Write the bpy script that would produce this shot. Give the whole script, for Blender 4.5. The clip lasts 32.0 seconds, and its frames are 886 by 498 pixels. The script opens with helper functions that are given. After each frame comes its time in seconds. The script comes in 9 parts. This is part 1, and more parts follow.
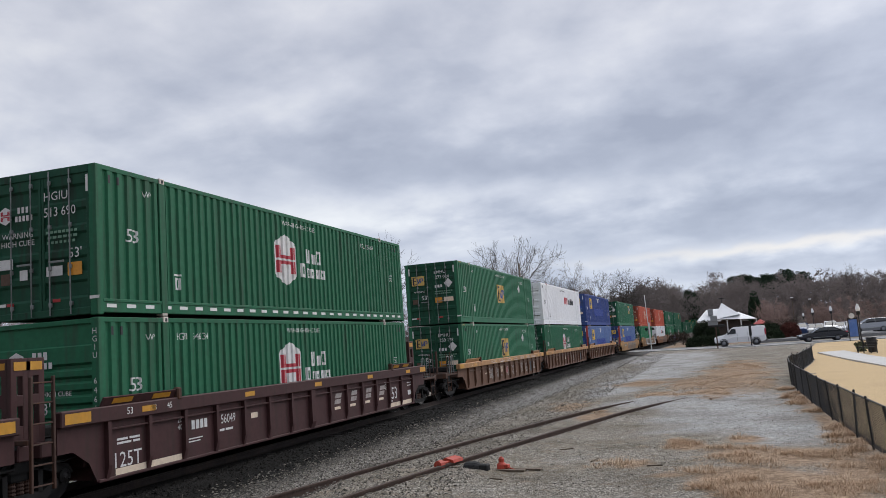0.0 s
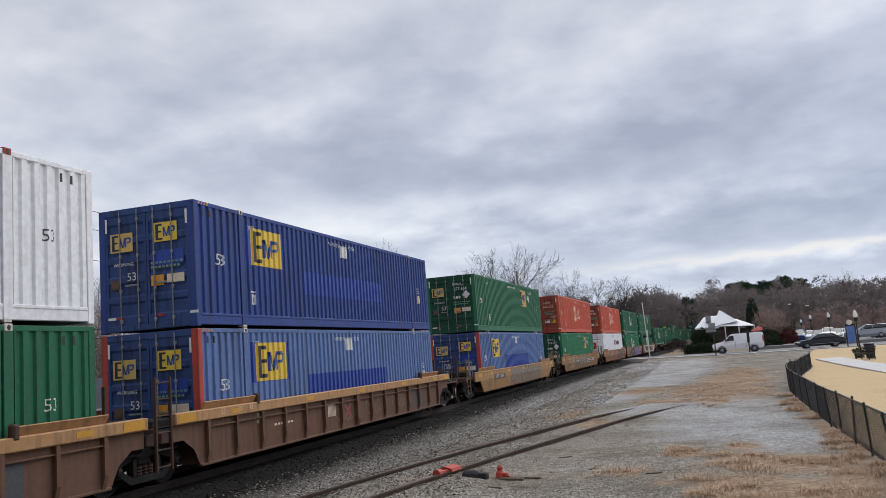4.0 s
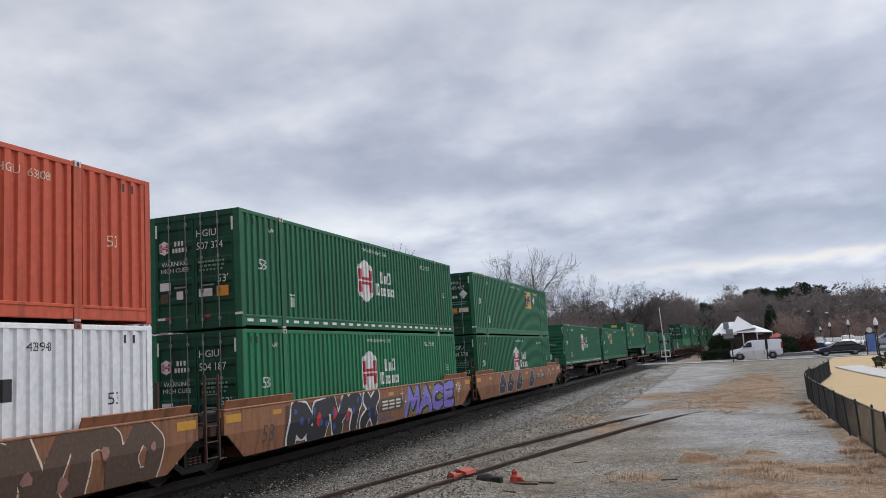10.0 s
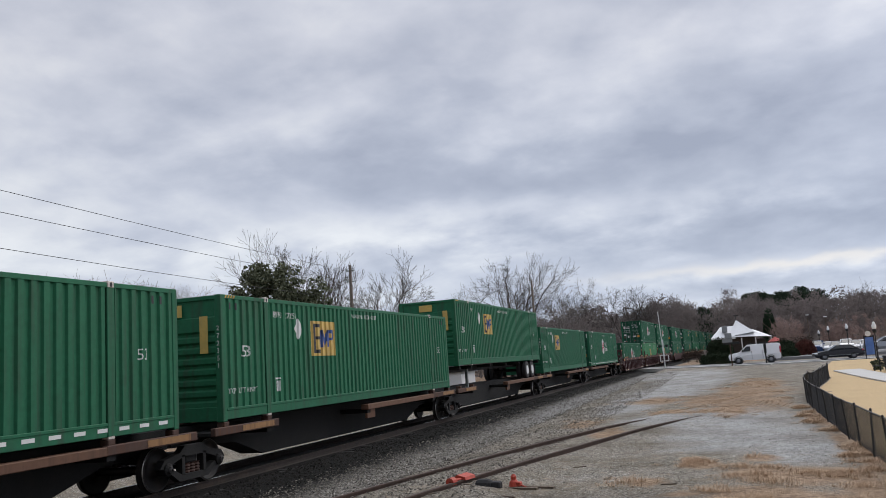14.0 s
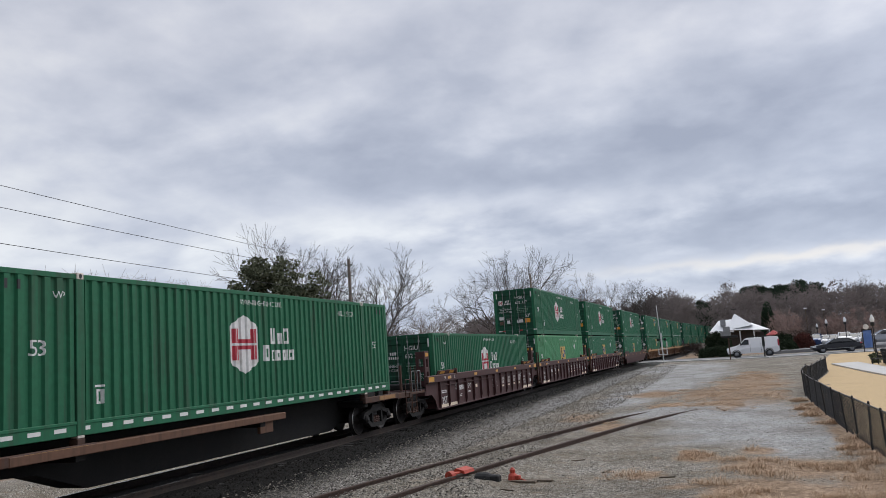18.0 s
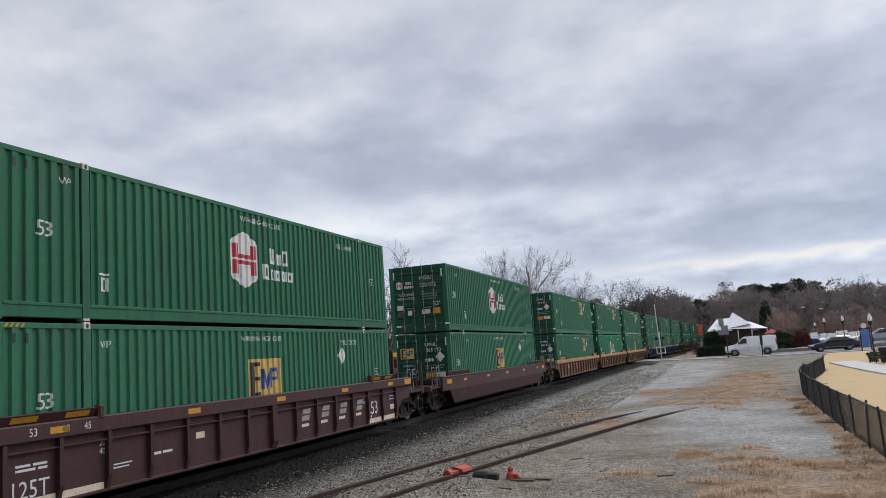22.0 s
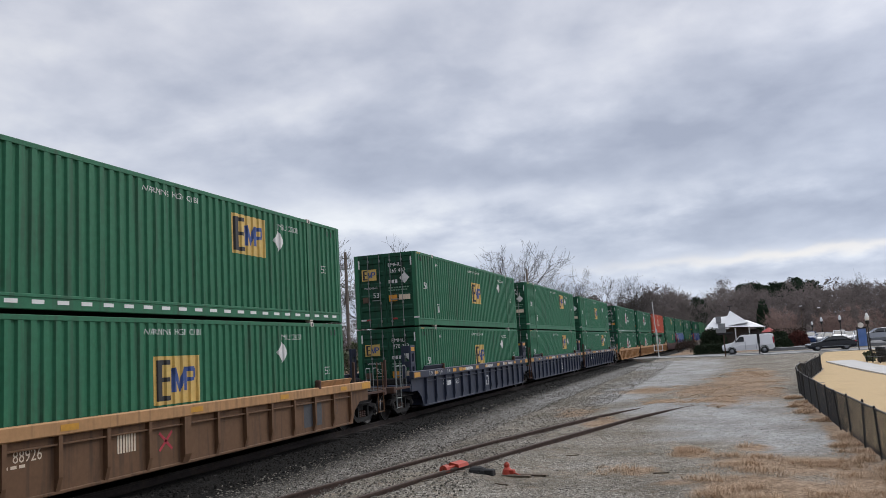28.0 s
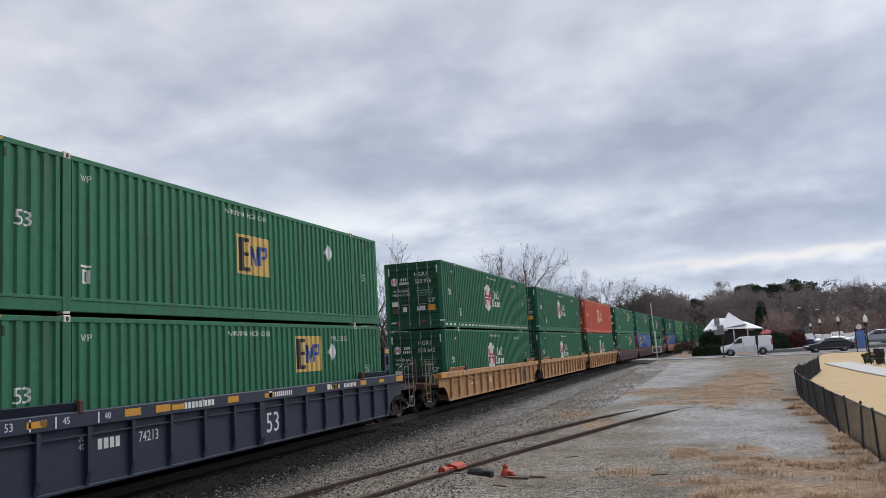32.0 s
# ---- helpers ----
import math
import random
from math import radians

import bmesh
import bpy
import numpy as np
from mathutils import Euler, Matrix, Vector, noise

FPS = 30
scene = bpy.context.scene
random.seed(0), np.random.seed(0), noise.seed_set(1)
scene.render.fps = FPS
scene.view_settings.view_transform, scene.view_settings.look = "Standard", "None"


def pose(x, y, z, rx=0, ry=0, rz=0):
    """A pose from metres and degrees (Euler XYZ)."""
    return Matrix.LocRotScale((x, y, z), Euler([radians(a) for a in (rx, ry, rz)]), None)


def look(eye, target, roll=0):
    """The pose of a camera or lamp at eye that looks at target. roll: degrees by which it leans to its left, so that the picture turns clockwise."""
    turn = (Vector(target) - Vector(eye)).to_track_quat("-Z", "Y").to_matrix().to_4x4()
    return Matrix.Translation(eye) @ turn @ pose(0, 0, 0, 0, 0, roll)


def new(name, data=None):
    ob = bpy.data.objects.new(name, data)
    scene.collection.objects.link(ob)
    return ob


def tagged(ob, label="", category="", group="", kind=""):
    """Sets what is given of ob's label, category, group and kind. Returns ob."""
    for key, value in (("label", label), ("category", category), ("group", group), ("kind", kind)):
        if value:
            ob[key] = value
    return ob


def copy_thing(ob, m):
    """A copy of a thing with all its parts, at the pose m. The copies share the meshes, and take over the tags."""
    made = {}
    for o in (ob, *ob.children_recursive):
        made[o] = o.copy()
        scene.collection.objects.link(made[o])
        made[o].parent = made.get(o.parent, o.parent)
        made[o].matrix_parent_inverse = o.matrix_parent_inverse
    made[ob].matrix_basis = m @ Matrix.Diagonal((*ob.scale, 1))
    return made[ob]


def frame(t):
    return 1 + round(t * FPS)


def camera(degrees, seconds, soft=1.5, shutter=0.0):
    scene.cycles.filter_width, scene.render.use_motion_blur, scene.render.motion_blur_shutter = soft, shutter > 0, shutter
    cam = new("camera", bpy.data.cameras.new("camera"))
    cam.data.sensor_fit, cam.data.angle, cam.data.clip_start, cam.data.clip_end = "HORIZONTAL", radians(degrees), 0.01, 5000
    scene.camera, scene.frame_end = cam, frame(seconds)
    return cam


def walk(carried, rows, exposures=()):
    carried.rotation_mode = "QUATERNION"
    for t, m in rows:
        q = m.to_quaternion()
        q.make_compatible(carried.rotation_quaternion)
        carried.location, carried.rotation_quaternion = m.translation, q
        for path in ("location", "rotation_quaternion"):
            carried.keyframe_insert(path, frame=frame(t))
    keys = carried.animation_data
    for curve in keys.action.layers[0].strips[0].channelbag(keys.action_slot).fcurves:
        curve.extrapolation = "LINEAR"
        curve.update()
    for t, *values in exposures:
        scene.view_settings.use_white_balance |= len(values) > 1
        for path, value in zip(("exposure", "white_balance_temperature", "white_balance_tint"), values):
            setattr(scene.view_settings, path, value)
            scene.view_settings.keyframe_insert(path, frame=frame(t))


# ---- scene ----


def aim(yaw, pitch, lean):
    """The hand-held camera's pose: it stands still and only turns a little."""
    return pose(12.01, 0, 2.207, 0, 0, yaw) @ pose(0, 0, 0, 90 + pitch) @ pose(0, 0, 0, 0, 0, lean)


cam = camera(56.66, 32.0, soft=0.8)
walk(cam, [(0, aim(17.42, 6.81, -4.07)), (0.5, aim(17.42, 6.84, -4.14)), (1, aim(17.41, 6.90, -4.18)), (1.5, aim(17.36, 6.97, -4.21)), (2, aim(17.32, 7.07, -4.19)), (2.5, aim(17.31, 7.12, -4.28)), (3, aim(17.24, 7.21, -4.33)), (3.5, aim(17.19, 7.30, -4.40)), (5.5, aim(17.45, 7.44, -3.95)), (6, aim(17.54, 7.36, -3.87)), (6.5, aim(17.61, 7.35, -3.86)), (7, aim(17.64, 7.37, -3.90)), (7.5, aim(17.67, 7.45, -3.79)), (8, aim(17.79, 7.52, -3.58)), (8.5, aim(18.00, 7.68, -3.49)), (9, aim(18.11, 7.78, -3.56)), (9.5, aim(18.29, 7.76, -3.59)), (10, aim(18.36, 7.64, -3.61)), (10.5, aim(18.28, 7.53, -3.70)), (11, aim(18.31, 7.53, -3.64)), (11.5, aim(18.49, 7.66, -3.43)), (12, aim(18.65, 7.77, -3.33)), (12.5, aim(18.60, 7.73, -3.22)), (13, aim(18.34, 7.71, -3.35)), (13.5, aim(18.24, 7.96, -3.68)), (14, aim(18.22, 7.98, -3.81)), (14.5, aim(18.17, 7.88, -3.81)), (16.5, aim(18.42, 7.52, -3.82)), (17, aim(18.30, 7.49, -3.77)), (17.5, aim(18.17, 7.53, -3.78)), (18, aim(18.15, 7.56, -3.92)), (18.5, aim(18.25, 7.59, -4.04)), (19, aim(18.32, 7.64, -4.07)), (19.5, aim(18.23, 7.71, -4.11)), (20, aim(18.07, 7.72, -4.16)), (20.5, aim(17.91, 7.67, -4.06)), (21, aim(17.88, 7.62, -3.94)), (21.5, aim(17.99, 7.57, -3.79)), (22, aim(18.04, 7.45, -3.88)), (22.5, aim(18.14, 7.42, -3.72)), (23, aim(18.17, 7.44, -3.78)), (23.5, aim(18.11, 7.37, -3.96)), (24, aim(17.87, 7.19, -4.11)), (24.5, aim(17.69, 6.82, -4.22)), (25, aim(17.78, 6.79, -4.25)), (25.5, aim(17.88, 6.88, -4.07)), (27.5, aim(17.94, 7.20, -3.62)), (28, aim(17.95, 7.14, -3.36)), (28.5, aim(18.03, 7.14, -3.33)), (29, aim(18.06, 7.14, -3.36)), (29.5, aim(18.04, 7.13, -3.47)), (30, aim(17.95, 7.13, -3.48)), (30.5, aim(17.91, 7.14, -3.49)), (31, aim(17.86, 7.13, -3.49)), (31.5, aim(17.82, 7.14, -3.37)), (32, aim(17.85, 7.23, -3.31))],
     exposures=[(0, 0.02), (3.5, 0.03), (7, 0.02), (9, -0.05), (10, 0.0), (13, -0.03), (17, -0.02), (21, 0.02), (25, 0.02), (29, 0.03), (32, 0.03)])

# ---- sky and light: a closed, layered cloud deck with a weak, very wide sun ----
world = bpy.data.worlds.new("overcast_sky")
scene.world = world
world.use_nodes = True
wn, wl = world.node_tree.nodes, world.node_tree.links
wn.clear()


def wmath(op, a, b=None, c=None):
    n = wn.new("ShaderNodeMath")
    n.operation = op
    for i, v in enumerate((a, b, c)):
        if v is None:
            continue
        if isinstance(v, (int, float)):
            n.inputs[i].default_value = v
        else:
            wl.new(v, n.inputs[i])
    return n.outputs[0]


wout = wn.new("ShaderNodeOutputWorld")
wback = wn.new("ShaderNodeBackground")
wcoord = wn.new("ShaderNodeTexCoord")
wsep = wn.new("ShaderNodeSeparateXYZ")
wl.new(wcoord.outputs["Generated"], wsep.inputs[0])
WX, WY, WZ = wsep.outputs
rise = wmath("ADD", wmath("MAXIMUM", WZ, 0.0), 0.30)
deck = wn.new("ShaderNodeCombineXYZ")
wl.new(wmath("DIVIDE", WX, rise), deck.inputs[0])
wl.new(wmath("DIVIDE", WY, rise), deck.inputs[1])


def wnoise(scale, detail, rough, warp, shift, squash=1.0, turn=0):
    m = wn.new("ShaderNodeMapping")
    m.inputs["Location"].default_value = shift
    m.inputs["Rotation"].default_value = (0, 0, radians(turn))
    m.inputs["Scale"].default_value = (scale, scale * squash, scale)
    wl.new(deck.outputs[0], m.inputs["Vector"])
    n = wn.new("ShaderNodeTexNoise")
    n.inputs["Scale"].default_value = 1.0
    n.inputs["Detail"].default_value = detail
    n.inputs["Roughness"].default_value = rough
    n.inputs["Distortion"].default_value = warp
    wl.new(m.outputs[0], n.inputs["Vector"])
    return n.outputs["Fac"]


def bell(v, centre, width):
    """A smooth hump of a value."""
    d = wmath("DIVIDE", wmath("SUBTRACT", v, centre), width)
    return wmath("POWER", 2.718, wmath("MULTIPLY", wmath("MULTIPLY", d, d), -1.0))


SKY_BIG = wnoise(1.1, 3, 0.5, 0.0, (3.1, 1.7, 0), 1.0)
SKY_MID = wnoise(2.4, 8, 0.52, 0.15, (0.4, 5.2, 0), 1.2, 12)
SKY_FINE = wnoise(7.5, 6, 0.5, 0.15, (7.4, 2.2, 0), 0.9, -8)
# height over the horizon and bearing, the layers' edges ruffled by the noise
flat = wmath("SQRT", wmath("ADD", wmath("MULTIPLY", WX, WX), wmath("MULTIPLY", WY, WY)))
ELEV = wmath("MULTIPLY_ADD", wmath("SUBTRACT", SKY_MID, 0.5), 0.13, wmath("DIVIDE", WZ, flat))
LOW = wmath("MULTIPLY_ADD", wmath("SUBTRACT", SKY_FINE, 0.5), 0.022, wmath("DIVIDE", WZ, flat))
BEAR = wmath("DIVIDE", WX, flat)
lump = wmath("MULTIPLY_ADD", SKY_MID, 1.02, wmath("MULTIPLY_ADD", SKY_BIG, 0.56, wmath("MULTIPLY_ADD", SKY_FINE, 0.50, -0.52)))
for value, at_, width, gain, bear, spread in ((ELEV, 0.235, 0.05, -0.26, -0.15, 0.45), (ELEV, 0.172, 0.024, 0.26, -0.28, 0.30), (ELEV, 0.125, 0.03, -0.18, 0.08, 0.40), (ELEV, 0.155, 0.085, 0.22, -0.62, 0.34), (LOW, 0.083, 0.008, 0.12, 0.10, 0.22),
                                              (LOW, 0.065, 0.012, -0.14, 0.08, 0.30), (LOW, 0.040, 0.014, 0.05, 0.0, 0.6), (ELEV, 0.30, 0.12, -0.22, 0.32, 0.25), (ELEV, 0.34, 0.10, 0.10, -0.62, 0.28), (ELEV, 0.15, 0.06, -0.18, 0.22, 0.22)):
    lump = wmath("ADD", lump, wmath("MULTIPLY", wmath("MULTIPLY", bell(value, at_, width), bell(BEAR, bear, spread)), gain))
cloud = wn.new("ShaderNodeValToRGB")
wl.new(lump, cloud.inputs[0])
for i, (p, c) in enumerate(((0.12, (0.40, 0.435, 0.54, 1)), (0.38, (0.525, 0.56, 0.665, 1)), (0.60, (0.685, 0.71, 0.80, 1)), (0.92, (0.95, 0.955, 0.98, 1)))):
    e = cloud.color_ramp.elements[i] if i < 2 else cloud.color_ramp.elements.new(p)
    e.position, e.color = p, c
skytex = wn.new("ShaderNodeTexSky")
skytex.sky_type, skytex.sun_disc = "NISHITA", False
skytex.sun_elevation, skytex.sun_rotation = radians(43), radians(30)
clear = wn.new("ShaderNodeMix")
clear.data_type, clear.blend_type = "RGBA", "MIX"
scaled = wn.new("ShaderNodeVectorMath")
scaled.operation = "SCALE"
scaled.inputs["Scale"].default_value = 0.10
wl.new(skytex.outputs[0], scaled.inputs[0])
clear.inputs["Factor"].default_value = 0.94
wl.new(scaled.outputs[0], clear.inputs["A"])
tone = wn.new("ShaderNodeMix")
tone.data_type, tone.blend_type = "RGBA", "MULTIPLY"
tone.inputs["Factor"].default_value = 1.0
hue = wn.new("ShaderNodeValToRGB")
for i, (q, c) in enumerate(((0.04, (0.90, 0.955, 1.02, 1)), (0.17, (0.95, 0.98, 1.01, 1)), (0.40, (1.0, 1.0, 1.0, 1)))):
    e = hue.color_ramp.elements[i] if i < 2 else hue.color_ramp.elements.new(q)
    e.position, e.color = q, c
wl.new(wmath("DIVIDE", WZ, flat), hue.inputs[0])
wl.new(cloud.outputs[0], tone.inputs["A"])
wl.new(hue.outputs[0], tone.inputs["B"])
streak = wn.new("ShaderNodeMix")
streak.data_type = "RGBA"
wl.new(wmath("MULTIPLY", wmath("MULTIPLY", bell(LOW, 0.088, 0.0055), bell(BEAR, 0.10, 0.20)), 0.62), streak.inputs["Factor"])
wl.new(tone.outputs["Result"], streak.inputs["A"])
streak.inputs["B"].default_value = (0.98, 0.93, 0.87, 1)
wl.new(streak.outputs["Result"], clear.inputs["B"])
wl.new(clear.outputs["Result"], wback.inputs["Color"])
# a closed deck is brightest overhead, and brighter on the sun's side
high = wn.new("ShaderNodeMapRange")
high.interpolation_type = "SMOOTHSTEP"
for key, v in (("From Min", 0.42), ("From Max", 1.0), ("To Min", 1.0), ("To Max", 1.65)):
    high.inputs[key].default_value = v
wl.new(WZ, high.inputs["Value"])
wl.new(wmath("MULTIPLY", high.outputs[0], wmath("MULTIPLY_ADD", WY, 0.13, wmath("MULTIPLY_ADD", wmath("MAXIMUM", WX, 0.0), 0.38, 0.84))), wback.inputs["Strength"])
wl.new(wback.outputs[0], wout.inputs[0])

sun = new("sun", bpy.data.lights.new("sun", "SUN"))
sun.data.energy, sun.data.angle, sun.data.color = 1.7, radians(50), (1.0, 0.97, 0.93)
sun.matrix_world = look((34, 60, 66), (0, 0, 0))


# ---- materials ----
def mat(name, base, rough=0.6, metal=0.0, spread=0.15, grain=30.0, stain=None, stain_amount=0.0, stain_scale=1.5, bump=0.0, bump_scale=None,
        vary=0.0, streak=False, stretch=None, spec=0.5):
    """A painted or raw surface: base colour, grain at one scale, stains or wear at another, relief."""
    m = bpy.data.materials.new(name)
    m.use_nodes = True
    n, l = m.node_tree.nodes, m.node_tree.links
    b = n["Principled BSDF"]
    b.inputs["Roughness"].default_value, b.inputs["Metallic"].default_value = rough, metal
    b.inputs["Specular IOR Level"].default_value = spec
    co = n.new("ShaderNodeTexCoord")
    src = co.outputs["Object"]
    if stretch:
        mp = n.new("ShaderNodeMapping")
        mp.inputs["Scale"].default_value = stretch
        l.new(src, mp.inputs[0])
        src = mp.outputs[0]

    def nz(scale, detail=4, vec=None):
        t = n.new("ShaderNodeTexNoise")
        t.inputs["Scale"].default_value, t.inputs["Detail"].default_value = scale, detail
        l.new(vec or src, t.inputs["Vector"])
        return t.outputs["Fac"]

    g = nz(grain)
    ramp = n.new("ShaderNodeValToRGB")
    lo, hi = [c * (1 - spread) for c in base], [min(1, c * (1 + spread)) for c in base]
    ramp.color_ramp.elements[0].position, ramp.color_ramp.elements[0].color = 0.3, (*lo, 1)
    ramp.color_ramp.elements[1].position, ramp.color_ramp.elements[1].color = 0.7, (*hi, 1)
    l.new(g, ramp.inputs[0])
    col = ramp.outputs[0]
    if stain:
        vec = src
        if streak:
            mp = n.new("ShaderNodeMapping")
            mp.inputs["Scale"].default_value = (6, 6, 0.5)
            l.new(co.outputs["Object"], mp.inputs[0])
            vec = mp.outputs[0]
        s = nz(stain_scale, 6, vec)
        r2 = n.new("ShaderNodeMapRange")
        r2.inputs["From Min"].default_value, r2.inputs["From Max"].default_value = 0.5, 0.72
        r2.inputs["To Max"].default_value = stain_amount
        l.new(s, r2.inputs["Value"])
        mx = n.new("ShaderNodeMix")
        mx.data_type = "RGBA"
        l.new(r2.outputs[0], mx.inputs["Factor"])
        l.new(col, mx.inputs["A"])
        mx.inputs["B"].default_value = (*stain, 1)
        col = mx.outputs["Result"]
    if vary:
        info = n.new("ShaderNodeObjectInfo")
        hsv = n.new("ShaderNodeHueSaturation")
        mr = n.new("ShaderNodeMapRange")
        mr.inputs["To Min"].default_value, mr.inputs["To Max"].default_value = 1 - vary, 1 + vary
        l.new(info.outputs["Random"], mr.inputs["Value"])
        l.new(mr.outputs[0], hsv.inputs["Value"])
        l.new(col, hsv.inputs["Color"])
        col = hsv.outputs[0]
    l.new(col, b.inputs["Base Color"])
    if bump:
        bp = n.new("ShaderNodeBump")
        bp.inputs["Strength"].default_value, bp.inputs["Distance"].default_value = bump, 0.02
        l.new(nz(bump_scale or grain * 2, 6), bp.inputs["Height"])
        l.new(bp.outputs[0], b.inputs["Normal"])
    return m


DIRT, RUST = (0.05, 0.045, 0.04), (0.11, 0.045, 0.022)


def paint(name, base, rough=0.58, stain=DIRT, amount=0.45, vary=0.06):
    return mat(name, base, rough, spec=0.22, spread=0.09, grain=9, stain=stain, stain_amount=amount, stain_scale=1.1, streak=True, vary=vary, bump=0.05, bump_scale=14)


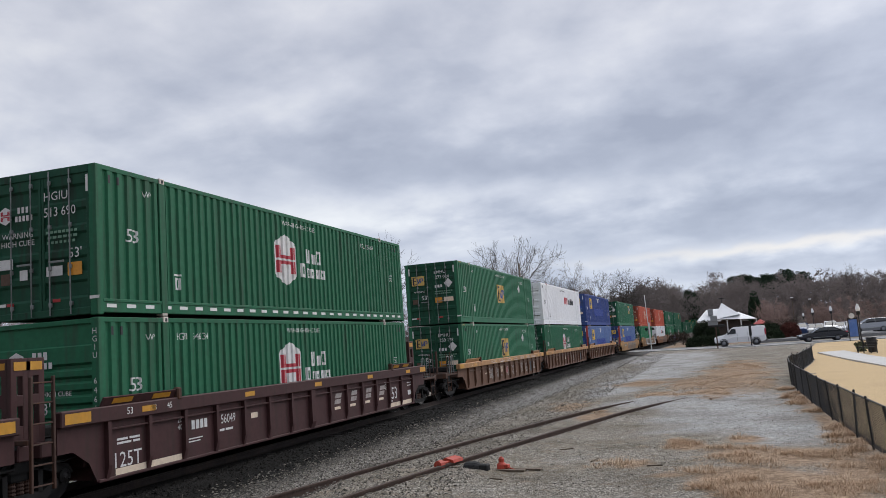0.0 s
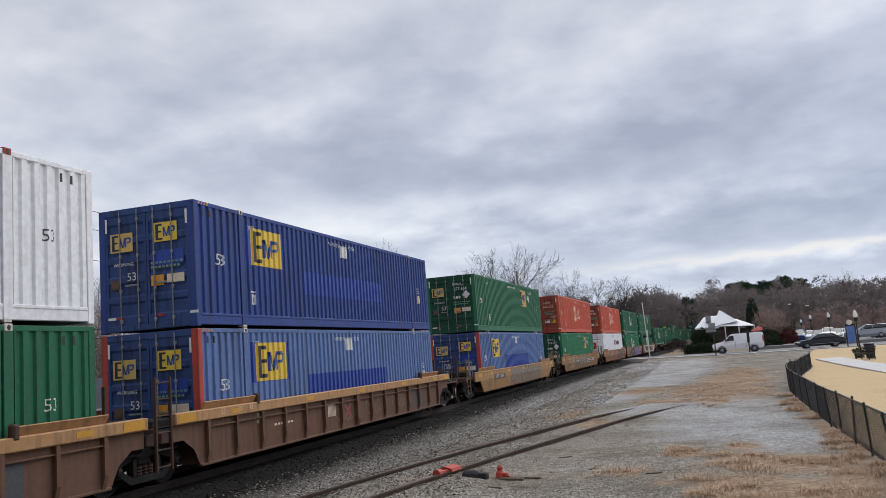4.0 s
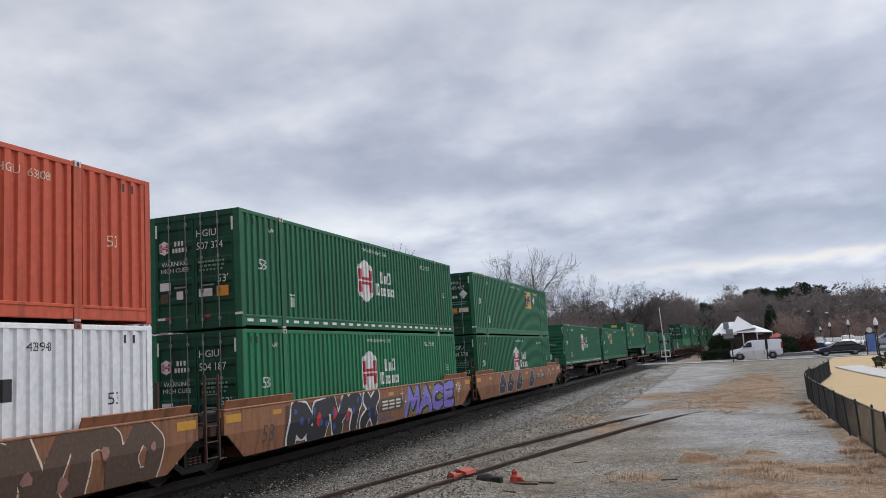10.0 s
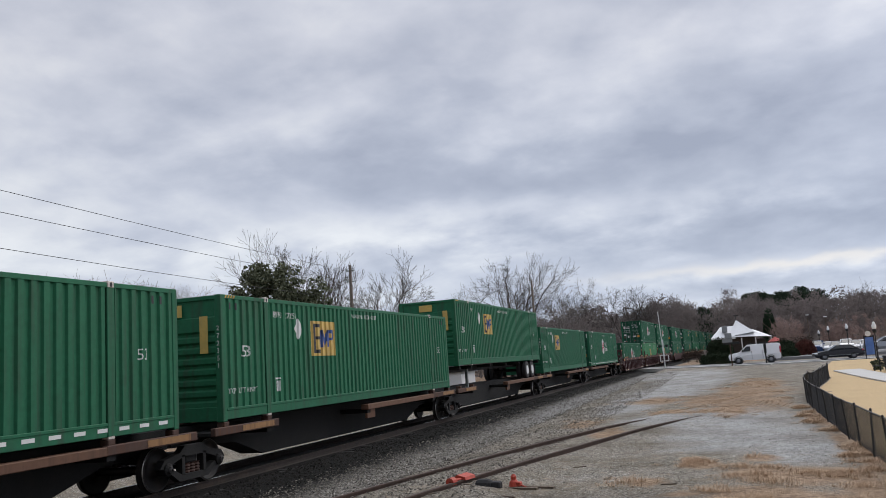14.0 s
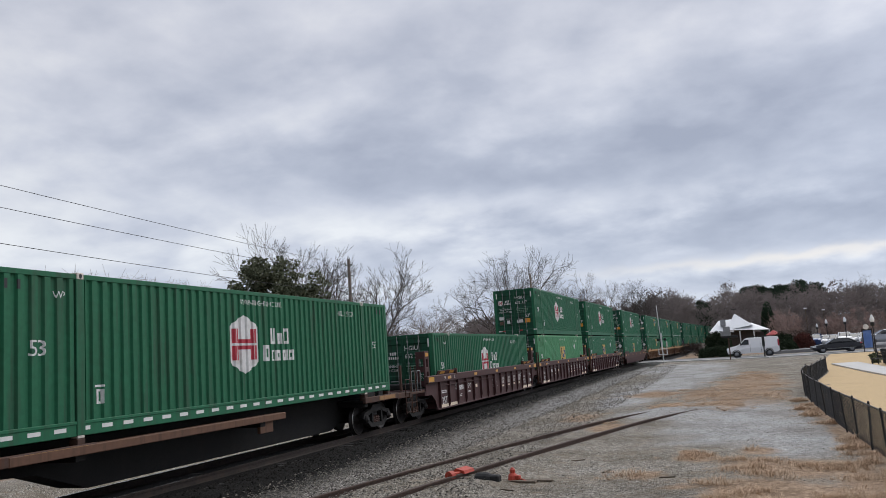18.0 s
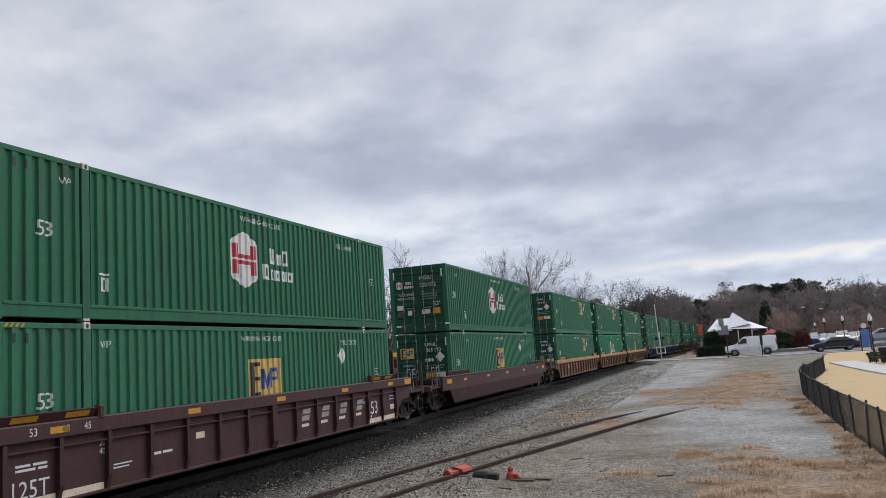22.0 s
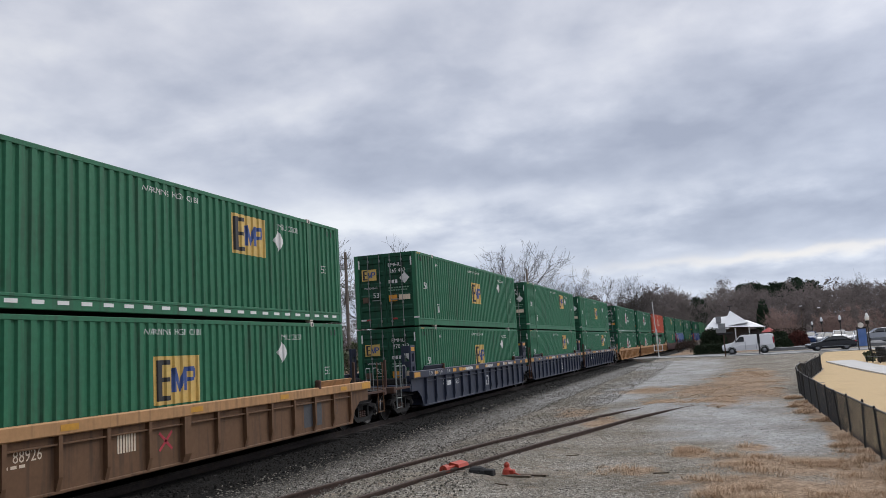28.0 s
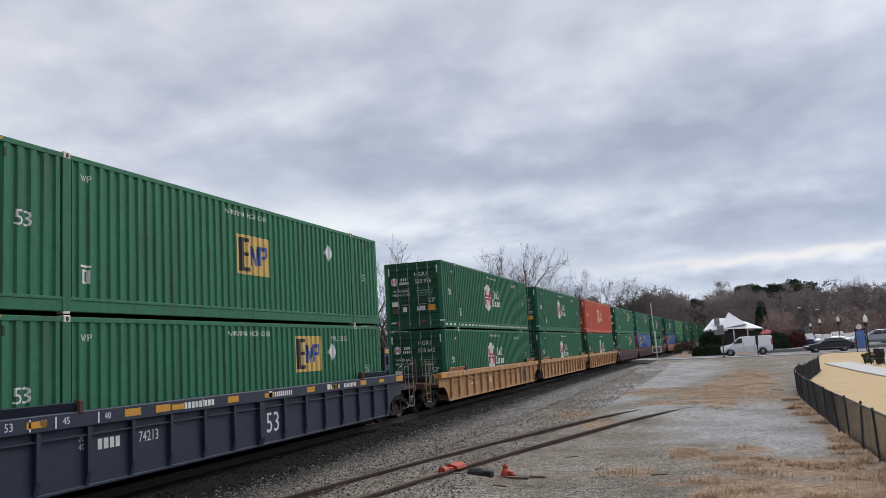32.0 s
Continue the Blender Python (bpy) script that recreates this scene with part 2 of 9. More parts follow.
M = {
    "green": paint("green_container_paint", (0.021, 0.134, 0.068)),
    "dull_green": paint("dull_green_container_paint", (0.034, 0.160, 0.086)),
    "pale_green": paint("faded_green_paint", (0.092, 0.30, 0.145)),
    "mid_green": paint("mid_green_paint", (0.026, 0.19, 0.088)),
    "red": paint("orange_red_container_paint", (0.56, 0.108, 0.060), stain=(0.16, 0.05, 0.035)),
    # door paints: darker copies of the side paints, end-face shade mixed with grime
    "green_door": paint("shaded_grimy_green_door", (0.013, 0.072, 0.041), 0.6, (0.022, 0.026, 0.022), 0.75),
    "blue_door": paint("shaded_grimy_blue_door", (0.040, 0.072, 0.20), 0.6, (0.02, 0.022, 0.03), 0.75),
    "red_door": paint("shaded_grimy_red_door", (0.27, 0.058, 0.036), 0.6, (0.06, 0.03, 0.024), 0.75),
    "white": paint("white_container_paint", (0.84, 0.85, 0.87), stain=(0.5, 0.49, 0.48), amount=0.25),
    "blue": paint("blue_container_paint", (0.115, 0.185, 0.385)),
    "navy": paint("dark_blue_container_paint", (0.034, 0.066, 0.24)),
    "red_trim": paint("red_trim_paint", (0.45, 0.07, 0.05)),
    "maroon": paint("maroon_car_paint", (0.0672, 0.0311, 0.0311), 0.6, (0.045, 0.03, 0.026), 0.7),
    "brown": paint("brown_car_paint", (0.29, 0.135, 0.072), 0.6, (0.06, 0.038, 0.028), 0.6),
    "tan": paint("tan_car_paint", (0.28, 0.155, 0.072), 0.6, (0.09, 0.05, 0.03), 0.7),
    "yellow_tan": paint("yellow_tan_car_paint", (0.37, 0.208, 0.088), 0.6, (0.15, 0.09, 0.05), 0.6),
    "dun": paint("dull_brown_tan_car_paint", (0.150, 0.083, 0.046), 0.65, (0.05, 0.036, 0.028), 0.7),
    "buff": paint("buff_top_chord_paint", (0.42, 0.235, 0.11), 0.6, (0.12, 0.075, 0.045), 0.6),
    "umber": paint("umber_car_paint", (0.140, 0.075, 0.049), 0.65, (0.07, 0.042, 0.03), 0.7),
    "slate": paint("navy_car_paint", (0.034, 0.042, 0.067), 0.5, (0.05, 0.048, 0.05), 0.5),
    "rustbrown": paint("rusty_brown_steel", (0.075, 0.045, 0.036), 0.75, RUST, 0.7),
    "truck_black": mat("dirty_black_steel", (0.0060, 0.0055, 0.0053), 0.85, 0.0, 0.3, 25, (0.014, 0.0105, 0.009), 0.5, 3, 0.3),
    "wheel_steel": mat("wheel_steel", (0.014, 0.012, 0.0115), 0.6, 0.3, 0.25, 12, (0.042, 0.027, 0.02), 0.5, 4),
    "tread": mat("bright_wheel_tread", (0.45, 0.44, 0.43), 0.3, 0.9, 0.1, 20),
    "rod": mat("galvanised_rod", (0.24, 0.26, 0.255), 0.5, 0.5, 0.2, 18, (0.12, 0.1, 0.09), 0.5, 4),
    "casting": mat("worn_casting", (0.60, 0.55, 0.50), 0.6, 0.1, 0.25, 18, RUST, 0.55, 5),
    "rubber": mat("black_rubber", (0.02, 0.02, 0.021), 0.8, 0, 0.2, 20),
    "mark_white": mat("white_marking", (0.68, 0.68, 0.67), 0.6, 0, 0.08, 14, (0.3, 0.3, 0.28), 0.4, 3),
    "mark_cream": mat("cream_marking", (0.72, 0.60, 0.46), 0.6, 0, 0.08, 14, (0.4, 0.25, 0.18), 0.4, 3),
    "mark_red": mat("red_marking", (0.42, 0.03, 0.05), 0.55, 0, 0.1, 14),
    "mark_crimson": mat("crimson_marking", (0.55, 0.02, 0.035), 0.5, 0, 0.08, 14),
    "mark_black": mat("black_marking", (0.022, 0.022, 0.026), 0.6, 0, 0.2, 14),
    "mark_grey": mat("dark_grey_marking", (0.06, 0.062, 0.068), 0.6, 0, 0.15, 14),
    "mark_yellow": mat("yellow_marking", (0.62, 0.42, 0.12), 0.55, 0, 0.1, 12, (0.35, 0.25, 0.1), 0.5, 3),
    "mark_gold": mat("bright_yellow_marking", (0.76, 0.52, 0.06), 0.5, 0, 0.06, 12),
    "mark_blue": mat("blue_marking", (0.035, 0.08, 0.27), 0.55, 0, 0.1, 14),
    "mark_deepblue": mat("deep_blue_panel", (0.012, 0.048, 0.30), 0.5, 0, 0.08, 10),
    "mark_orange": mat("orange_label", (0.70, 0.30, 0.03), 0.5, 0, 0.1, 12, (0.4, 0.2, 0.05), 0.5, 5),
    "mark_purple": mat("purple_spray_paint", (0.22, 0.17, 0.55), 0.5, 0, 0.15, 8),
    "pale_steel": mat("pale_blue_spray_paint", (0.42, 0.47, 0.52), 0.6, 0, 0.15, 8),
    "mark_pink": mat("dull_pink_spray_paint", (0.33, 0.17, 0.14), 0.6, 0, 0.15, 8),
    "mark_olive": mat("olive_spray_paint", (0.22, 0.23, 0.06), 0.5, 0, 0.2, 8),
    "mark_dust": mat("dusty_marking", (0.36, 0.32, 0.30), 0.65, 0, 0.15, 10, (0.16, 0.12, 0.11), 0.6, 3),
    "mark_dkgreen": mat("dim_green_marking", (0.16, 0.30, 0.21), 0.6, 0, 0.2, 14),
    "mark_brown": mat("faint_brown_marking", (0.10, 0.06, 0.04), 0.7, 0, 0.2, 14),
    "grey_spray": mat("grey_spray_paint", (0.20, 0.16, 0.13), 0.6, 0, 0.2, 8, (0.3, 0.2, 0.12), 0.5, 2),
    "pale_spray": mat("silver_grey_spray_paint", (0.19, 0.165, 0.145), 0.55, 0, 0.2, 8, (0.22, 0.17, 0.12), 0.5, 2),
    "yellow_reflector": mat("yellow_reflector", (0.55, 0.27, 0.025), 0.4, 0, 0.08, 12, (0.4, 0.22, 0.05), 0.4, 5),
    "white_reflector": mat("white_reflector", (0.72, 0.72, 0.70), 0.35, 0, 0.06, 12),
    "red_reflector": mat("red_reflector", (0.38, 0.03, 0.03), 0.35, 0, 0.06, 12),
}


# ---- small mesh kit ----
class Shape:
    """Collects vertices and faces of one part."""

    def __init__(self):
        self.v, self.f = [], []

    def add(self, verts, faces):
        k = len(self.v)
        self.v += [tuple(p) for p in verts]
        self.f += [tuple(i + k for i in q) for q in faces]
        return self

    def box(self, x0, x1, y0, y1, z0, z1, c=0.0, m=None):
        """A box, its edges chamfered by c."""
        if x0 > x1: x0, x1 = x1, x0
        if y0 > y1: y0, y1 = y1, y0
        if z0 > z1: z0, z1 = z1, z0
        c = min(c, (x1 - x0) * 0.3, (y1 - y0) * 0.3, (z1 - z0) * 0.3)
        if c <= 0:
            vs = [(x, y, z) for z in (z0, z1) for y in (y0, y1) for x in (x0, x1)]
            fs = [(0, 2, 3, 1), (4, 5, 7, 6), (0, 1, 5, 4), (2, 6, 7, 3), (0, 4, 6, 2), (1, 3, 7, 5)]
        else:
            vs, idx = [], {}
            for a, (sx, px) in enumerate(((1, x0), (-1, x1))):
                for b, (sy, py) in enumerate(((1, y0), (-1, y1))):
                    for d, (sz, pz) in enumerate(((1, z0), (-1, z1))):
                        for ax in range(3):
                            p = [px + sx * c, py + sy * c, pz + sz * c]
                            p[ax] = (px, py, pz)[ax]
                            idx[a, b, d, ax] = len(vs)
                            vs.append(tuple(p))
            fs = []
            for s in (0, 1):
                q = [(0, 0), (0, 1), (1, 1), (1, 0)]
                fs.append(tuple(idx[s, i, j, 0] for i, j in (q if s == 0 else q[::-1])))
                fs.append(tuple(idx[i, s, j, 1] for i, j in (q[::-1] if s == 0 else q)))
                fs.append(tuple(idx[i, j, s, 2] for i, j in (q if s == 0 else q[::-1])))
            for i in (0, 1):
                for j in (0, 1):
                    fs.append((idx[0, i, j, 1], idx[1, i, j, 1], idx[1, i, j, 2], idx[0, i, j, 2]))
                    fs.append((idx[i, 0, j, 0], idx[i, 1, j, 0], idx[i, 1, j, 2], idx[i, 0, j, 2]))
                    fs.append((idx[i, j, 0, 0], idx[i, j, 1, 0], idx[i, j, 1, 1], idx[i, j, 0, 1]))
                    for k in (0, 1):
                        fs.append((idx[i, j, k, 0], idx[i, j, k, 1], idx[i, j, k, 2]))
        if m is not None:
            vs = [m @ Vector(p) for p in vs]
        return self.add(vs, fs)

    def tube(self, p, q, r, n=6, r2=None, cap=True):
        p, q = Vector(p), Vector(q)
        r2 = r if r2 is None else r2
        d = (q - p).normalized()
        a = d.orthogonal().normalized()
        b = d.cross(a)
        vs = []
        for c, rr in ((p, r), (q, r2)):
            vs += [c + rr * (math.cos(2 * math.pi * i / n) * a + math.sin(2 * math.pi * i / n) * b) for i in range(n)]
        fs = [(i, (i + 1) % n, n + (i + 1) % n, n + i) for i in range(n)]
        if cap:
            fs += [tuple(range(n))[::-1], tuple(range(n, 2 * n))]
        return self.add(vs, fs)

    def line(self, pts, r, n=5):
        """A bent round bar."""
        pts = [Vector(p) for p in pts]
        vs = []
        for i, p in enumerate(pts):
            d = (pts[min(i + 1, len(pts) - 1)] - pts[max(i - 1, 0)]).normalized()
            a = Vector((1, 0, 0)) if abs(d.x) < 0.9 else Vector((0, 0, 1))
            a = (a - d * a.dot(d)).normalized()
            b = d.cross(a)
            vs += [p + r * (math.cos(2 * math.pi * k / n) * a + math.sin(2 * math.pi * k / n) * b) for k in range(n)]
        fs = [(j * n + k, j * n + (k + 1) % n, (j + 1) * n + (k + 1) % n, (j + 1) * n + k) for j in range(len(pts) - 1) for k in range(n)]
        fs += [tuple(range(n))[::-1], tuple(range(len(vs) - n, len(vs)))]
        return self.add(vs, fs)

    def lathe(self, prof, axis="z", at=(0, 0, 0), n=20):
        """prof: (radius, height) along the axis."""
        vs, fs = [], []
        for r, h in prof:
            for i in range(n):
                a = 2 * math.pi * i / n
                x, y = r * math.cos(a), r * math.sin(a)
                vs.append(Vector((x, y, h) if axis == "z" else (h, x, y) if axis == "x" else (x, h, y)) + Vector(at))
        for k in range(len(prof) - 1):
            for i in range(n):
                j = (i + 1) % n
                fs.append((k * n + i, k * n + j, (k + 1) * n + j, (k + 1) * n + i))
        return self.add(vs, fs)

    def prism(self, poly, axis, a, b):
        """A polygon of 2D points, drawn out along an axis from a to b."""
        k = len(poly)
        put = {"x": lambda u, v, w: (w, u, v), "y": lambda u, v, w: (u, w, v), "z": lambda u, v, w: (u, v, w)}[axis]
        vs = [put(u, v, a) for u, v in poly] + [put(u, v, b) for u, v in poly]
        fs = [tuple(range(k)), tuple(range(k, 2 * k))[::-1]] + [(i, k + i, k + (i + 1) % k, (i + 1) % k) for i in range(k)]
        return self.add(vs, fs)

    def mesh(self, name, material, smooth=False):
        me = bpy.data.meshes.new(name)
        me.from_pydata(self.v, [], self.f)
        bm = bmesh.new()
        bm.from_mesh(me)
        bmesh.ops.recalc_face_normals(bm, faces=bm.faces)
        bm.to_mesh(me)
        bm.free()
        me.materials.append(material)
        if smooth:
            me.polygons.foreach_set("use_smooth", [True] * len(me.polygons))
        return me


def part(name, shape, material, parent, label="", at=None, smooth=False):
    """Links one mesh under a thing or under a part."""
    me = shape if isinstance(shape, bpy.types.Mesh) else shape.mesh(name, material, smooth)
    ob = new(name, me)
    ob.parent = parent
    if at is not None:
        ob.matrix_basis = at if isinstance(at, Matrix) else Matrix.Translation(at)
    if label:
        ob["label"] = label
    if name in ("lettering", "letter_bar", "graffiti", "graffiti_halo", "height_tape", "name_block", "lift_mark", "brake_gear", "fine_print", "graffiti_accent", "graffiti_fill", "graffiti_outline", "name_bar", "code_bar", "size_mark"):
        ob["kind"] = "stuff"
    return ob


def thing(name, label, category, at=None, group="", kind=""):
    """An empty at the base of a thing that carries its parts."""
    ob = new(name)
    ob.empty_display_size = 0.2
    if at is not None:
        ob.matrix_basis = at if isinstance(at, Matrix) else Matrix.Translation(at)
    return tagged(ob, label, category, group, kind)


def solid(name, shape, material, label, category, at=None, group="", kind="", smooth=False):
    """A thing or a piece of the setting that is one mesh."""
    me = shape if isinstance(shape, bpy.types.Mesh) else shape.mesh(name, material, smooth)
    ob = new(name, me)
    if at is not None:
        ob.matrix_basis = at if isinstance(at, Matrix) else Matrix.Translation(at)
    return tagged(ob, label, category, group, kind)


TEXTS = {}


def letters(text, height):
    """Flat 2D triangles of a text, centred, of that capital height."""
    if (text, height) not in TEXTS:
        cu = bpy.data.curves.new("lettering", "FONT")
        cu.body, cu.size, cu.resolution_u = text, height / 0.70, 2
        cu.align_x, cu.align_y = "CENTER", "CENTER"
        ob = bpy.data.objects.new("lettering", cu)
        scene.collection.objects.link(ob)
        me = bpy.data.meshes.new_from_object(ob.evaluated_get(bpy.context.evaluated_depsgraph_get()))
        pts = [(v.co.x, v.co.y) for v in me.vertices]
        TEXTS[text, height] = [[pts[i] for i in p.vertices] for p in me.polygons]
        bpy.data.objects.remove(ob)
        bpy.data.meshes.remove(me)
        bpy.data.curves.remove(cu)
    return TEXTS[text, height]


def shifted(polys, u, v, sx=1.0, sy=1.0):
    return [[(p * sx + u, q * sy + v) for p, q in poly] for poly in polys]


def rect(u0, u1, v0, v1):
    return [(u0, v0), (u1, v0), (u1, v1), (u0, v1)]


def decal(polys, surface, cuts=(), level_cuts=()):
    """A thin marking that lies on a relief: polys in (along, up), surface(along, up) gives the point."""
    bm = bmesh.new()
    for poly in polys:
        bm.faces.new([bm.verts.new((u, v, 0)) for u, v in poly])
    bmesh.ops.triangulate(bm, faces=[f for f in bm.faces if len(f.verts) > 4])
    lo, hi = min(v.co.x for v in bm.verts), max(v.co.x for v in bm.verts)
    for c in cuts:
        if lo < c < hi:
            bmesh.ops.bisect_plane(bm, geom=bm.verts[:] + bm.edges[:] + bm.faces[:], plane_co=(c, 0, 0), plane_no=(1, 0, 0))
    lo, hi = min(v.co.y for v in bm.verts), max(v.co.y for v in bm.verts)
    for c in level_cuts:
        if lo < c < hi:
            bmesh.ops.bisect_plane(bm, geom=bm.verts[:] + bm.edges[:] + bm.faces[:], plane_co=(0, c, 0), plane_no=(0, 1, 0))
    out = Shape()
    out.v = [surface(v.co.x, v.co.y) for v in bm.verts]
    bm.verts.index_update()
    out.f = [tuple(v.index for v in f.verts) for f in bm.faces]
    bm.free()
    return out


# ---- the plan: track line, ground level ----
def track_x(y):
    """The main track's centre: straight past the camera, then a slow bend."""
    if y < 30:
        return 0.0
    if y < 280:
        return (y - 30) ** 2 / 6200
    return 250 ** 2 / 6200 + (y - 280) * 500 / 6200


def siding_x(y):
    d = y - 15
    return 5.45 + 0.215 * d + 0.0033 * d * d if d > 0 else 5.45 + 0.2 * d


def smooth01(a, b, v):
    t = min(1.0, max(0.0, (v - a) / (b - a)))
    return t * t * (3 - 2 * t)


def ground_z(x, y):
    z = -0.40
    z += 0.42 * smooth01(60, 92, y)
    z -= 1.15 * (1 - smooth01(-16, -4, x)) * (1 - smooth01(70, 130, y))
    z += 2.0 * smooth01(125, 200, y) + 9.5 * smooth01(220, 430, y) * (0.85 + 0.25 * noise.noise((x * 0.008, 3.0, 0.0)))
    z += 0.05 * (noise.noise((x * 0.21, y * 0.17, 0.3))) + 0.02 * noise.noise((x * 0.9, y * 0.8, 2.3))
    if 6 < y < 46 and 2 < x < 20:
        z += 0.115 * (1 - smooth01(1.2, 2.1, abs(x - siding_x(y))))
    near = abs(x - track_x(y))
    if -9 < x - track_x(y) < -0.5 and y < 120:
        z = min(z, -1.5)
    elif near < 4.6:
        z = min(z, -0.46)
    if 88 < y < 112 and -12 < x < 60:
        z = min(z, 0.0)
    return z


# patches of dry grass and of pale, packed gravel: centre, half sizes
DRY = [(10.95, 15.75, 0.45, 0.35), (13.2, 13.8, 1.2, 1.0), (10.3, 17.3, 0.4, 0.5), (12.3, 15.6, 0.9, 1.2), (13.4, 14.6, 1.3, 1.4), (12.4, 18.2, 0.7, 1.3), (13.5, 17.8, 0.9, 1.4), (11.3, 19.8, 0.5, 0.7), (12.5, 20.6, 0.5, 0.7), (14.2, 16.0, 0.6, 2.0),
       (14.75, 22.0, 0.35, 5.0), (14.8, 31.0, 0.35, 5.0), (12.6, 40.5, 1.9, 6.0), (13.4, 50.0, 2.0, 9.0), (11.8, 34.5, 0.9, 2.4), (10.9, 43.0, 1.2, 4.0), (8.6, 44.5, 1.4, 3.0),
       (14.2, 59.0, 1.4, 7.0), (9.6, 36.0, 0.8, 2.0), (6.6, 32.0, 0.8, 1.6), (8.3, 26.5, 0.5, 1.4)]
PALE = [(12.4, 27.0, 2.4, 6.0), (8.6, 54.0, 2.6, 9.0), (9.4, 66.0, 3.2, 10.0), (9.8, 32.0, 1.8, 4.0), (12.0, 33.0, 2.2, 4.0), (8.0, 78.0, 5.0, 9.0), (13.6, 22.0, 1.2, 3.0), (7.4, 44.0, 1.6, 8.0)]


def patch(spots, x, y):
    best = 0.0
    for cx, cy, rx, ry in spots:
        d = math.hypot((x - cx) / rx, (y - cy) / ry) + 0.5 * noise.noise((x * 0.8, y * 0.5, 7.1))
        best = max(best, 1 - smooth01(0.3, 1.5, d))
    return best


def ground_material():
    m = bpy.data.materials.new("gravel_lot")
    m.use_nodes = True
    n, l = m.node_tree.nodes, m.node_tree.links
    b = n["Principled BSDF"]
    b.inputs["Roughness"].default_value, b.inputs["Specular IOR Level"].default_value = 0.92, 0.2
    co = n.new("ShaderNodeTexCoord")

    def nz(scale, detail=5, rough=0.6):
        t = n.new("ShaderNodeTexNoise")
        t.inputs["Scale"].default_value, t.inputs["Detail"].default_value, t.inputs["Roughness"].default_value = scale, detail, rough
        l.new(co.outputs["Object"], t.inputs["Vector"])
        return t.outputs["Fac"]

    def ramp(fac, stops):
        r = n.new("ShaderNodeValToRGB")
        for i, (p, c) in enumerate(stops):
            e = r.color_ramp.elements[i] if i < 2 else r.color_ramp.elements.new(p)
            e.position, e.color = p, (*c, 1)
        l.new(fac, r.inputs[0])
        return r.outputs[0]

    def mix(f, a, c):
        x = n.new("ShaderNodeMix")
        x.data_type = "RGBA"
        l.new(f, x.inputs["Factor"])
        l.new(a, x.inputs["A"])
        l.new(c, x.inputs["B"])
        return x.outputs["Result"]

    def attr(name):
        a = n.new("ShaderNodeAttribute")
        a.attribute_name = name
        return a.outputs["Fac"]

    def blend(mask, wobble, lo, hi):
        """The patch's edge broken up by a noise."""
        s = n.new("ShaderNodeMath")
        s.operation = "MULTIPLY_ADD"
        l.new(wobble, s.inputs[0])
        s.inputs[1].default_value = 0.9
        l.new(mask, s.inputs[2])
        r = n.new("ShaderNodeMapRange")
        r.inputs["From Min"].default_value, r.inputs["From Max"].default_value = lo, hi
        l.new(s.outputs[0], r.inputs["Value"])
        return r.outputs[0]

    vor = n.new("ShaderNodeTexVoronoi")
    vor.inputs["Scale"].default_value = 42
    l.new(co.outputs["Object"], vor.inputs["Vector"])
    cell = n.new("ShaderNodeSeparateColor")
    l.new(vor.outputs["Color"], cell.inputs[0])
    stones = ramp(cell.outputs[0], [(0.0, (0.040, 0.036, 0.030)), (0.4, (0.150, 0.137, 0.115)), (0.75, (0.30, 0.278, 0.24)), (1.0, (0.56, 0.53, 0.475))])
    dirt = ramp(nz(2.2, 8), [(0.3, (0.085, 0.068, 0.048)), (0.5, (0.175, 0.148, 0.112)), (0.7, (0.30, 0.255, 0.20))])
    gravel = mix(blend(nz(0.45, 4), nz(5, 6), 0.85, 1.2), stones, dirt)
    pale = ramp(nz(11, 9, 0.8), [(0.30, (0.085, 0.086, 0.086)), (0.5, (0.30, 0.30, 0.298)), (0.70, (0.60, 0.595, 0.58))])
    straw = ramp(nz(9, 8, 0.7), [(0.28, (0.085, 0.055, 0.036)), (0.5, (0.26, 0.182, 0.122)), (0.72, (0.52, 0.395, 0.28))])
    bits = n.new("ShaderNodeMapRange")
    bits.inputs["From Min"].default_value, bits.inputs["From Max"].default_value, bits.inputs["To Max"].default_value = 0.56, 0.70, 0.75
    l.new(nz(2.1, 10, 0.78), bits.inputs["Value"])
    col = mix(blend(attr("pale"), nz(1.7, 8, 0.75), 0.55, 1.35), gravel, pale)
    col = mix(bits.outputs[0], col, straw)
    col = mix(blend(attr("dry"), nz(2.6, 9, 0.78), 0.62, 1.25), col, straw)
    blotch = ramp(nz(0.42, 9, 0.72), [(0.32, (0.66, 0.62, 0.57)), (0.5, (1.12, 1.10, 1.06)), (0.66, (1.38, 1.38, 1.40))])
    bm_ = n.new("ShaderNodeMix")
    bm_.data_type, bm_.blend_type = "RGBA", "MULTIPLY"
    bm_.inputs["Factor"].default_value = 0.85
    l.new(col, bm_.inputs["A"])
    l.new(blotch, bm_.inputs["B"])
    col = bm_.outputs["Result"]
    litter = ramp(nz(0.9, 8, 0.7), [(0.3, (0.028, 0.022, 0.019)), (0.5, (0.055, 0.043, 0.036)), (0.7, (0.10, 0.078, 0.062))])
    col = mix(blend(attr("litter"), nz(0.3, 5), 0.5, 1.1), col, litter)
    l.new(col, b.inputs["Base Color"])
    bp = n.new("ShaderNodeBump")
    bp.inputs["Strength"].default_value, bp.inputs["Distance"].default_value = 0.8, 0.03
    s = n.new("ShaderNodeMath")
    s.operation = "ADD"
    l.new(vor.outputs["Distance"], s.inputs[0])
    l.new(nz(30, 6), s.inputs[1])
    l.new(s.outputs[0], bp.inputs["Height"])
    l.new(bp.outputs[0], b.inputs["Normal"])
    return m


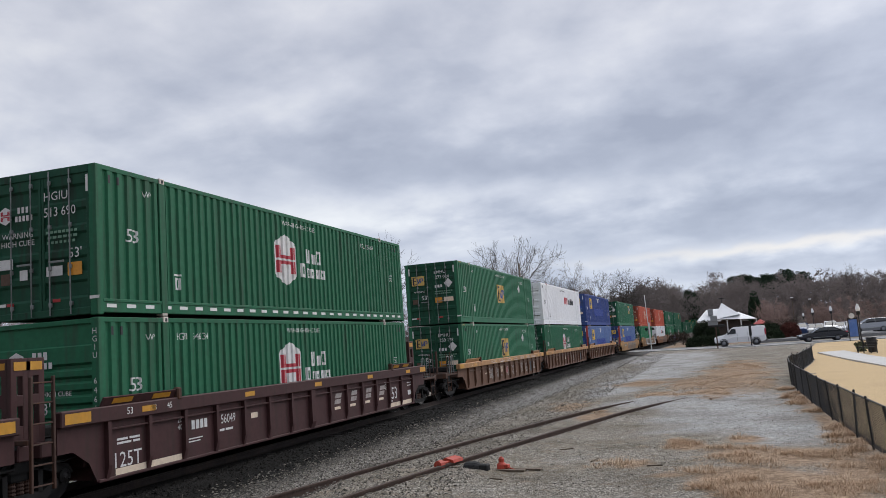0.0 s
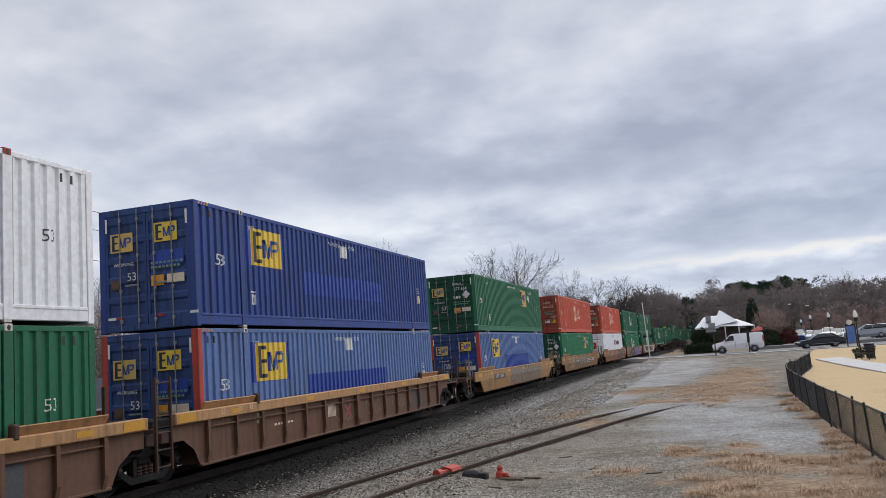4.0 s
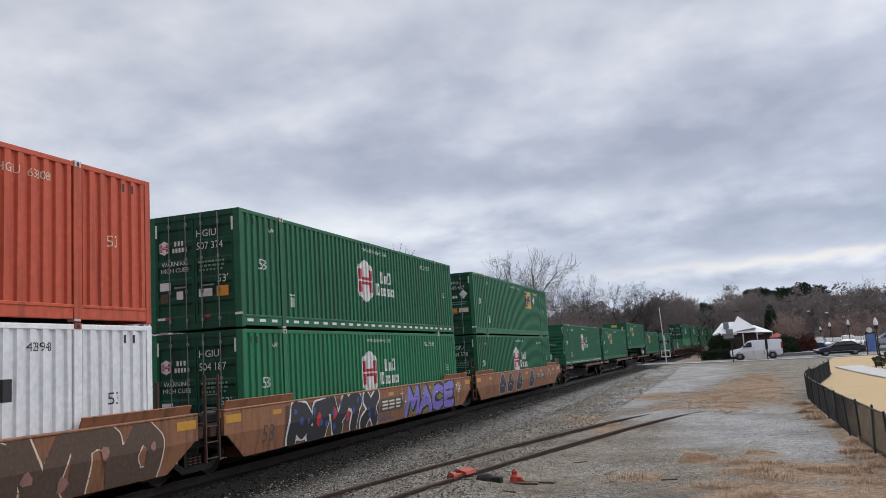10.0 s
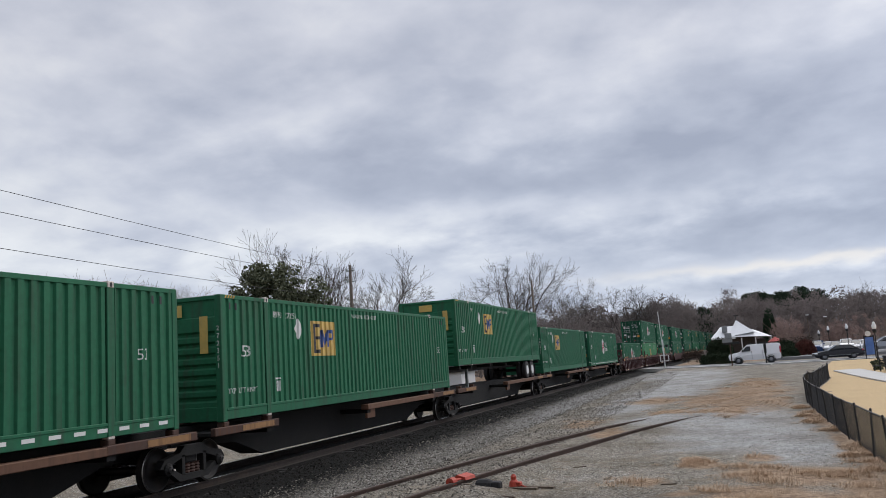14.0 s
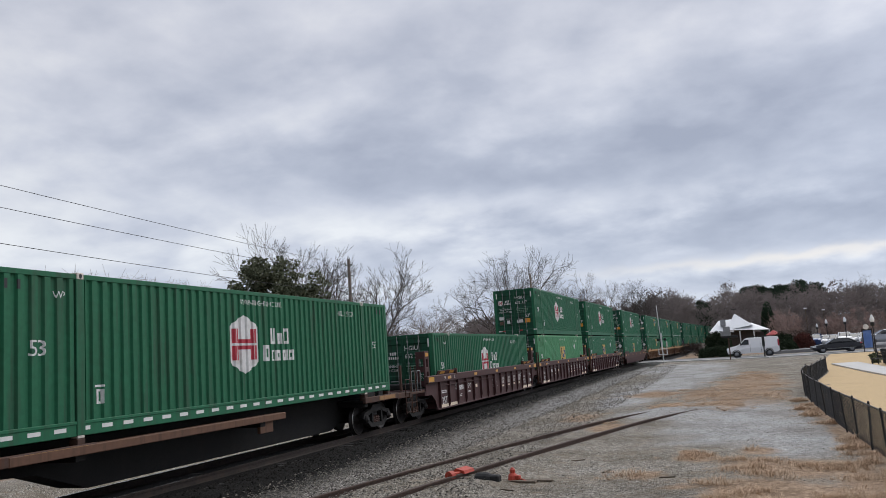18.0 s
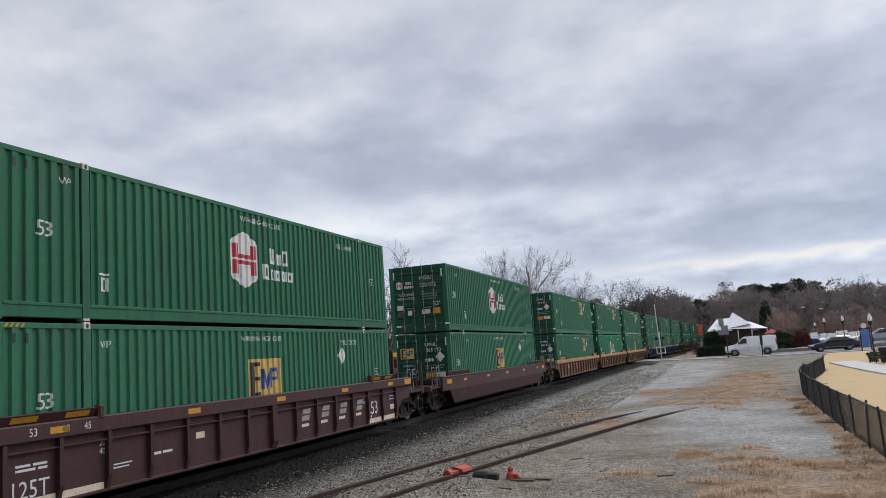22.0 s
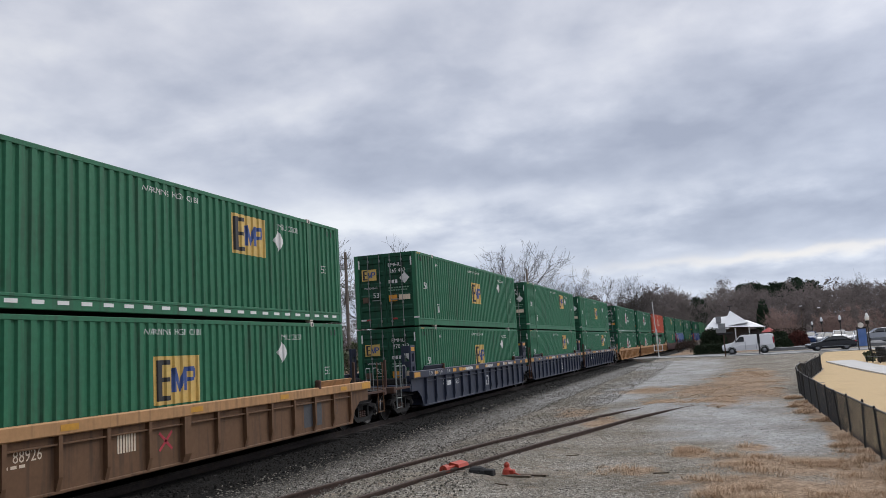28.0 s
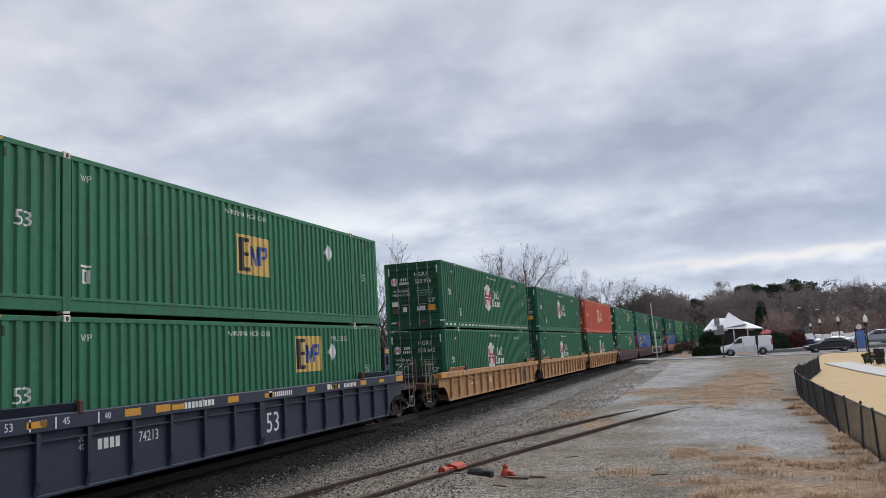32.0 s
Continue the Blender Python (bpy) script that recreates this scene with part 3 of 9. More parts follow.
def axis_steps(stops):
    out = []
    for (a, b, st) in stops:
        out += list(np.arange(a, b - 1e-6, st))
    return out + [stops[-1][1]]


GX = axis_steps([(-1500, -100, 200), (-100, -20, 8), (-20, 2, 1.5), (2, 16, 0.28), (16, 40, 1.5), (40, 100, 10), (100, 1500, 200)])
GY = axis_steps([(-600, -20, 60), (-20, 10, 5), (10, 34, 0.3), (34, 70, 0.8), (70, 130, 2), (130, 300, 12), (300, 3000, 150)])
gv = [(x, y, ground_z(x, y)) for y in GY for x in GX]
gw = len(GX)
gf = [(j * gw + i, j * gw + i + 1, (j + 1) * gw + i + 1, (j + 1) * gw + i) for j in range(len(GY) - 1) for i in range(gw - 1)]
gme = bpy.data.meshes.new("ground")
gme.from_pydata(gv, [], gf)
for key, spots in (("dry", DRY), ("pale", PALE), ("litter", ())):
    at = gme.attributes.new(key, "FLOAT", "POINT")
    at.data.foreach_set("value", [patch(spots, x, y) if -5 < x < 25 and 8 < y < 100 else (0.8 if key == "dry" and (x < -16 or y > 112) else smooth01(120, 165, y) if key == "litter" else 0.0) for x, y, z in gv])
gme.polygons.foreach_set("use_smooth", [True] * len(gme.polygons))
gme.materials.append(ground_material())
tagged(new("ground", gme), "grey gravel lot with packed dirt and patches of dry straw-coloured grass", "ground", kind="structure")


# ---- main track: ballast bed, ties, rails ----
def strip(profile, y0, y1, step, centre, wobble=0.0):
    """A cross-section of (offset, height) swept along a track line."""
    sh = Shape()
    ys = np.arange(y0, y1 + 0.01, step)
    k = len(profile)
    for y in ys:
        c = centre(y)
        for o, z in profile:
            w = wobble * noise.noise((o * 1.7, y * 0.9, 4.0)) if wobble else 0
            sh.v.append((c + o + w * 0.6, y, z + w * 0.25))
    for j in range(len(ys) - 1):
        for i in range(k - 1):
            sh.f.append((j * k + i, j * k + i + 1, (j + 1) * k + i + 1, (j + 1) * k + i))
    return sh


def ballast_material():
    """Crushed stone, black along the rails with oily grime and the train's shade painted in."""
    m = bpy.data.materials.new("track_ballast")
    m.use_nodes = True
    n, l = m.node_tree.nodes, m.node_tree.links
    b = n["Principled BSDF"]
    b.inputs["Roughness"].default_value, b.inputs["Specular IOR Level"].default_value = 0.95, 0.15
    co = n.new("ShaderNodeTexCoord")
    vor = n.new("ShaderNodeTexVoronoi")
    vor.inputs["Scale"].default_value = 30
    l.new(co.outputs["Object"], vor.inputs["Vector"])
    cell = n.new("ShaderNodeSeparateColor")
    l.new(vor.outputs["Color"], cell.inputs[0])
    r = n.new("ShaderNodeValToRGB")
    for i, (p, c) in enumerate(((0.0, 0.035), (0.5, 0.15), (0.85, 0.30), (1.0, 0.58))):
        e = r.color_ramp.elements[i] if i < 2 else r.color_ramp.elements.new(p)
        e.position, e.color = p, (c, c * 0.93, c * 0.83, 1)
    l.new(cell.outputs[0], r.inputs[0])
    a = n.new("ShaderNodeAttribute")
    a.attribute_name = "oil_shade"
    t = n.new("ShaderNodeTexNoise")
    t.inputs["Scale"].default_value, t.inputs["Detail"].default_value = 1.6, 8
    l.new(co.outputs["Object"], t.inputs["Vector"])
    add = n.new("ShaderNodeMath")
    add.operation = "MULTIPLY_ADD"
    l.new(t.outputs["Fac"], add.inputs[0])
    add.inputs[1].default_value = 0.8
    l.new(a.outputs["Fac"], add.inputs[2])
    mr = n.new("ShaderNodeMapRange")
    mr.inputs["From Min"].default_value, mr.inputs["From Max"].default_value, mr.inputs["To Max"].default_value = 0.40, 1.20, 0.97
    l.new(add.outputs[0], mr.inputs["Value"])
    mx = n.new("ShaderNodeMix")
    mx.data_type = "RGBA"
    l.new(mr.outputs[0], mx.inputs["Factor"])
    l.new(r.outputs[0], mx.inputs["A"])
    # near-black mix colour also stands for the shade under the train
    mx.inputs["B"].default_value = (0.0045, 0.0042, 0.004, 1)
    fa = n.new("ShaderNodeAttribute")
    fa.attribute_name = "fines"
    ft = n.new("ShaderNodeTexNoise")
    ft.inputs["Scale"].default_value, ft.inputs["Detail"].default_value, ft.inputs["Roughness"].default_value = 1.1, 9, 0.75
    l.new(co.outputs["Object"], ft.inputs["Vector"])
    fm = n.new("ShaderNodeMath")
    fm.operation = "MULTIPLY_ADD"
    l.new(ft.outputs["Fac"], fm.inputs[0])
    fm.inputs[1].default_value = 1.1
    l.new(fa.outputs["Fac"], fm.inputs[2])
    fr = n.new("ShaderNodeMapRange")
    fr.inputs["From Min"].default_value, fr.inputs["From Max"].default_value, fr.inputs["To Max"].default_value = 0.70, 1.20, 0.95
    l.new(fm.outputs[0], fr.inputs["Value"])
    grain = n.new("ShaderNodeTexNoise")
    grain.inputs["Scale"].default_value, grain.inputs["Detail"].default_value, grain.inputs["Roughness"].default_value = 11, 9, 0.8
    l.new(co.outputs["Object"], grain.inputs["Vector"])
    gr = n.new("ShaderNodeValToRGB")
    for i, (q, c) in enumerate(((0.30, (0.075, 0.072, 0.068, 1)), (0.5, (0.25, 0.243, 0.232, 1)), (0.70, (0.52, 0.51, 0.49, 1)))):
        e = gr.color_ramp.elements[i] if i < 2 else gr.color_ramp.elements.new(q)
        e.position, e.color = q, c
    l.new(grain.outputs["Fac"], gr.inputs[0])
    fx = n.new("ShaderNodeMix")
    fx.data_type = "RGBA"
    l.new(fr.outputs[0], fx.inputs["Factor"])
    l.new(mx.outputs["Result"], fx.inputs["A"])
    l.new(gr.outputs[0], fx.inputs["B"])
    l.new(fx.outputs["Result"], b.inputs["Base Color"])
    bp = n.new("ShaderNodeBump")
    bp.inputs["Strength"].default_value, bp.inputs["Distance"].default_value = 1.0, 0.03
    l.new(vor.outputs["Distance"], bp.inputs["Height"])
    l.new(bp.outputs[0], b.inputs["Normal"])
    return m


M["ballast"] = ballast_material()


def stone_material(name, dark, light):
    m = bpy.data.materials.new(name)
    m.use_nodes = True
    n, l = m.node_tree.nodes, m.node_tree.links
    b = n["Principled BSDF"]
    b.inputs["Roughness"].default_value, b.inputs["Specular IOR Level"].default_value = 0.9, 0.12
    g = n.new("ShaderNodeNewGeometry")
    r = n.new("ShaderNodeValToRGB")
    r.color_ramp.elements[0].color, r.color_ramp.elements[1].color = (*dark, 1), (*light, 1)
    l.new(g.outputs["Random Per Island"], r.inputs[0])
    l.new(r.outputs[0], b.inputs["Base Color"])
    return m


M["stone"] = stone_material("ballast_stones", (0.040, 0.037, 0.032), (0.28, 0.255, 0.22))
M["rail"] = mat("rusty_rail", (0.030, 0.021, 0.017), 0.8, 0.2, 0.3, 12, (0.06, 0.036, 0.024), 0.5, 3, 0.3)
M["rail_top"] = mat("polished_rail_top", (0.55, 0.54, 0.53), 0.22, 1.0, 0.1, 8)
M["tie"] = mat("weathered_tie", (0.014, 0.012, 0.011), 0.9, 0, 0.35, 14, (0.035, 0.03, 0.025), 0.5, 2, 0.6, stretch=(0.4, 3, 3))

BED = [(-5.6, -1.75), (-3.8, -1.1), (-2.5, -0.5), (-1.75, -0.2), (-0.9, -0.17), (0, -0.16), (0.9, -0.17), (1.35, -0.18), (1.75, -0.2), (2.35, -0.31), (3.0, -0.385), (3.6, -0.40), (4.3, -0.41), (5.0, -0.60)]
bed = strip(BED, -470, 420, 1.0, track_x, 0.10)
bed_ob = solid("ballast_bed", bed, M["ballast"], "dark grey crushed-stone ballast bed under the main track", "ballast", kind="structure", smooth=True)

# mask around the rails: oily grime plus painted-in train shade
oil_shade = bed_ob.data.attributes.new("oil_shade", "FLOAT", "POINT")
oil_shade.data.foreach_set("value", [1 - smooth01(2.1, 3.7, abs(BED[i % len(BED)][0])) for i in range(len(bed_ob.data.vertices))])

fines = bed_ob.data.attributes.new("fines", "FLOAT", "POINT")
fines.data.foreach_set("value", [smooth01(2.3, 3.7, BED[i % len(BED)][0]) * smooth01(20, 52, v.co.y) for i, v in enumerate(bed_ob.data.vertices)])

RAIL = [(-0.07, -0.18), (-0.07, -0.165), (-0.012, -0.145), (-0.012, -0.045), (-0.037, -0.035), (-0.037, 0.0), (0.037, 0.0), (0.037, -0.035), (0.012, -0.045), (0.012, -0.145), (0.07, -0.165), (0.07, -0.18)]
for side in (-0.7535, 0.7535):
    sh = strip([(o + side, z) for o, z in RAIL], -470, 420, 2.0, track_x)
    rl = solid("rail", sh, M["rail"], "steel rail of the main track, rusty web and shiny running face", "rail", kind="structure")
    part("running_face", strip([(side - 0.03, 0.003), (side + 0.03, 0.003)], -470, 420, 2.0, track_x), M["rail_top"], rl, "polished rail top")

tie_me = Shape().box(-1.3, 1.3, -0.115, 0.115, -0.33, -0.175, 0.012).mesh("tie", M["tie"])
ties = thing("track_ties", "weathered wooden ties of the main track", "ties", kind="structure")
for i in range(150):
    y = 8 + i * 0.53
    part("tie", tie_me, None, ties, at=pose(track_x(y) + random.uniform(-0.04, 0.04), y, random.uniform(-0.01, 0.005), 0, 0, random.uniform(-1, 1) - math.degrees(math.atan((y - 30) / 3100 if y > 30 else 0))))


# ---- loose stones: joined, uncountable ----
def stones(name, n, place, lo, hi, material, label):
    base = np.array([(1, 0, 0), (-1, 0, 0), (0, 1, 0), (0, -1, 0), (0, 0, 1), (0, 0, -0.6)])
    faces = np.array([(0, 2, 4), (2, 1, 4), (1, 3, 4), (3, 0, 4), (2, 0, 5), (1, 2, 5), (3, 1, 5), (0, 3, 5)])
    rng = np.random.default_rng(5)
    vs, fs, k = [], [], 0
    while k < n:
        p = place(rng)
        if p is None:
            continue
        s = rng.uniform(lo, hi) * np.array([1, 1, rng.uniform(0.5, 0.8)])
        a = rng.uniform(0, 6.28)
        v = base * s * rng.uniform(0.65, 1.25, (6, 1))
        c, sn = math.cos(a), math.sin(a)
        vs.append(np.stack([v[:, 0] * c - v[:, 1] * sn, v[:, 0] * sn + v[:, 1] * c, v[:, 2]], 1) + p)
        fs.append(faces + 6 * k)
        k += 1
    me = bpy.data.meshes.new(name)
    me.from_pydata(np.concatenate(vs).tolist(), [], np.concatenate(fs).tolist())
    me.materials.append(material)
    return tagged(new(name, me), label, "stones", kind="stuff")


def shoulder_z(o):
    return float(np.interp(abs(o), (0, 0.9, 1.75, 2.35, 3.0, 3.6, 4.3, 5.0), (-0.16, -0.17, -0.2, -0.31, -0.385, -0.40, -0.41, -0.6)))


def on_shoulder(rng):
    y = 9 + 76 * rng.random() ** 2.0
    o = 1.15 + 6.2 * rng.random() ** 1.25
    z = shoulder_z(o) if o < 4.3 else max(-0.41, ground_z(track_x(y) + o, y))
    return np.array((track_x(y) + o, y, z + rng.uniform(-0.012, 0.02)))


# stones by the rail carry the same painted shade in their dark colour
M["oily_shaded_stone"] = stone_material("oily_shaded_stones", (0.004, 0.004, 0.0037), (0.034, 0.031, 0.028))


def near_rail(rng):
    p = on_shoulder(rng)
    return p if p[0] - track_x(p[1]) < 2.15 + 0.45 * rng.random() else None


def off_rail(rng):
    p = on_shoulder(rng)
    return p if p[0] - track_x(p[1]) > 2.0 + 0.6 * rng.random() else None


stones("ballast_stones", 32000, off_rail, 0.013, 0.038, M["stone"], "loose grey ballast stones on the track shoulder")
stones("oily_ballast", 7000, near_rail, 0.018, 0.048, M["oily_shaded_stone"], "black oily ballast stones beside the rail, train shade in colour")


def on_lot(rng):
    y = 10 + 58 * rng.random() ** 2.2
    x = rng.uniform(3.4, 15.2)
    if patch(DRY, x, y) > 0.5 or (x > 10 and rng.random() < 0.35):
        return None
    return np.array((x, y, ground_z(x, y) + rng.uniform(-0.008, 0.006)))


M["grit"] = stone_material("lot_gravel", (0.035, 0.031, 0.026), (0.43, 0.405, 0.36))
stones("lot_gravel", 24000, on_lot, 0.007, 0.024, M["grit"], "scattered small gravel on the packed lot")


# ---- the siding, half sunk in the gravel ----
SID_Z = -0.185
M["siding_rust"] = mat("brown_siding_rust", (0.075, 0.047, 0.036), 0.85, 0.1, 0.3, 12, (0.035, 0.022, 0.018), 0.5, 3, 0.3)
for side in (-0.7535, 0.7535):
    sh = Shape()
    ys = np.arange(7, 44.1, 0.7)
    k = len(RAIL)
    for y in ys:
        t = Vector((siding_x(y + 0.1) - siding_x(y - 0.1), 0.2)).normalized()
        for o, z in RAIL:
            sink = 0.15 * smooth01(27, 36, y)
            sh.v.append((siding_x(y) + 0.0 + (o + side) * t.y, y - (o + side) * t.x, z + SID_Z - sink))
    sh.f = [(j * k + i, j * k + i + 1, (j + 1) * k + i + 1, (j + 1) * k + i) for j in range(len(ys) - 1) for i in range(k - 1)]
    solid("siding_rail", sh, M["siding_rust"], "rusty siding rail half sunk in gravel", "rail", kind="structure")
sid_ties = thing("siding_ties", "decayed wooden ties of the siding, nearly buried in gravel", "ties", kind="structure")
stie_me = Shape().box(-1.25, 1.25, -0.11, 0.11, -0.16, -0.0, 0.02).mesh("tie", M["tie"])
for i in range(44):
    y = 8 + i * 0.56
    part("tie", stie_me, None, sid_ties, at=pose(siding_x(y), y, -0.33 + random.uniform(-0.03, 0.025), 0, 0, random.uniform(-3, 3) - math.degrees(math.atan(0.25))))


# ---- dry grass: tufts ----
M["straw"] = stone_material("dry_straw", (0.38, 0.27, 0.18), (0.66, 0.49, 0.345))


def grass(name, spots, n, label, lo=0.10, hi=0.30, clump=0.42):
    """Bushy clumps of bent blades, tall in the middle, with loose blades lying between them."""
    rng = np.random.default_rng(9)
    area = np.array([rx * ry for _, _, rx, ry in spots]) ** 0.7
    heads = []
    while len(heads) < n // 26:
        cx, cy, rx, ry = spots[rng.choice(len(spots), p=area / area.sum())]
        a, r = rng.uniform(0, 6.28), 1.25 * rng.random() ** 0.6
        heads.append((cx + rx * r * math.cos(a), cy + ry * r * math.sin(a), clump * rng.uniform(0.5, 1.5), rng.uniform(0.45, 1.0)))
    vs, fs = [], []
    for _ in range(n):
        hx, hy, rad0, tall = heads[rng.integers(len(heads))]
        loose = rng.random() < 0.22
        x, y = hx + rng.normal() * rad0 * (1.7 if loose else 0.62), hy + rng.normal() * rad0 * (1.7 if loose else 0.62)
        if x > 14.95:
            continue
        z = ground_z(x, y) - 0.01
        fall = math.exp(-((x - hx) ** 2 + (y - hy) ** 2) / (rad0 * rad0))
        size = (lo + (hi - lo) * fall * tall) * rng.uniform(0.7, 1.2)
        for _ in range(30):
            b = rng.uniform(0, 6.28)
            rad = rng.uniform(0, 0.15)
            px, py = x + rad * math.cos(b), y + rad * math.sin(b)
            h, sp = size * rng.uniform(0.15, 1.0) * (0.35 if loose else 1.0), size * rng.uniform(0.4, 1.7)
            d = b + rng.uniform(-1.2, 1.2)
            dx, dy = math.cos(d), math.sin(d)
            w = 0.003
            k = len(vs)
            vs += [(px - dy * w, py + dx * w, z), (px + dy * w, py - dx * w, z), (px + dx * sp * 0.4 + dy * w, py + dy * sp * 0.4 - dx * w, z + h * 0.8),
                   (px + dx * sp * 0.4 - dy * w, py + dy * sp * 0.4 + dx * w, z + h * 0.8), (px + dx * sp, py + dy * sp, z + h * 0.78)]
            fs += [(k, k + 1, k + 2, k + 3), (k + 3, k + 2, k + 4)]
    me = bpy.data.meshes.new(name)
    me.from_pydata(vs, [], fs)
    me.materials.append(M["straw"])
    return tagged(new(name, me), label, "grass", kind="stuff")


grass("dry_grass", DRY[:10], 1150, "clumps of dry straw-coloured grass on the gravel", 0.025, 0.19)
grass("fence_grass", DRY[10:12], 700, "dry grass grown up along the foot of the fence", 0.05, 0.24, 0.3)
grass("far_dry_grass", DRY[12:], 2300, "low dry grass on the lot", 0.02, 0.11, 0.8)


# ---- containers: 53-foot, corrugated, with lift posts at the 40-foot points ----
CL, CW, CH = 16.154, 1.295, 2.896
ZONES = [(0.17, 1.85), (2.13, 14.03), (14.30, 15.98)]
OUT, INN = CW - 0.012, CW - 0.055
BREAKS = [(0.0, OUT), (0.17, OUT)]
for k, (za, zb) in enumerate(ZONES):
    if k:
        BREAKS += [(ZONES[k - 1][1] + 0.006, INN - 0.04), (za - 0.006, INN - 0.04)]
    count = round((zb - za) / 0.272)
    pitch = (zb - za) / count
    BREAKS.append((za, OUT))
    for i in range(count):
        a = za + i * pitch
        BREAKS += [(a + 0.030 * pitch / 0.272, OUT), (a + 0.062 * pitch / 0.272, INN), (a + 0.146 * pitch / 0.272, INN), (a + 0.178 * pitch / 0.272, OUT)]
    BREAKS.append((zb, OUT))
BREAKS.append((CL, OUT))
BY, BX = [b[0] for b in BREAKS], [b[1] for b in BREAKS]


def side_at(u, v):
    """The right side's outer face."""
    return (float(np.interp(u, BY, BX)) + 0.004, u, v)


def end_at(u, v):
    return (u, -0.004 if abs(u) > 1.12 else 0.004, v)


CACHE = {}


def cached(key, make):
    if key not in CACHE:
        CACHE[key] = make()
    return CACHE[key]


def side_wall_mesh(colour, sgn):
    def make():
        sh = Shape()
        for z in (0.30, CH - 0.10):
            sh.v += [(sgn * x, y, z) for y, x in BREAKS if 0.1 < y < 16.05]
        k = len(sh.v) // 2
        sh.f = [(i, i + 1, k + i + 1, k + i) for i in range(k - 1)]
        return sh.mesh("side_wall", M[colour])
    return cached(("side", colour, sgn), make)


def frame_meshes(colour):
    # the door end takes the darker copy with shade painted in
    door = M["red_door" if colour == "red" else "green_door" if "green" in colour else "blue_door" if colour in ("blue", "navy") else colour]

    def make():
        out = {}
        out["top_rail"] = Shape().box(CW - 0.07, CW - 0.005, 0.1, CL - 0.1, CH - 0.115, CH - 0.02, 0.008).mesh("top_rail", M[colour])
        out["bottom_rail"] = Shape().box(CW - 0.09, CW - 0.008, 0.1, CL - 0.1, 0.04, 0.30, 0.012).box(CW - 0.05, CW + 0.004, 0.16, CL - 0.16, 0.24, 0.30, 0.008).mesh("bottom_rail", M[colour])
        out["corner_post"] = Shape().box(CW - 0.17, CW, 0.0, 0.165, 0.0, CH - 0.02, 0.012).mesh("corner_post", M[colour])
        out["lift_post"] = Shape().box(CW - 0.09, CW + 0.010, -0.10, 0.10, 0.05, CH - 0.1, 0.008).mesh("lift_post", M[colour])
        c = Shape().box(CW - 0.16, CW + 0.014, -0.085, 0.085, CH - 0.118, CH + 0.006, 0.01).mesh("corner_casting", M["casting"] if colour != "white" else M["red_trim"])
        out["casting_top"] = c
        out["casting_eye"] = Shape().prism([(0.035 * math.cos(a) , CH - 0.06 + 0.045 * math.sin(a)) for a in np.linspace(0, 6.28, 11)[:-1]], "x", CW + 0.010, CW + 0.018).mesh("casting_eye", M["mark_black"])
        out["casting_low"] = Shape().box(CW - 0.16, CW + 0.004, -0.085, 0.085, 0.0, 0.118, 0.01).mesh("corner_casting", M["casting"])
        out["roof"] = Shape().box(-CW + 0.05, CW - 0.05, 0.05, CL - 0.05, CH - 0.05, CH - 0.03).mesh("roof", M[colour])
        out["floor"] = Shape().box(-CW + 0.06, CW - 0.06, 0.05, CL - 0.05, 0.10, 0.16).mesh("floor", M["truck_black"])
        r = Shape()
        prof = []
        z = 0.34
        while z < 1.95:
            prof += [(z, 0.022), (z + 0.10, 0.022), (z + 0.145, 0.075), (z + 0.20, 0.075)]
            z += 0.245
        prof += [(z, 0.022), (2.36, 0.022), (2.385, 0.05), (2.78, 0.05)]
        r.v = [(x, y, zz) for x in (-1.13, 1.13) for zz, y in prof]
        k = len(prof)
        r.f = [(i, i + 1, k + i + 1, k + i) for i in range(k - 1)]
        r.box(-1.13, 1.13, 0.01, 0.1, 0.02, 0.34, 0.01).box(-1.13, 1.13, 0.01, 0.1, 2.77, CH - 0.03, 0.01)
        out["end_wall"] = r.mesh("end_wall", M[colour])
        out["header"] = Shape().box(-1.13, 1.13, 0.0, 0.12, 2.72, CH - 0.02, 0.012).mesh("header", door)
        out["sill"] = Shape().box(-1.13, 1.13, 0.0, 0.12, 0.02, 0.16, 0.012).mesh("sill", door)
        d = Shape()
        prof = [(0.16, 0.02)]
        for z in (0.34, 0.80, 1.26, 1.72, 2.18):
            prof += [(z, 0.02), (z + 0.05, 0.055), (z + 0.30, 0.055), (z + 0.35, 0.02)]
        prof += [(2.72, 0.02)]
        d.v = [(x, y, zz) for x in (0.06, 1.07) for zz, y in prof]
        k = len(prof)
        d.f = [(i, i + 1, k + i + 1, k + i) for i in range(k - 1)]
        d.box(0.008, 0.07, 0.012, 0.07, 0.16, 2.72, 0.006).box(1.06, 1.125, 0.012, 0.07, 0.16, 2.72, 0.006)
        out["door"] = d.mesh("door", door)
        rod = Shape().tube((0, -0.022, 0.05), (0, -0.022, 2.83), 0.014, 6)
        for z in (0.25, 0.95, 1.75, 2.6):
            rod.box(-0.032, 0.032, -0.03, 0.02, z - 0.04, z + 0.04, 0.006)
        out["lock_rod"] = rod.mesh("lock_rod", M["rod"] if colour != "red" else M["rustbrown"])
        out["door_handle"] = Shape().box(-0.02, 0.34, -0.035, -0.012, 1.05, 1.09, 0.005).mesh("door_handle", M["rod"])
        return out
    return cached(("frame", colour), make)


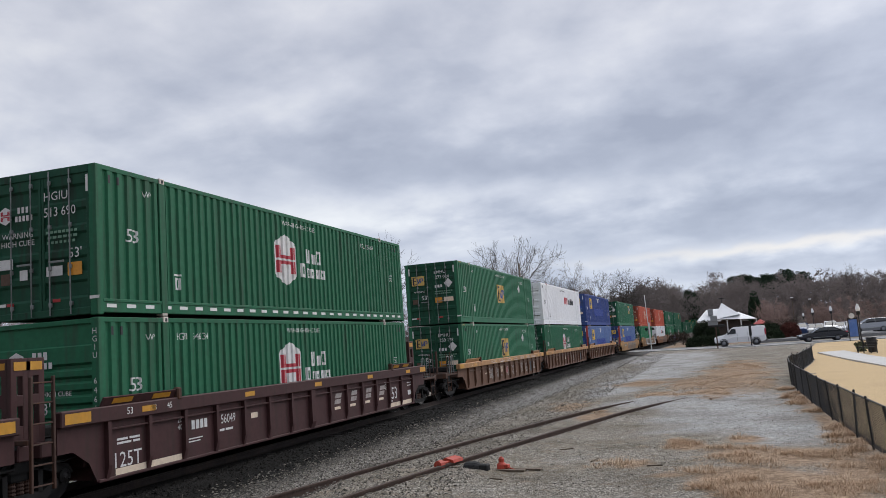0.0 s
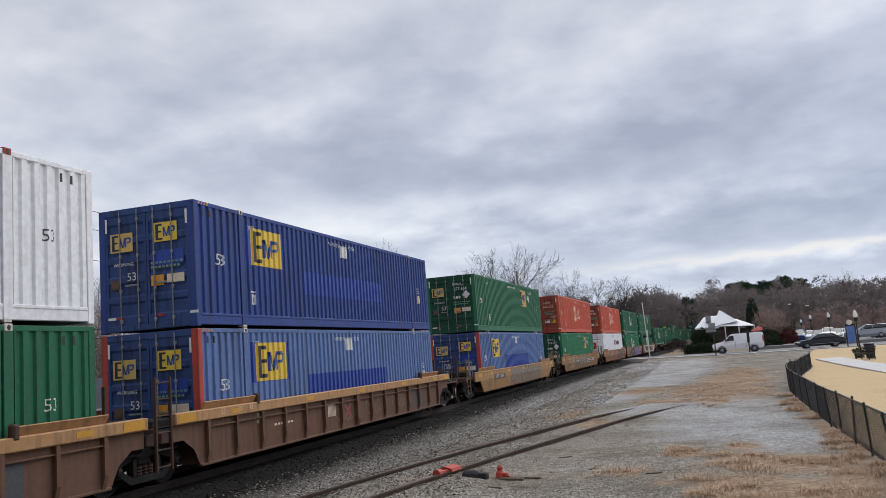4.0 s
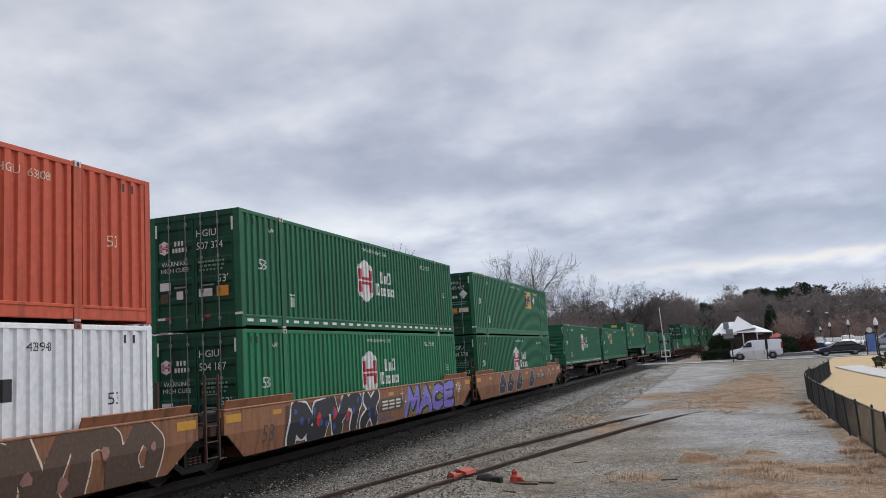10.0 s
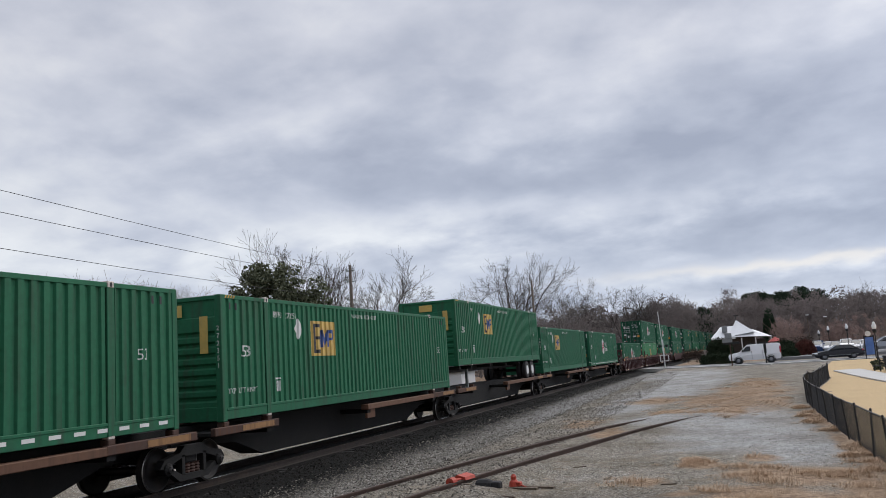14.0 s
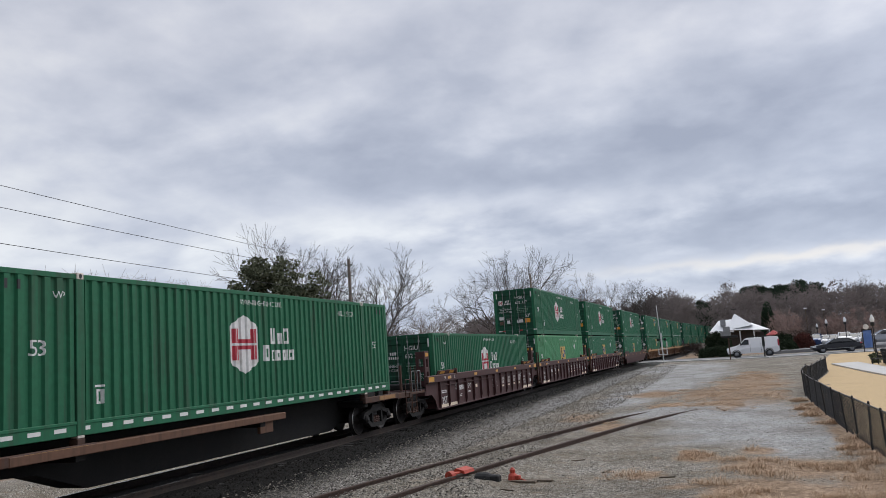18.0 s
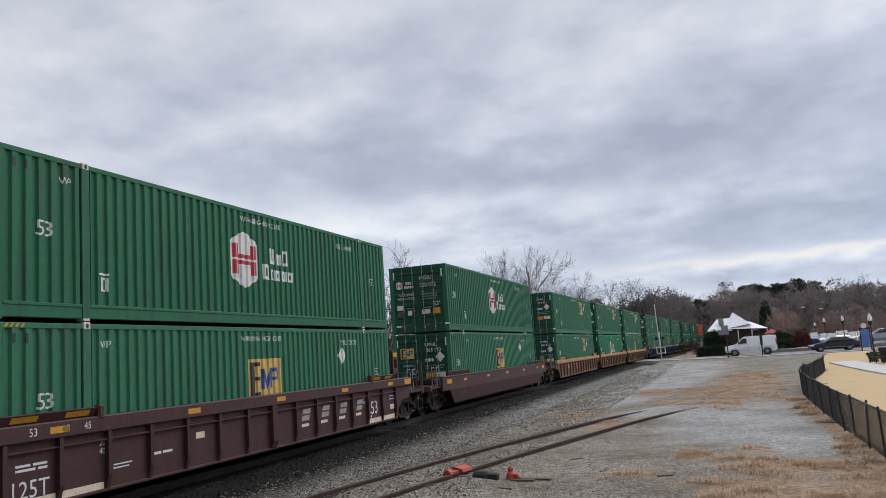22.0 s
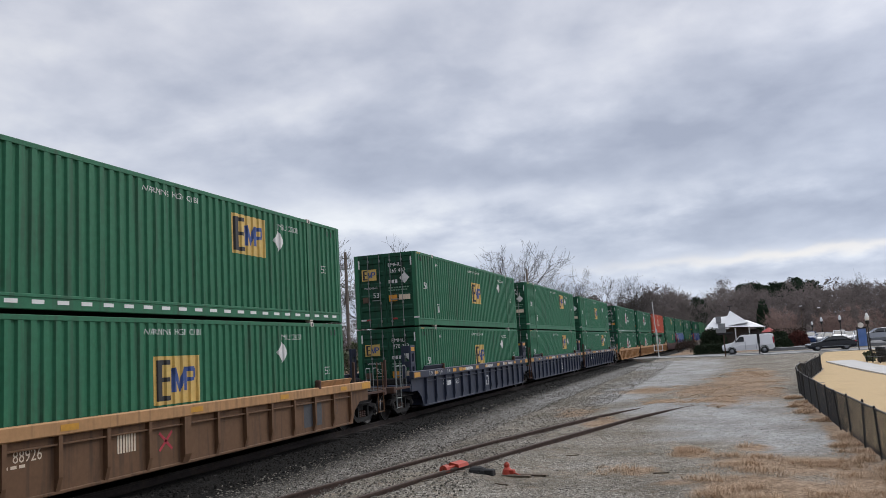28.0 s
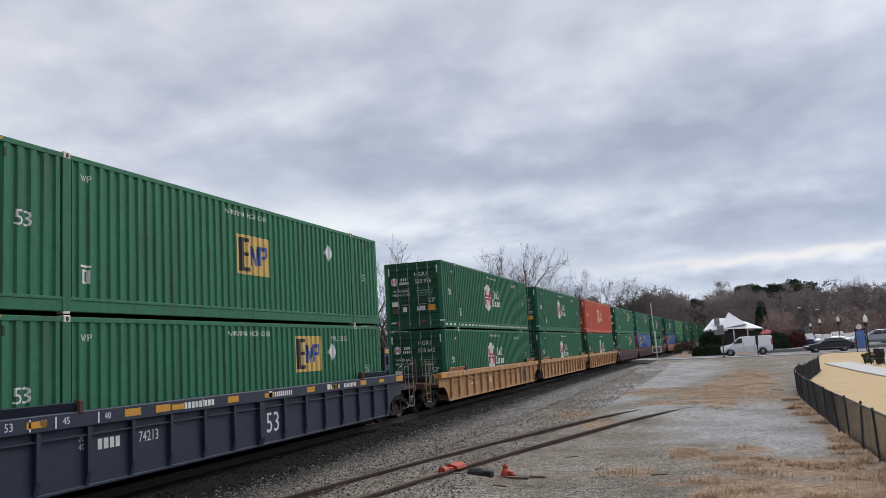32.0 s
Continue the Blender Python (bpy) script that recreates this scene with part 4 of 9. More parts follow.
def mark(thing_ob, key, polys, material, where="side", name="marking", label=""):
    """A flat marking on the right side or on the end facing -y."""
    def make():
        if where == "side":
            return decal(polys() if callable(polys) else polys, side_at, BY).mesh(name, M[material])
        where_at = end_at if where == "end" else (lambda u, v: (u, 0.001, v))
        return decal(polys() if callable(polys) else polys, where_at).mesh(name, M[material])
    me = cached(("mark", key, material, where), make)
    return part(name, me, None, thing_ob, label)


def each_mark(thing_ob, key, polys, material, where="side", name="marking", label=""):
    """Markings that lie apart, each a part of its own."""
    for i, p in enumerate(polys):
        mark(thing_ob, (key, i), p if isinstance(p[0][0], tuple) else [p], material, where, name, label)


def words(thing_ob, text, u, v, h, material="mark_white", where="side", squeeze=1.0):
    return mark(thing_ob, (text, u, v, h, squeeze), lambda: shifted(letters(text, h), u, v, squeeze), material, where, "lettering")


def bars(u0, v, widths, h, gap=0.05):
    """Letter-sized plain bars."""
    out, u = [], u0
    for w in widths:
        if isinstance(w, tuple):
            out.append(rect(u, u + w[0], v, v + h * w[1]))
            w = w[0]
        else:
            out.append(rect(u, u + w, v, v + h))
        u += w + gap
    return out


def hexagon(u, v, w, h):
    return [(u, v + h / 2), (u - w / 2, v + h / 2 - h * 0.2), (u - w / 2, v - h / 2 + h * 0.2), (u, v - h / 2), (u + w / 2, v - h / 2 + h * 0.2), (u + w / 2, v + h / 2 - h * 0.2)][::-1]


def hex_logo(t, u, v, w, h, pale="mark_white", where="side", inner="mark_red"):
    mark(t, ("hex", u, v, w, h), [hexagon(u, v, w, h)], pale, where, "emblem", "hexagonal emblem")
    a, b = w * 0.30, w * 0.11
    polys = []
    for s in (-1, 1):
        for lo, hi in ((-0.26, -0.02), (0.02, 0.26)):
            polys.append(rect(u + s * a - b * 0.9, u + s * a + b * 0.1, v + lo * h, v + hi * h))
            polys.append(rect(u + s * a + b * 0.25, u + s * a + b * 0.9, v + lo * h, v + hi * h))
    polys += [rect(u - a + b, u + a - b, v + 0.02 * h, v + 0.085 * h), rect(u - a + b, u + a - b, v - 0.085 * h, v - 0.02 * h)]

    def lifted(q, r):
        p = side_at(q, r) if where == "side" else end_at(q, r)
        return (p[0] + 0.003, p[1], p[2]) if where == "side" else (p[0], p[1] - 0.003, p[2])
    me = cached(("hexbars", u, v, w, h, inner, where), lambda: decal(polys, lifted, BY if where == "side" else ()).mesh("emblem_letter", M[inner]))
    part("emblem_letter", me, None, t)


def square_logo(t, u, v, w, h, where="side", ground="mark_yellow"):
    """Yellow panel with a dark comb and blue strokes."""
    mark(t, ("sq", u, v, w, h), [rect(u, u + w, v, v + h)], ground, where, "emblem", "yellow square emblem")

    def lifted(q, r):
        p = side_at(q, r) if where == "side" else end_at(q, r)
        return (p[0] + 0.003, p[1], p[2]) if where == "side" else (p[0], p[1] - 0.003, p[2])
    dark = [rect(u + w * a, u + w * b, v + h * c, v + h * d) for a, b, c, d in ((0.08, 0.20, 0.08, 0.92), (0.20, 0.36, 0.82, 0.92), (0.20, 0.34, 0.47, 0.56), (0.20, 0.38, 0.08, 0.18))]
    blue = [[(u + w * p, v + h * q) for p, q in poly] for poly in (((0.40, 0.24), (0.47, 0.24), (0.47, 0.74), (0.40, 0.74)), ((0.64, 0.26), (0.72, 0.26), (0.72, 0.76), (0.64, 0.76)),
            ((0.40, 0.74), (0.53, 0.24), (0.59, 0.24), (0.47, 0.76)), ((0.53, 0.24), (0.59, 0.24), (0.70, 0.76), (0.64, 0.76)), ((0.72, 0.66), (0.90, 0.66), (0.90, 0.76), (0.72, 0.76)),
            ((0.85, 0.48), (0.93, 0.52), (0.93, 0.72), (0.85, 0.70)), ((0.74, 0.44), (0.88, 0.46), (0.88, 0.53), (0.74, 0.53)))]
    for nm, polys, mt in (("emblem_dark", dark, "mark_black"), ("emblem_blue", blue, "mark_blue")):
        me = cached((nm, u, v, w, h, where), lambda: decal(polys, lifted, BY if where == "side" else ()).mesh(nm, M[mt]))
        part(nm, me, None, t)


def name_bars(t, u, v, k=1.0, pale="mark_white", where="side"):
    """Two rows of letter-sized plain shapes."""
    rows = bars(u + 0.32 * k, v + 0.42 * k, [(0.26 * k, 1), (0.24 * k, 0.7), (0.26 * k, 1)], 0.40 * k, 0.07 * k)
    rows += bars(u, v, [(0.30 * k, 1.1), (0.16 * k, 0.75), (0.28 * k, 0.75), (0.27 * k, 0.75), (0.27 * k, 0.75)], 0.36 * k, 0.05 * k)
    for i, r in enumerate(rows):
        (a, c), (b, _), (_, d), _ = r
        w = b - a
        e = w * 0.30
        notch = [rect(a, a + e, c, d), rect(b - e, b, c, d), rect(a + e, b - e, c, c + e)] + ([rect(a + e, b - e, d - e, d)] if i else [])
        mark(t, ("namebars", u, v, k, i), notch, pale, where, "name_block")


def diamond(t, u, v, w, h, where="side"):
    mark(t, ("dia", u, v, w, h), [[(u, v - h / 2), (u + w / 2, v), (u, v + h / 2), (u - w / 2, v)]], "mark_white", where, "placard", "white diamond placard")


COLOUR_WORDS = {"green": "dark green", "dull_green": "dull green", "pale_green": "faded green", "mid_green": "green", "red": "orange-red", "white": "white", "blue": "blue", "navy": "dark blue"}


def container(colour, brand, end, number="", stripe=False, seat="in a well car", far=False, shift=0.0):
    """brand: hub, square, block (plain-shape emblems). end: what faces the camera, doors or wall."""
    if colour == "green" and brand == "square" and end == "doors":
        colour = "dull_green"
    emblem = {"hub": "hexagonal emblem", "square": "yellow square emblem", "block": "red block lettering"}[brand]
    t = thing("shipping_container", f"{COLOUR_WORDS[colour]} corrugated container with {emblem} {seat}", "container", group="containers on the train")
    fm = frame_meshes(colour)
    ink = "mark_white" if colour != "white" else "mark_grey"
    if colour == "red":
        ink = "mark_cream"
    for s in (1, -1):
        part("side_wall", side_wall_mesh(colour, s), None, t)
        flip = Matrix.Diagonal((s, 1, 1, 1))
        for nm in ("top_rail", "bottom_rail"):
            part(nm, fm[nm], None, t, at=flip)
        for y, m2 in ((0, Matrix()), (CL, Matrix.Diagonal((1, -1, 1, 1)))):
            o = part("corner_post", fm["corner_post"], None, t, at=Matrix.Translation((0, y, 0)) @ flip @ m2)
            if colour == "blue" and y == 0:
                o.material_slots[0].link = "OBJECT"
                o.material_slots[0].material = M["red_trim"]
        if not far and s == 1:
            for y in (1.99, 14.165):
                part("lift_post", fm["lift_post"], None, t, at=Matrix.Translation((0, y, 0)) @ flip)
                part("corner_casting", fm["casting_top"], None, t, at=Matrix.Translation((0, y, 0)) @ flip)
                part("casting_eye", fm["casting_eye"], None, t, at=Matrix.Translation((0, y, 0)))
                part("corner_casting", fm["casting_low"], None, t, at=Matrix.Translation((0, y, 0)))
    part("roof", fm["roof"], None, t)
    part("floor", fm["floor"], None, t)
    back = Matrix.Translation((0, CL, 0)) @ Matrix.Diagonal((1, -1, 1, 1))
    part("end_wall", fm["end_wall"], None, t, at=back)
    white_doors = colour == "white"
    if end == "doors":
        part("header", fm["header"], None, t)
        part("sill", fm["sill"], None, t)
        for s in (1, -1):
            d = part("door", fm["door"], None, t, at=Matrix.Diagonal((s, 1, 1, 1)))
            for x in (0.22, 0.70):
                part("lock_rod", fm["lock_rod"], None, d, at=Matrix.Translation((x, 0, 0)))
            part("door_handle", fm["door_handle"], None, d, at=Matrix.Translation((0.22, 0, 0)))
        wht = [rect(s * 0.78 - 0.2, s * 0.78 + 0.2, 2.76, 2.82) for s in (-1, 1)] + [rect(s * 1.09 - 0.028, s * 1.09 + 0.028, 2.35, 2.68) for s in (-1, 1)]
        each_mark(t, "tape", wht, "white_reflector", "end", "reflective_tape")
        low = [rect(-1.08 + i * 0.55, -0.86 + i * 0.55, 0.30, 0.36) for i in (0, 4)]
        each_mark(t, "lowtape", low, "white_reflector", "end", "reflective_tape")
        each_mark(t, "lowtape2", [rect(-0.84 + i * 0.55, -0.66 + i * 0.55, 0.30, 0.36) for i in (0, 2)], "red_reflector", "end", "reflective_tape")
        if brand == "hub":
            hex_logo(t, -0.86, 2.08, 0.27, 0.36, ink, "end")
            mark(t, "endname", [rect(-0.56 + i * 0.1, -0.50 + i * 0.1, 2.10, 2.22) for i in range(3)] + [rect(-0.62 + i * 0.09, -0.56 + i * 0.09, 1.94, 2.05) for i in range(5)], ink, "end", "name_bar")
            words(t, "WARNING", -0.56, 1.66, 0.11, ink, "end")
            words(t, "HIGH CUBE", -0.56, 1.50, 0.11, ink, "end")
            words(t, number[:3] + " " + number[3:] if number else "53 53", 0.45, 2.03, 0.18, ink, "end", 0.9)
            words(t, "HGIU", 0.36, 2.34, 0.17, ink, "end")
            mark(t, "fine", bars(0.12, 1.62, [0.07] * 8, 0.05, 0.025) + bars(0.16, 1.52, [0.09] * 6, 0.05, 0.03) + bars(0.14, 1.42, [0.06] * 7, 0.05, 0.04), "mark_dkgreen", "end", "fine_print")
            words(t, "53'", 0.80, 1.20, 0.19, ink, "end")
            mark(t, "orange", [rect(0.62, 0.95, 0.78, 1.03)], "mark_orange", "end", "warning_label", "orange warning label")
            each_mark(t, "lbl", [rect(0.12, 0.50, 0.80, 0.99), rect(-1.0, -0.68, 1.02, 1.22), rect(-0.52, -0.33, 0.78, 0.98)], "mark_white", "end", "label_plate")
            mark(t, "lbl2", [rect(-0.98, -0.76, 0.72, 0.94)], "mark_brown", "end", "label_plate")
        elif brand == "square":
            square_logo(t, -0.98, 1.86, 0.62, 0.44, "end")
            if colour in ("blue", "navy"):
                square_logo(t, 0.22, 2.0, 0.62, 0.44, "end", "mark_gold")
                mark(t, "doorpanel", [rect(0.16, 1.0, 1.46, 1.80)], "mark_deepblue", "end", "paint_panel", "deep blue painted panel")
            else:
                if number:
                    words(t, number[:3] + " " + number[3:], 0.52, 2.18, 0.16, ink, "end", 0.9)
                    words(t, "EMHU", 0.42, 2.41, 0.15, ink, "end")
                diamond(t, 0.80, 1.88, 0.42, 0.44, "end")
                mark(t, "had", bars(0.14, 1.70, [0.09, 0.1, 0.09], 0.13, 0.04), ink, "end", "code_bar")
            mark(t, "fine2", bars(0.12, 1.50, [0.08] * 8, 0.05, 0.03) + bars(0.12, 1.40, [0.07] * 8, 0.05, 0.03), "mark_dkgreen", "end", "fine_print")
            mark(t, "orange2", [rect(0.12, 0.46, 1.00, 1.24)], "mark_orange", "end", "warning_label", "orange warning label")
            mark(t, "plate2", [rect(0.54, 1.00, 1.04, 1.24)], "mark_cream", "end", "weight_plate")
            words(t, "53'", -0.38, 1.26, 0.19, ink, "end")
            words(t, "WARNING", -0.62, 1.56, 0.08, ink, "end")
            mark(t, "lbl3", [rect(-0.98, -0.74, 1.0, 1.22)], "mark_brown", "end", "label_plate")
        else:
            each_mark(t, "blk", bars(-0.95, 1.38, [0.42, 0.40], 0.62, 0.08) + bars(0.08, 1.38, [0.46], 0.62), "mark_crimson", "end", "name_block", "plain red block")
            mark(t, "blk2", [rect(-0.83, -0.70, 1.2 + 0.18, 1.62), rect(-0.35, -0.20, 1.38, 1.55), rect(0.22, 0.40, 1.52, 1.86)], "white", "end", "name_blocks")
            words(t, "WARNING", -0.55, 1.12, 0.10, "mark_black", "end")
            words(t, "HIGH CUBE", -0.55, 0.98, 0.10, "mark_black", "end")
            words(t, number[:3] + " " + number[3:] if number else "53", 0.45, 1.0, 0.13, "mark_black", "end", 0.9)
            mark(t, "strap", [rect(-1.1, 1.1, 2.3, 2.34), rect(-1.1, 1.1, 0.62, 0.66)], "mark_grey", "end", "door_seam")
    else:
        part("end_wall", fm["end_wall"], None, t)
        if brand == "hub":
            hex_logo(t, -0.62, 2.12, 0.34, 0.42, ink, "end")
            mark(t, "endname2", [rect(-0.24 + i * 0.13, -0.15 + i * 0.13, 2.15, 2.30) for i in range(3)] + [rect(-0.34 + i * 0.12, -0.26 + i * 0.12, 1.98, 2.10) for i in range(5)], ink, "end", "name_bar")
            words(t, "WARNING HIGH CUBE", 0.0, 1.50, 0.09, ink, "end")
            words(t, "53'", 0.0, 1.22, 0.22, ink, "end")
            mark(t, "weight", [rect(-0.20, 0.34, 0.46, 0.84)], "mark_white", "end", "weight_plate", "white weight plate")
            words(t, "24,000 lbs", 0.07, 0.68, 0.075, "mark_black", "plate", 0.9)
        else:
            mark(t, "endpanel", [rect(-0.35, 0.25, 2.42, 2.70)], "mark_yellow", "end", "emblem")
            mark(t, "endstrip", [rect(0.72, 0.94, 1.55, 2.40)], "mark_yellow", "end", "warning_label", "upright yellow warning strip")
        for x in (-1.21, 1.21):
            for i, ch in enumerate(number or ""):
                words(t, ch, x, 2.30 - 0.17 * i - (0.6 if brand == "hub" else 0.2), 0.11, ink, "end")
            for i, ch in enumerate("HGIU" if brand == "hub" else ""):
                words(t, ch, x, 2.62 - 0.15 * i, 0.11, ink, "end")
    # right side
    rev = end == "wall"
    if brand == "hub":
        hex_logo(t, 7.33 + shift, 1.60, 1.26, 1.42, ink, inner="red" if colour == "red" else "mark_red")
        name_bars(t, 8.2 + shift, 1.18, 1.0, ink)
        words(t, "WARNING HIGH CUBE", 8.15, 2.60, 0.125, ink, squeeze=1.05)
        words(t, "WP", 1.55, 2.48, 0.13, ink)
    elif brand == "square":
        if colour in ("blue", "navy"):
            mark(t, ("backing", colour), [rect(2.26, 2.446, 1.55, 2.55), rect(4.004, 4.18, 1.55, 2.55)], "mark_deepblue", name="paint_panel")
            square_logo(t, 2.45, 1.57, 1.55, 0.96, ground="mark_gold")
            mark(t, ("panel", colour), [rect(5.26, 11.2, 0.95, 1.62)], "mark_deepblue", name="paint_panel", label="deep blue painted panel")
            mark(t, "tenlabel", [rect(7.85, 8.35, 2.25, 2.62)], "mark_white", name="label_plate")
            mark(t, "sidelbl", [rect(14.95, 15.25, 1.05, 1.35)], "mark_cream", name="label_plate")
        elif rev:
            square_logo(t, 4.36, 1.42, 1.46, 0.97)
            diamond(t, 3.64, 2.15, 0.50, 0.56)
            words(t, "TOP LIFT ONLY", 0.88, 0.66, 0.12, ink)
        else:
            square_logo(t, 10.25 + shift, 1.58 - (0.45 if shift else 0), 1.55, 0.98)
            diamond(t, 12.5, 2.10, 0.50, 0.60)
        words(t, "WARNING HIGH CUBE", 8.0, 2.60, 0.125, ink, squeeze=1.05)
        words(t, "WP", 2.48, 2.50, 0.13, ink)
    else:
        each_mark(t, "sideblk", bars(8.68, 1.62, [(0.42, 1), (0.42, 1), (0.46, 1)], 0.53, 0.07), "mark_crimson", name="name_block", label="plain red block")
        each_mark(t, "sideblk2", bars(10.2, 1.62, [(0.20, 1.15), (0.30, 0.72), (0.32, 0.72), (0.10, 1.0), (0.28, 0.72), (0.18, 0.95), (0.10, 1.0), (0.28, 0.72), (0.28, 0.72)], 0.50, 0.07), "mark_black", name="name_block", label="plain dark block")
        words(t, "WARNING HIGH CUBE", 8.1, 2.58, 0.13, "mark_grey", squeeze=1.05)
        words(t, "WP", 1.55, 2.48, 0.13, "mark_grey")
    words(t, "53", 1.05, 1.56, 0.27, ink)
    words(t, "53", 15.1, 1.52, 0.22, ink)
    mark(t, "lift", [rect(2.34, 2.60, 0.86, 0.90), rect(2.38, 2.43, 0.56, 0.82), rect(2.48, 2.56, 0.56, 0.60), rect(2.48, 2.56, 0.78, 0.82), rect(2.53, 2.58, 0.56, 0.82)], ink, name="lift_mark")
    if number:
        u = 3.0 if rev else 13.1
        words(t, number, u + 0.25, 2.48, 0.15, ink, squeeze=0.85)
        if brand != "block":
            words(t, "HGIU" if brand == "hub" else "EMHU", u - 0.42, 2.48, 0.15, ink, squeeze=0.85)
    if not far:
        for u in (0.36, 0.62):
            mark(t, ("vent", u), [rect(u, u + 0.06, 2.54, 2.70)], "mark_black", name="vent_slot")
        for u in (15.35, 15.6):
            mark(t, ("vent", u), [rect(u, u + 0.06, 2.54, 2.70)], "mark_black", name="vent_slot")
    if brand == "square" and not far:
        tape = cached("corner_tape", lambda: decal([[(0.18 + i * 0.11, 2.80), (0.23 + i * 0.11, 2.80), (0.28 + i * 0.11, 2.865), (0.23 + i * 0.11, 2.865)] for i in range(4)], lambda u, v: (CW - 0.002, u, v)).mesh("height_tape", M["yellow_reflector"]))
        part("height_tape", tape, None, t, "slanted yellow tape marks")
    if stripe:
        for i in range(28):
            part("reflective_tape", cached("stripe", lambda: Shape().box(CW - 0.009, CW - 0.004, 0.0, 0.27, 0.135, 0.205).mesh("reflective_tape", M["white_reflector"])), None, t, at=(0, 0.25 + i * 0.565, 0))
    return t


# ---- well cars, spine cars, trucks ----
def coil(x, y):
    sh = Shape()
    prof = []
    for i in range(9):
        prof += [(0.055 if i % 2 else 0.075, 0.27 + i * 0.03)]
    return sh.lathe(prof, "z", (x, y, 0), 10)


def truck_parts(car, yc):
    """A freight truck: two cast side frames, bolster, springs and two wheelsets."""
    def make():
        out = {}
        sf = Shape()
        for poly in ([(-1.12, 0.50), (-1.0, 0.66), (-0.5, 0.74), (-0.32, 0.88), (0.32, 0.88), (0.5, 0.74), (1.0, 0.66), (1.12, 0.50), (1.0, 0.46), (0.7, 0.56), (0.36, 0.66), (-0.36, 0.66), (-0.7, 0.56), (-1.0, 0.46)],
                     [(-0.95, 0.46), (-0.72, 0.44), (-0.42, 0.30), (0.42, 0.30), (0.72, 0.44), (0.95, 0.46), (0.8, 0.36), (0.5, 0.17), (-0.5, 0.17), (-0.8, 0.36)],
                     [(-0.42, 0.28), (-0.32, 0.28), (-0.32, 0.70), (-0.42, 0.70)], [(0.32, 0.28), (0.42, 0.28), (0.42, 0.70), (0.32, 0.70)]):
            sf.prism(poly, "x", 0.94, 1.10)
        for s in (-0.89, 0.89):
            sf.lathe([(0.0, 0.9), (0.13, 0.9), (0.13, 1.13), (0.09, 1.16), (0.0, 1.16)], "x", (0, s, 0.46), 12)
        out["side_frame"] = sf.mesh("side_frame", M["truck_black"])
        out["bolster"] = Shape().box(-1.02, 1.02, -0.2, 0.2, 0.50, 0.72, 0.03).lathe([(0.0, 0.72), (0.22, 0.72), (0.2, 0.82), (0.0, 0.82)], "z", n=14).mesh("bolster", M["truck_black"])
        sp = Shape()
        for dy in (-0.17, 0.0, 0.17):
            c = coil(1.02, dy)
            sp.add(c.v, c.f)
        out["spring_nest"] = sp.mesh("spring_nest", M["rustbrown"])
        w = Shape()
        for s in (-1, 1):
            prof = [(0.0, 0.66), (0.12, 0.66), (0.13, 0.70), (0.30, 0.725), (0.40, 0.70), (0.43, 0.69), (0.487, 0.695), (0.487, 0.72), (0.462, 0.735), (0.455, 0.815), (0.444, 0.835), (0.41, 0.835), (0.39, 0.79), (0.16, 0.77), (0.14, 0.85), (0.09, 0.90), (0.0, 0.90)]
            w.lathe([(r, s * h) for r, h in prof], "x", n=28)
            for k in range(3):
                a = k * 2.094
                w.tube((s * 1.15, 0.06 * math.cos(a), 0.06 * math.sin(a)), (s * 1.19, 0.06 * math.cos(a), 0.06 * math.sin(a)), 0.02, 6)
            w.lathe([(0.0, s * 0.9), (0.085, s * 0.9), (0.085, s * 1.17), (0.0, s * 1.175)], "x", n=10)
        w.tube((-0.7, 0, 0), (0.7, 0, 0), 0.085, 10)
        out["wheelset"] = w.mesh("wheelset", M["wheel_steel"], True)
        out["wheelset"].materials.append(M["tread"])
        for f in out["wheelset"].polygons:
            if math.hypot(f.center.y, f.center.z) > 0.441 and abs(f.center.x) > 0.82:
                f.material_index = 1
        out["brake_beam"] = Shape().box(-0.8, 0.8, -0.06, 0.06, 0.33, 0.43, 0.02).mesh("brake_beam", M["truck_black"])
        return out
    tm = cached("truck", make)
    tr = part("truck", tm["bolster"], None, car, "black four-wheel freight truck", at=(0, yc, 0))
    sets = []
    for s in (1, -1):
        part("side_frame", tm["side_frame"], None, tr, at=Matrix.Diagonal((s, 1, 1, 1)))
        part("spring_nest", tm["spring_nest"], None, tr, at=Matrix.Diagonal((s, 1, 1, 1)))
    for d in (-0.89, 0.89):
        part("brake_beam", tm["brake_beam"], None, tr, at=(0, d * 0.4, 0))
        ws = part("wheelset", tm["wheelset"], None, tr, at=(0, d, 0.457))
        sets.append((ws, yc + d))
    return sets


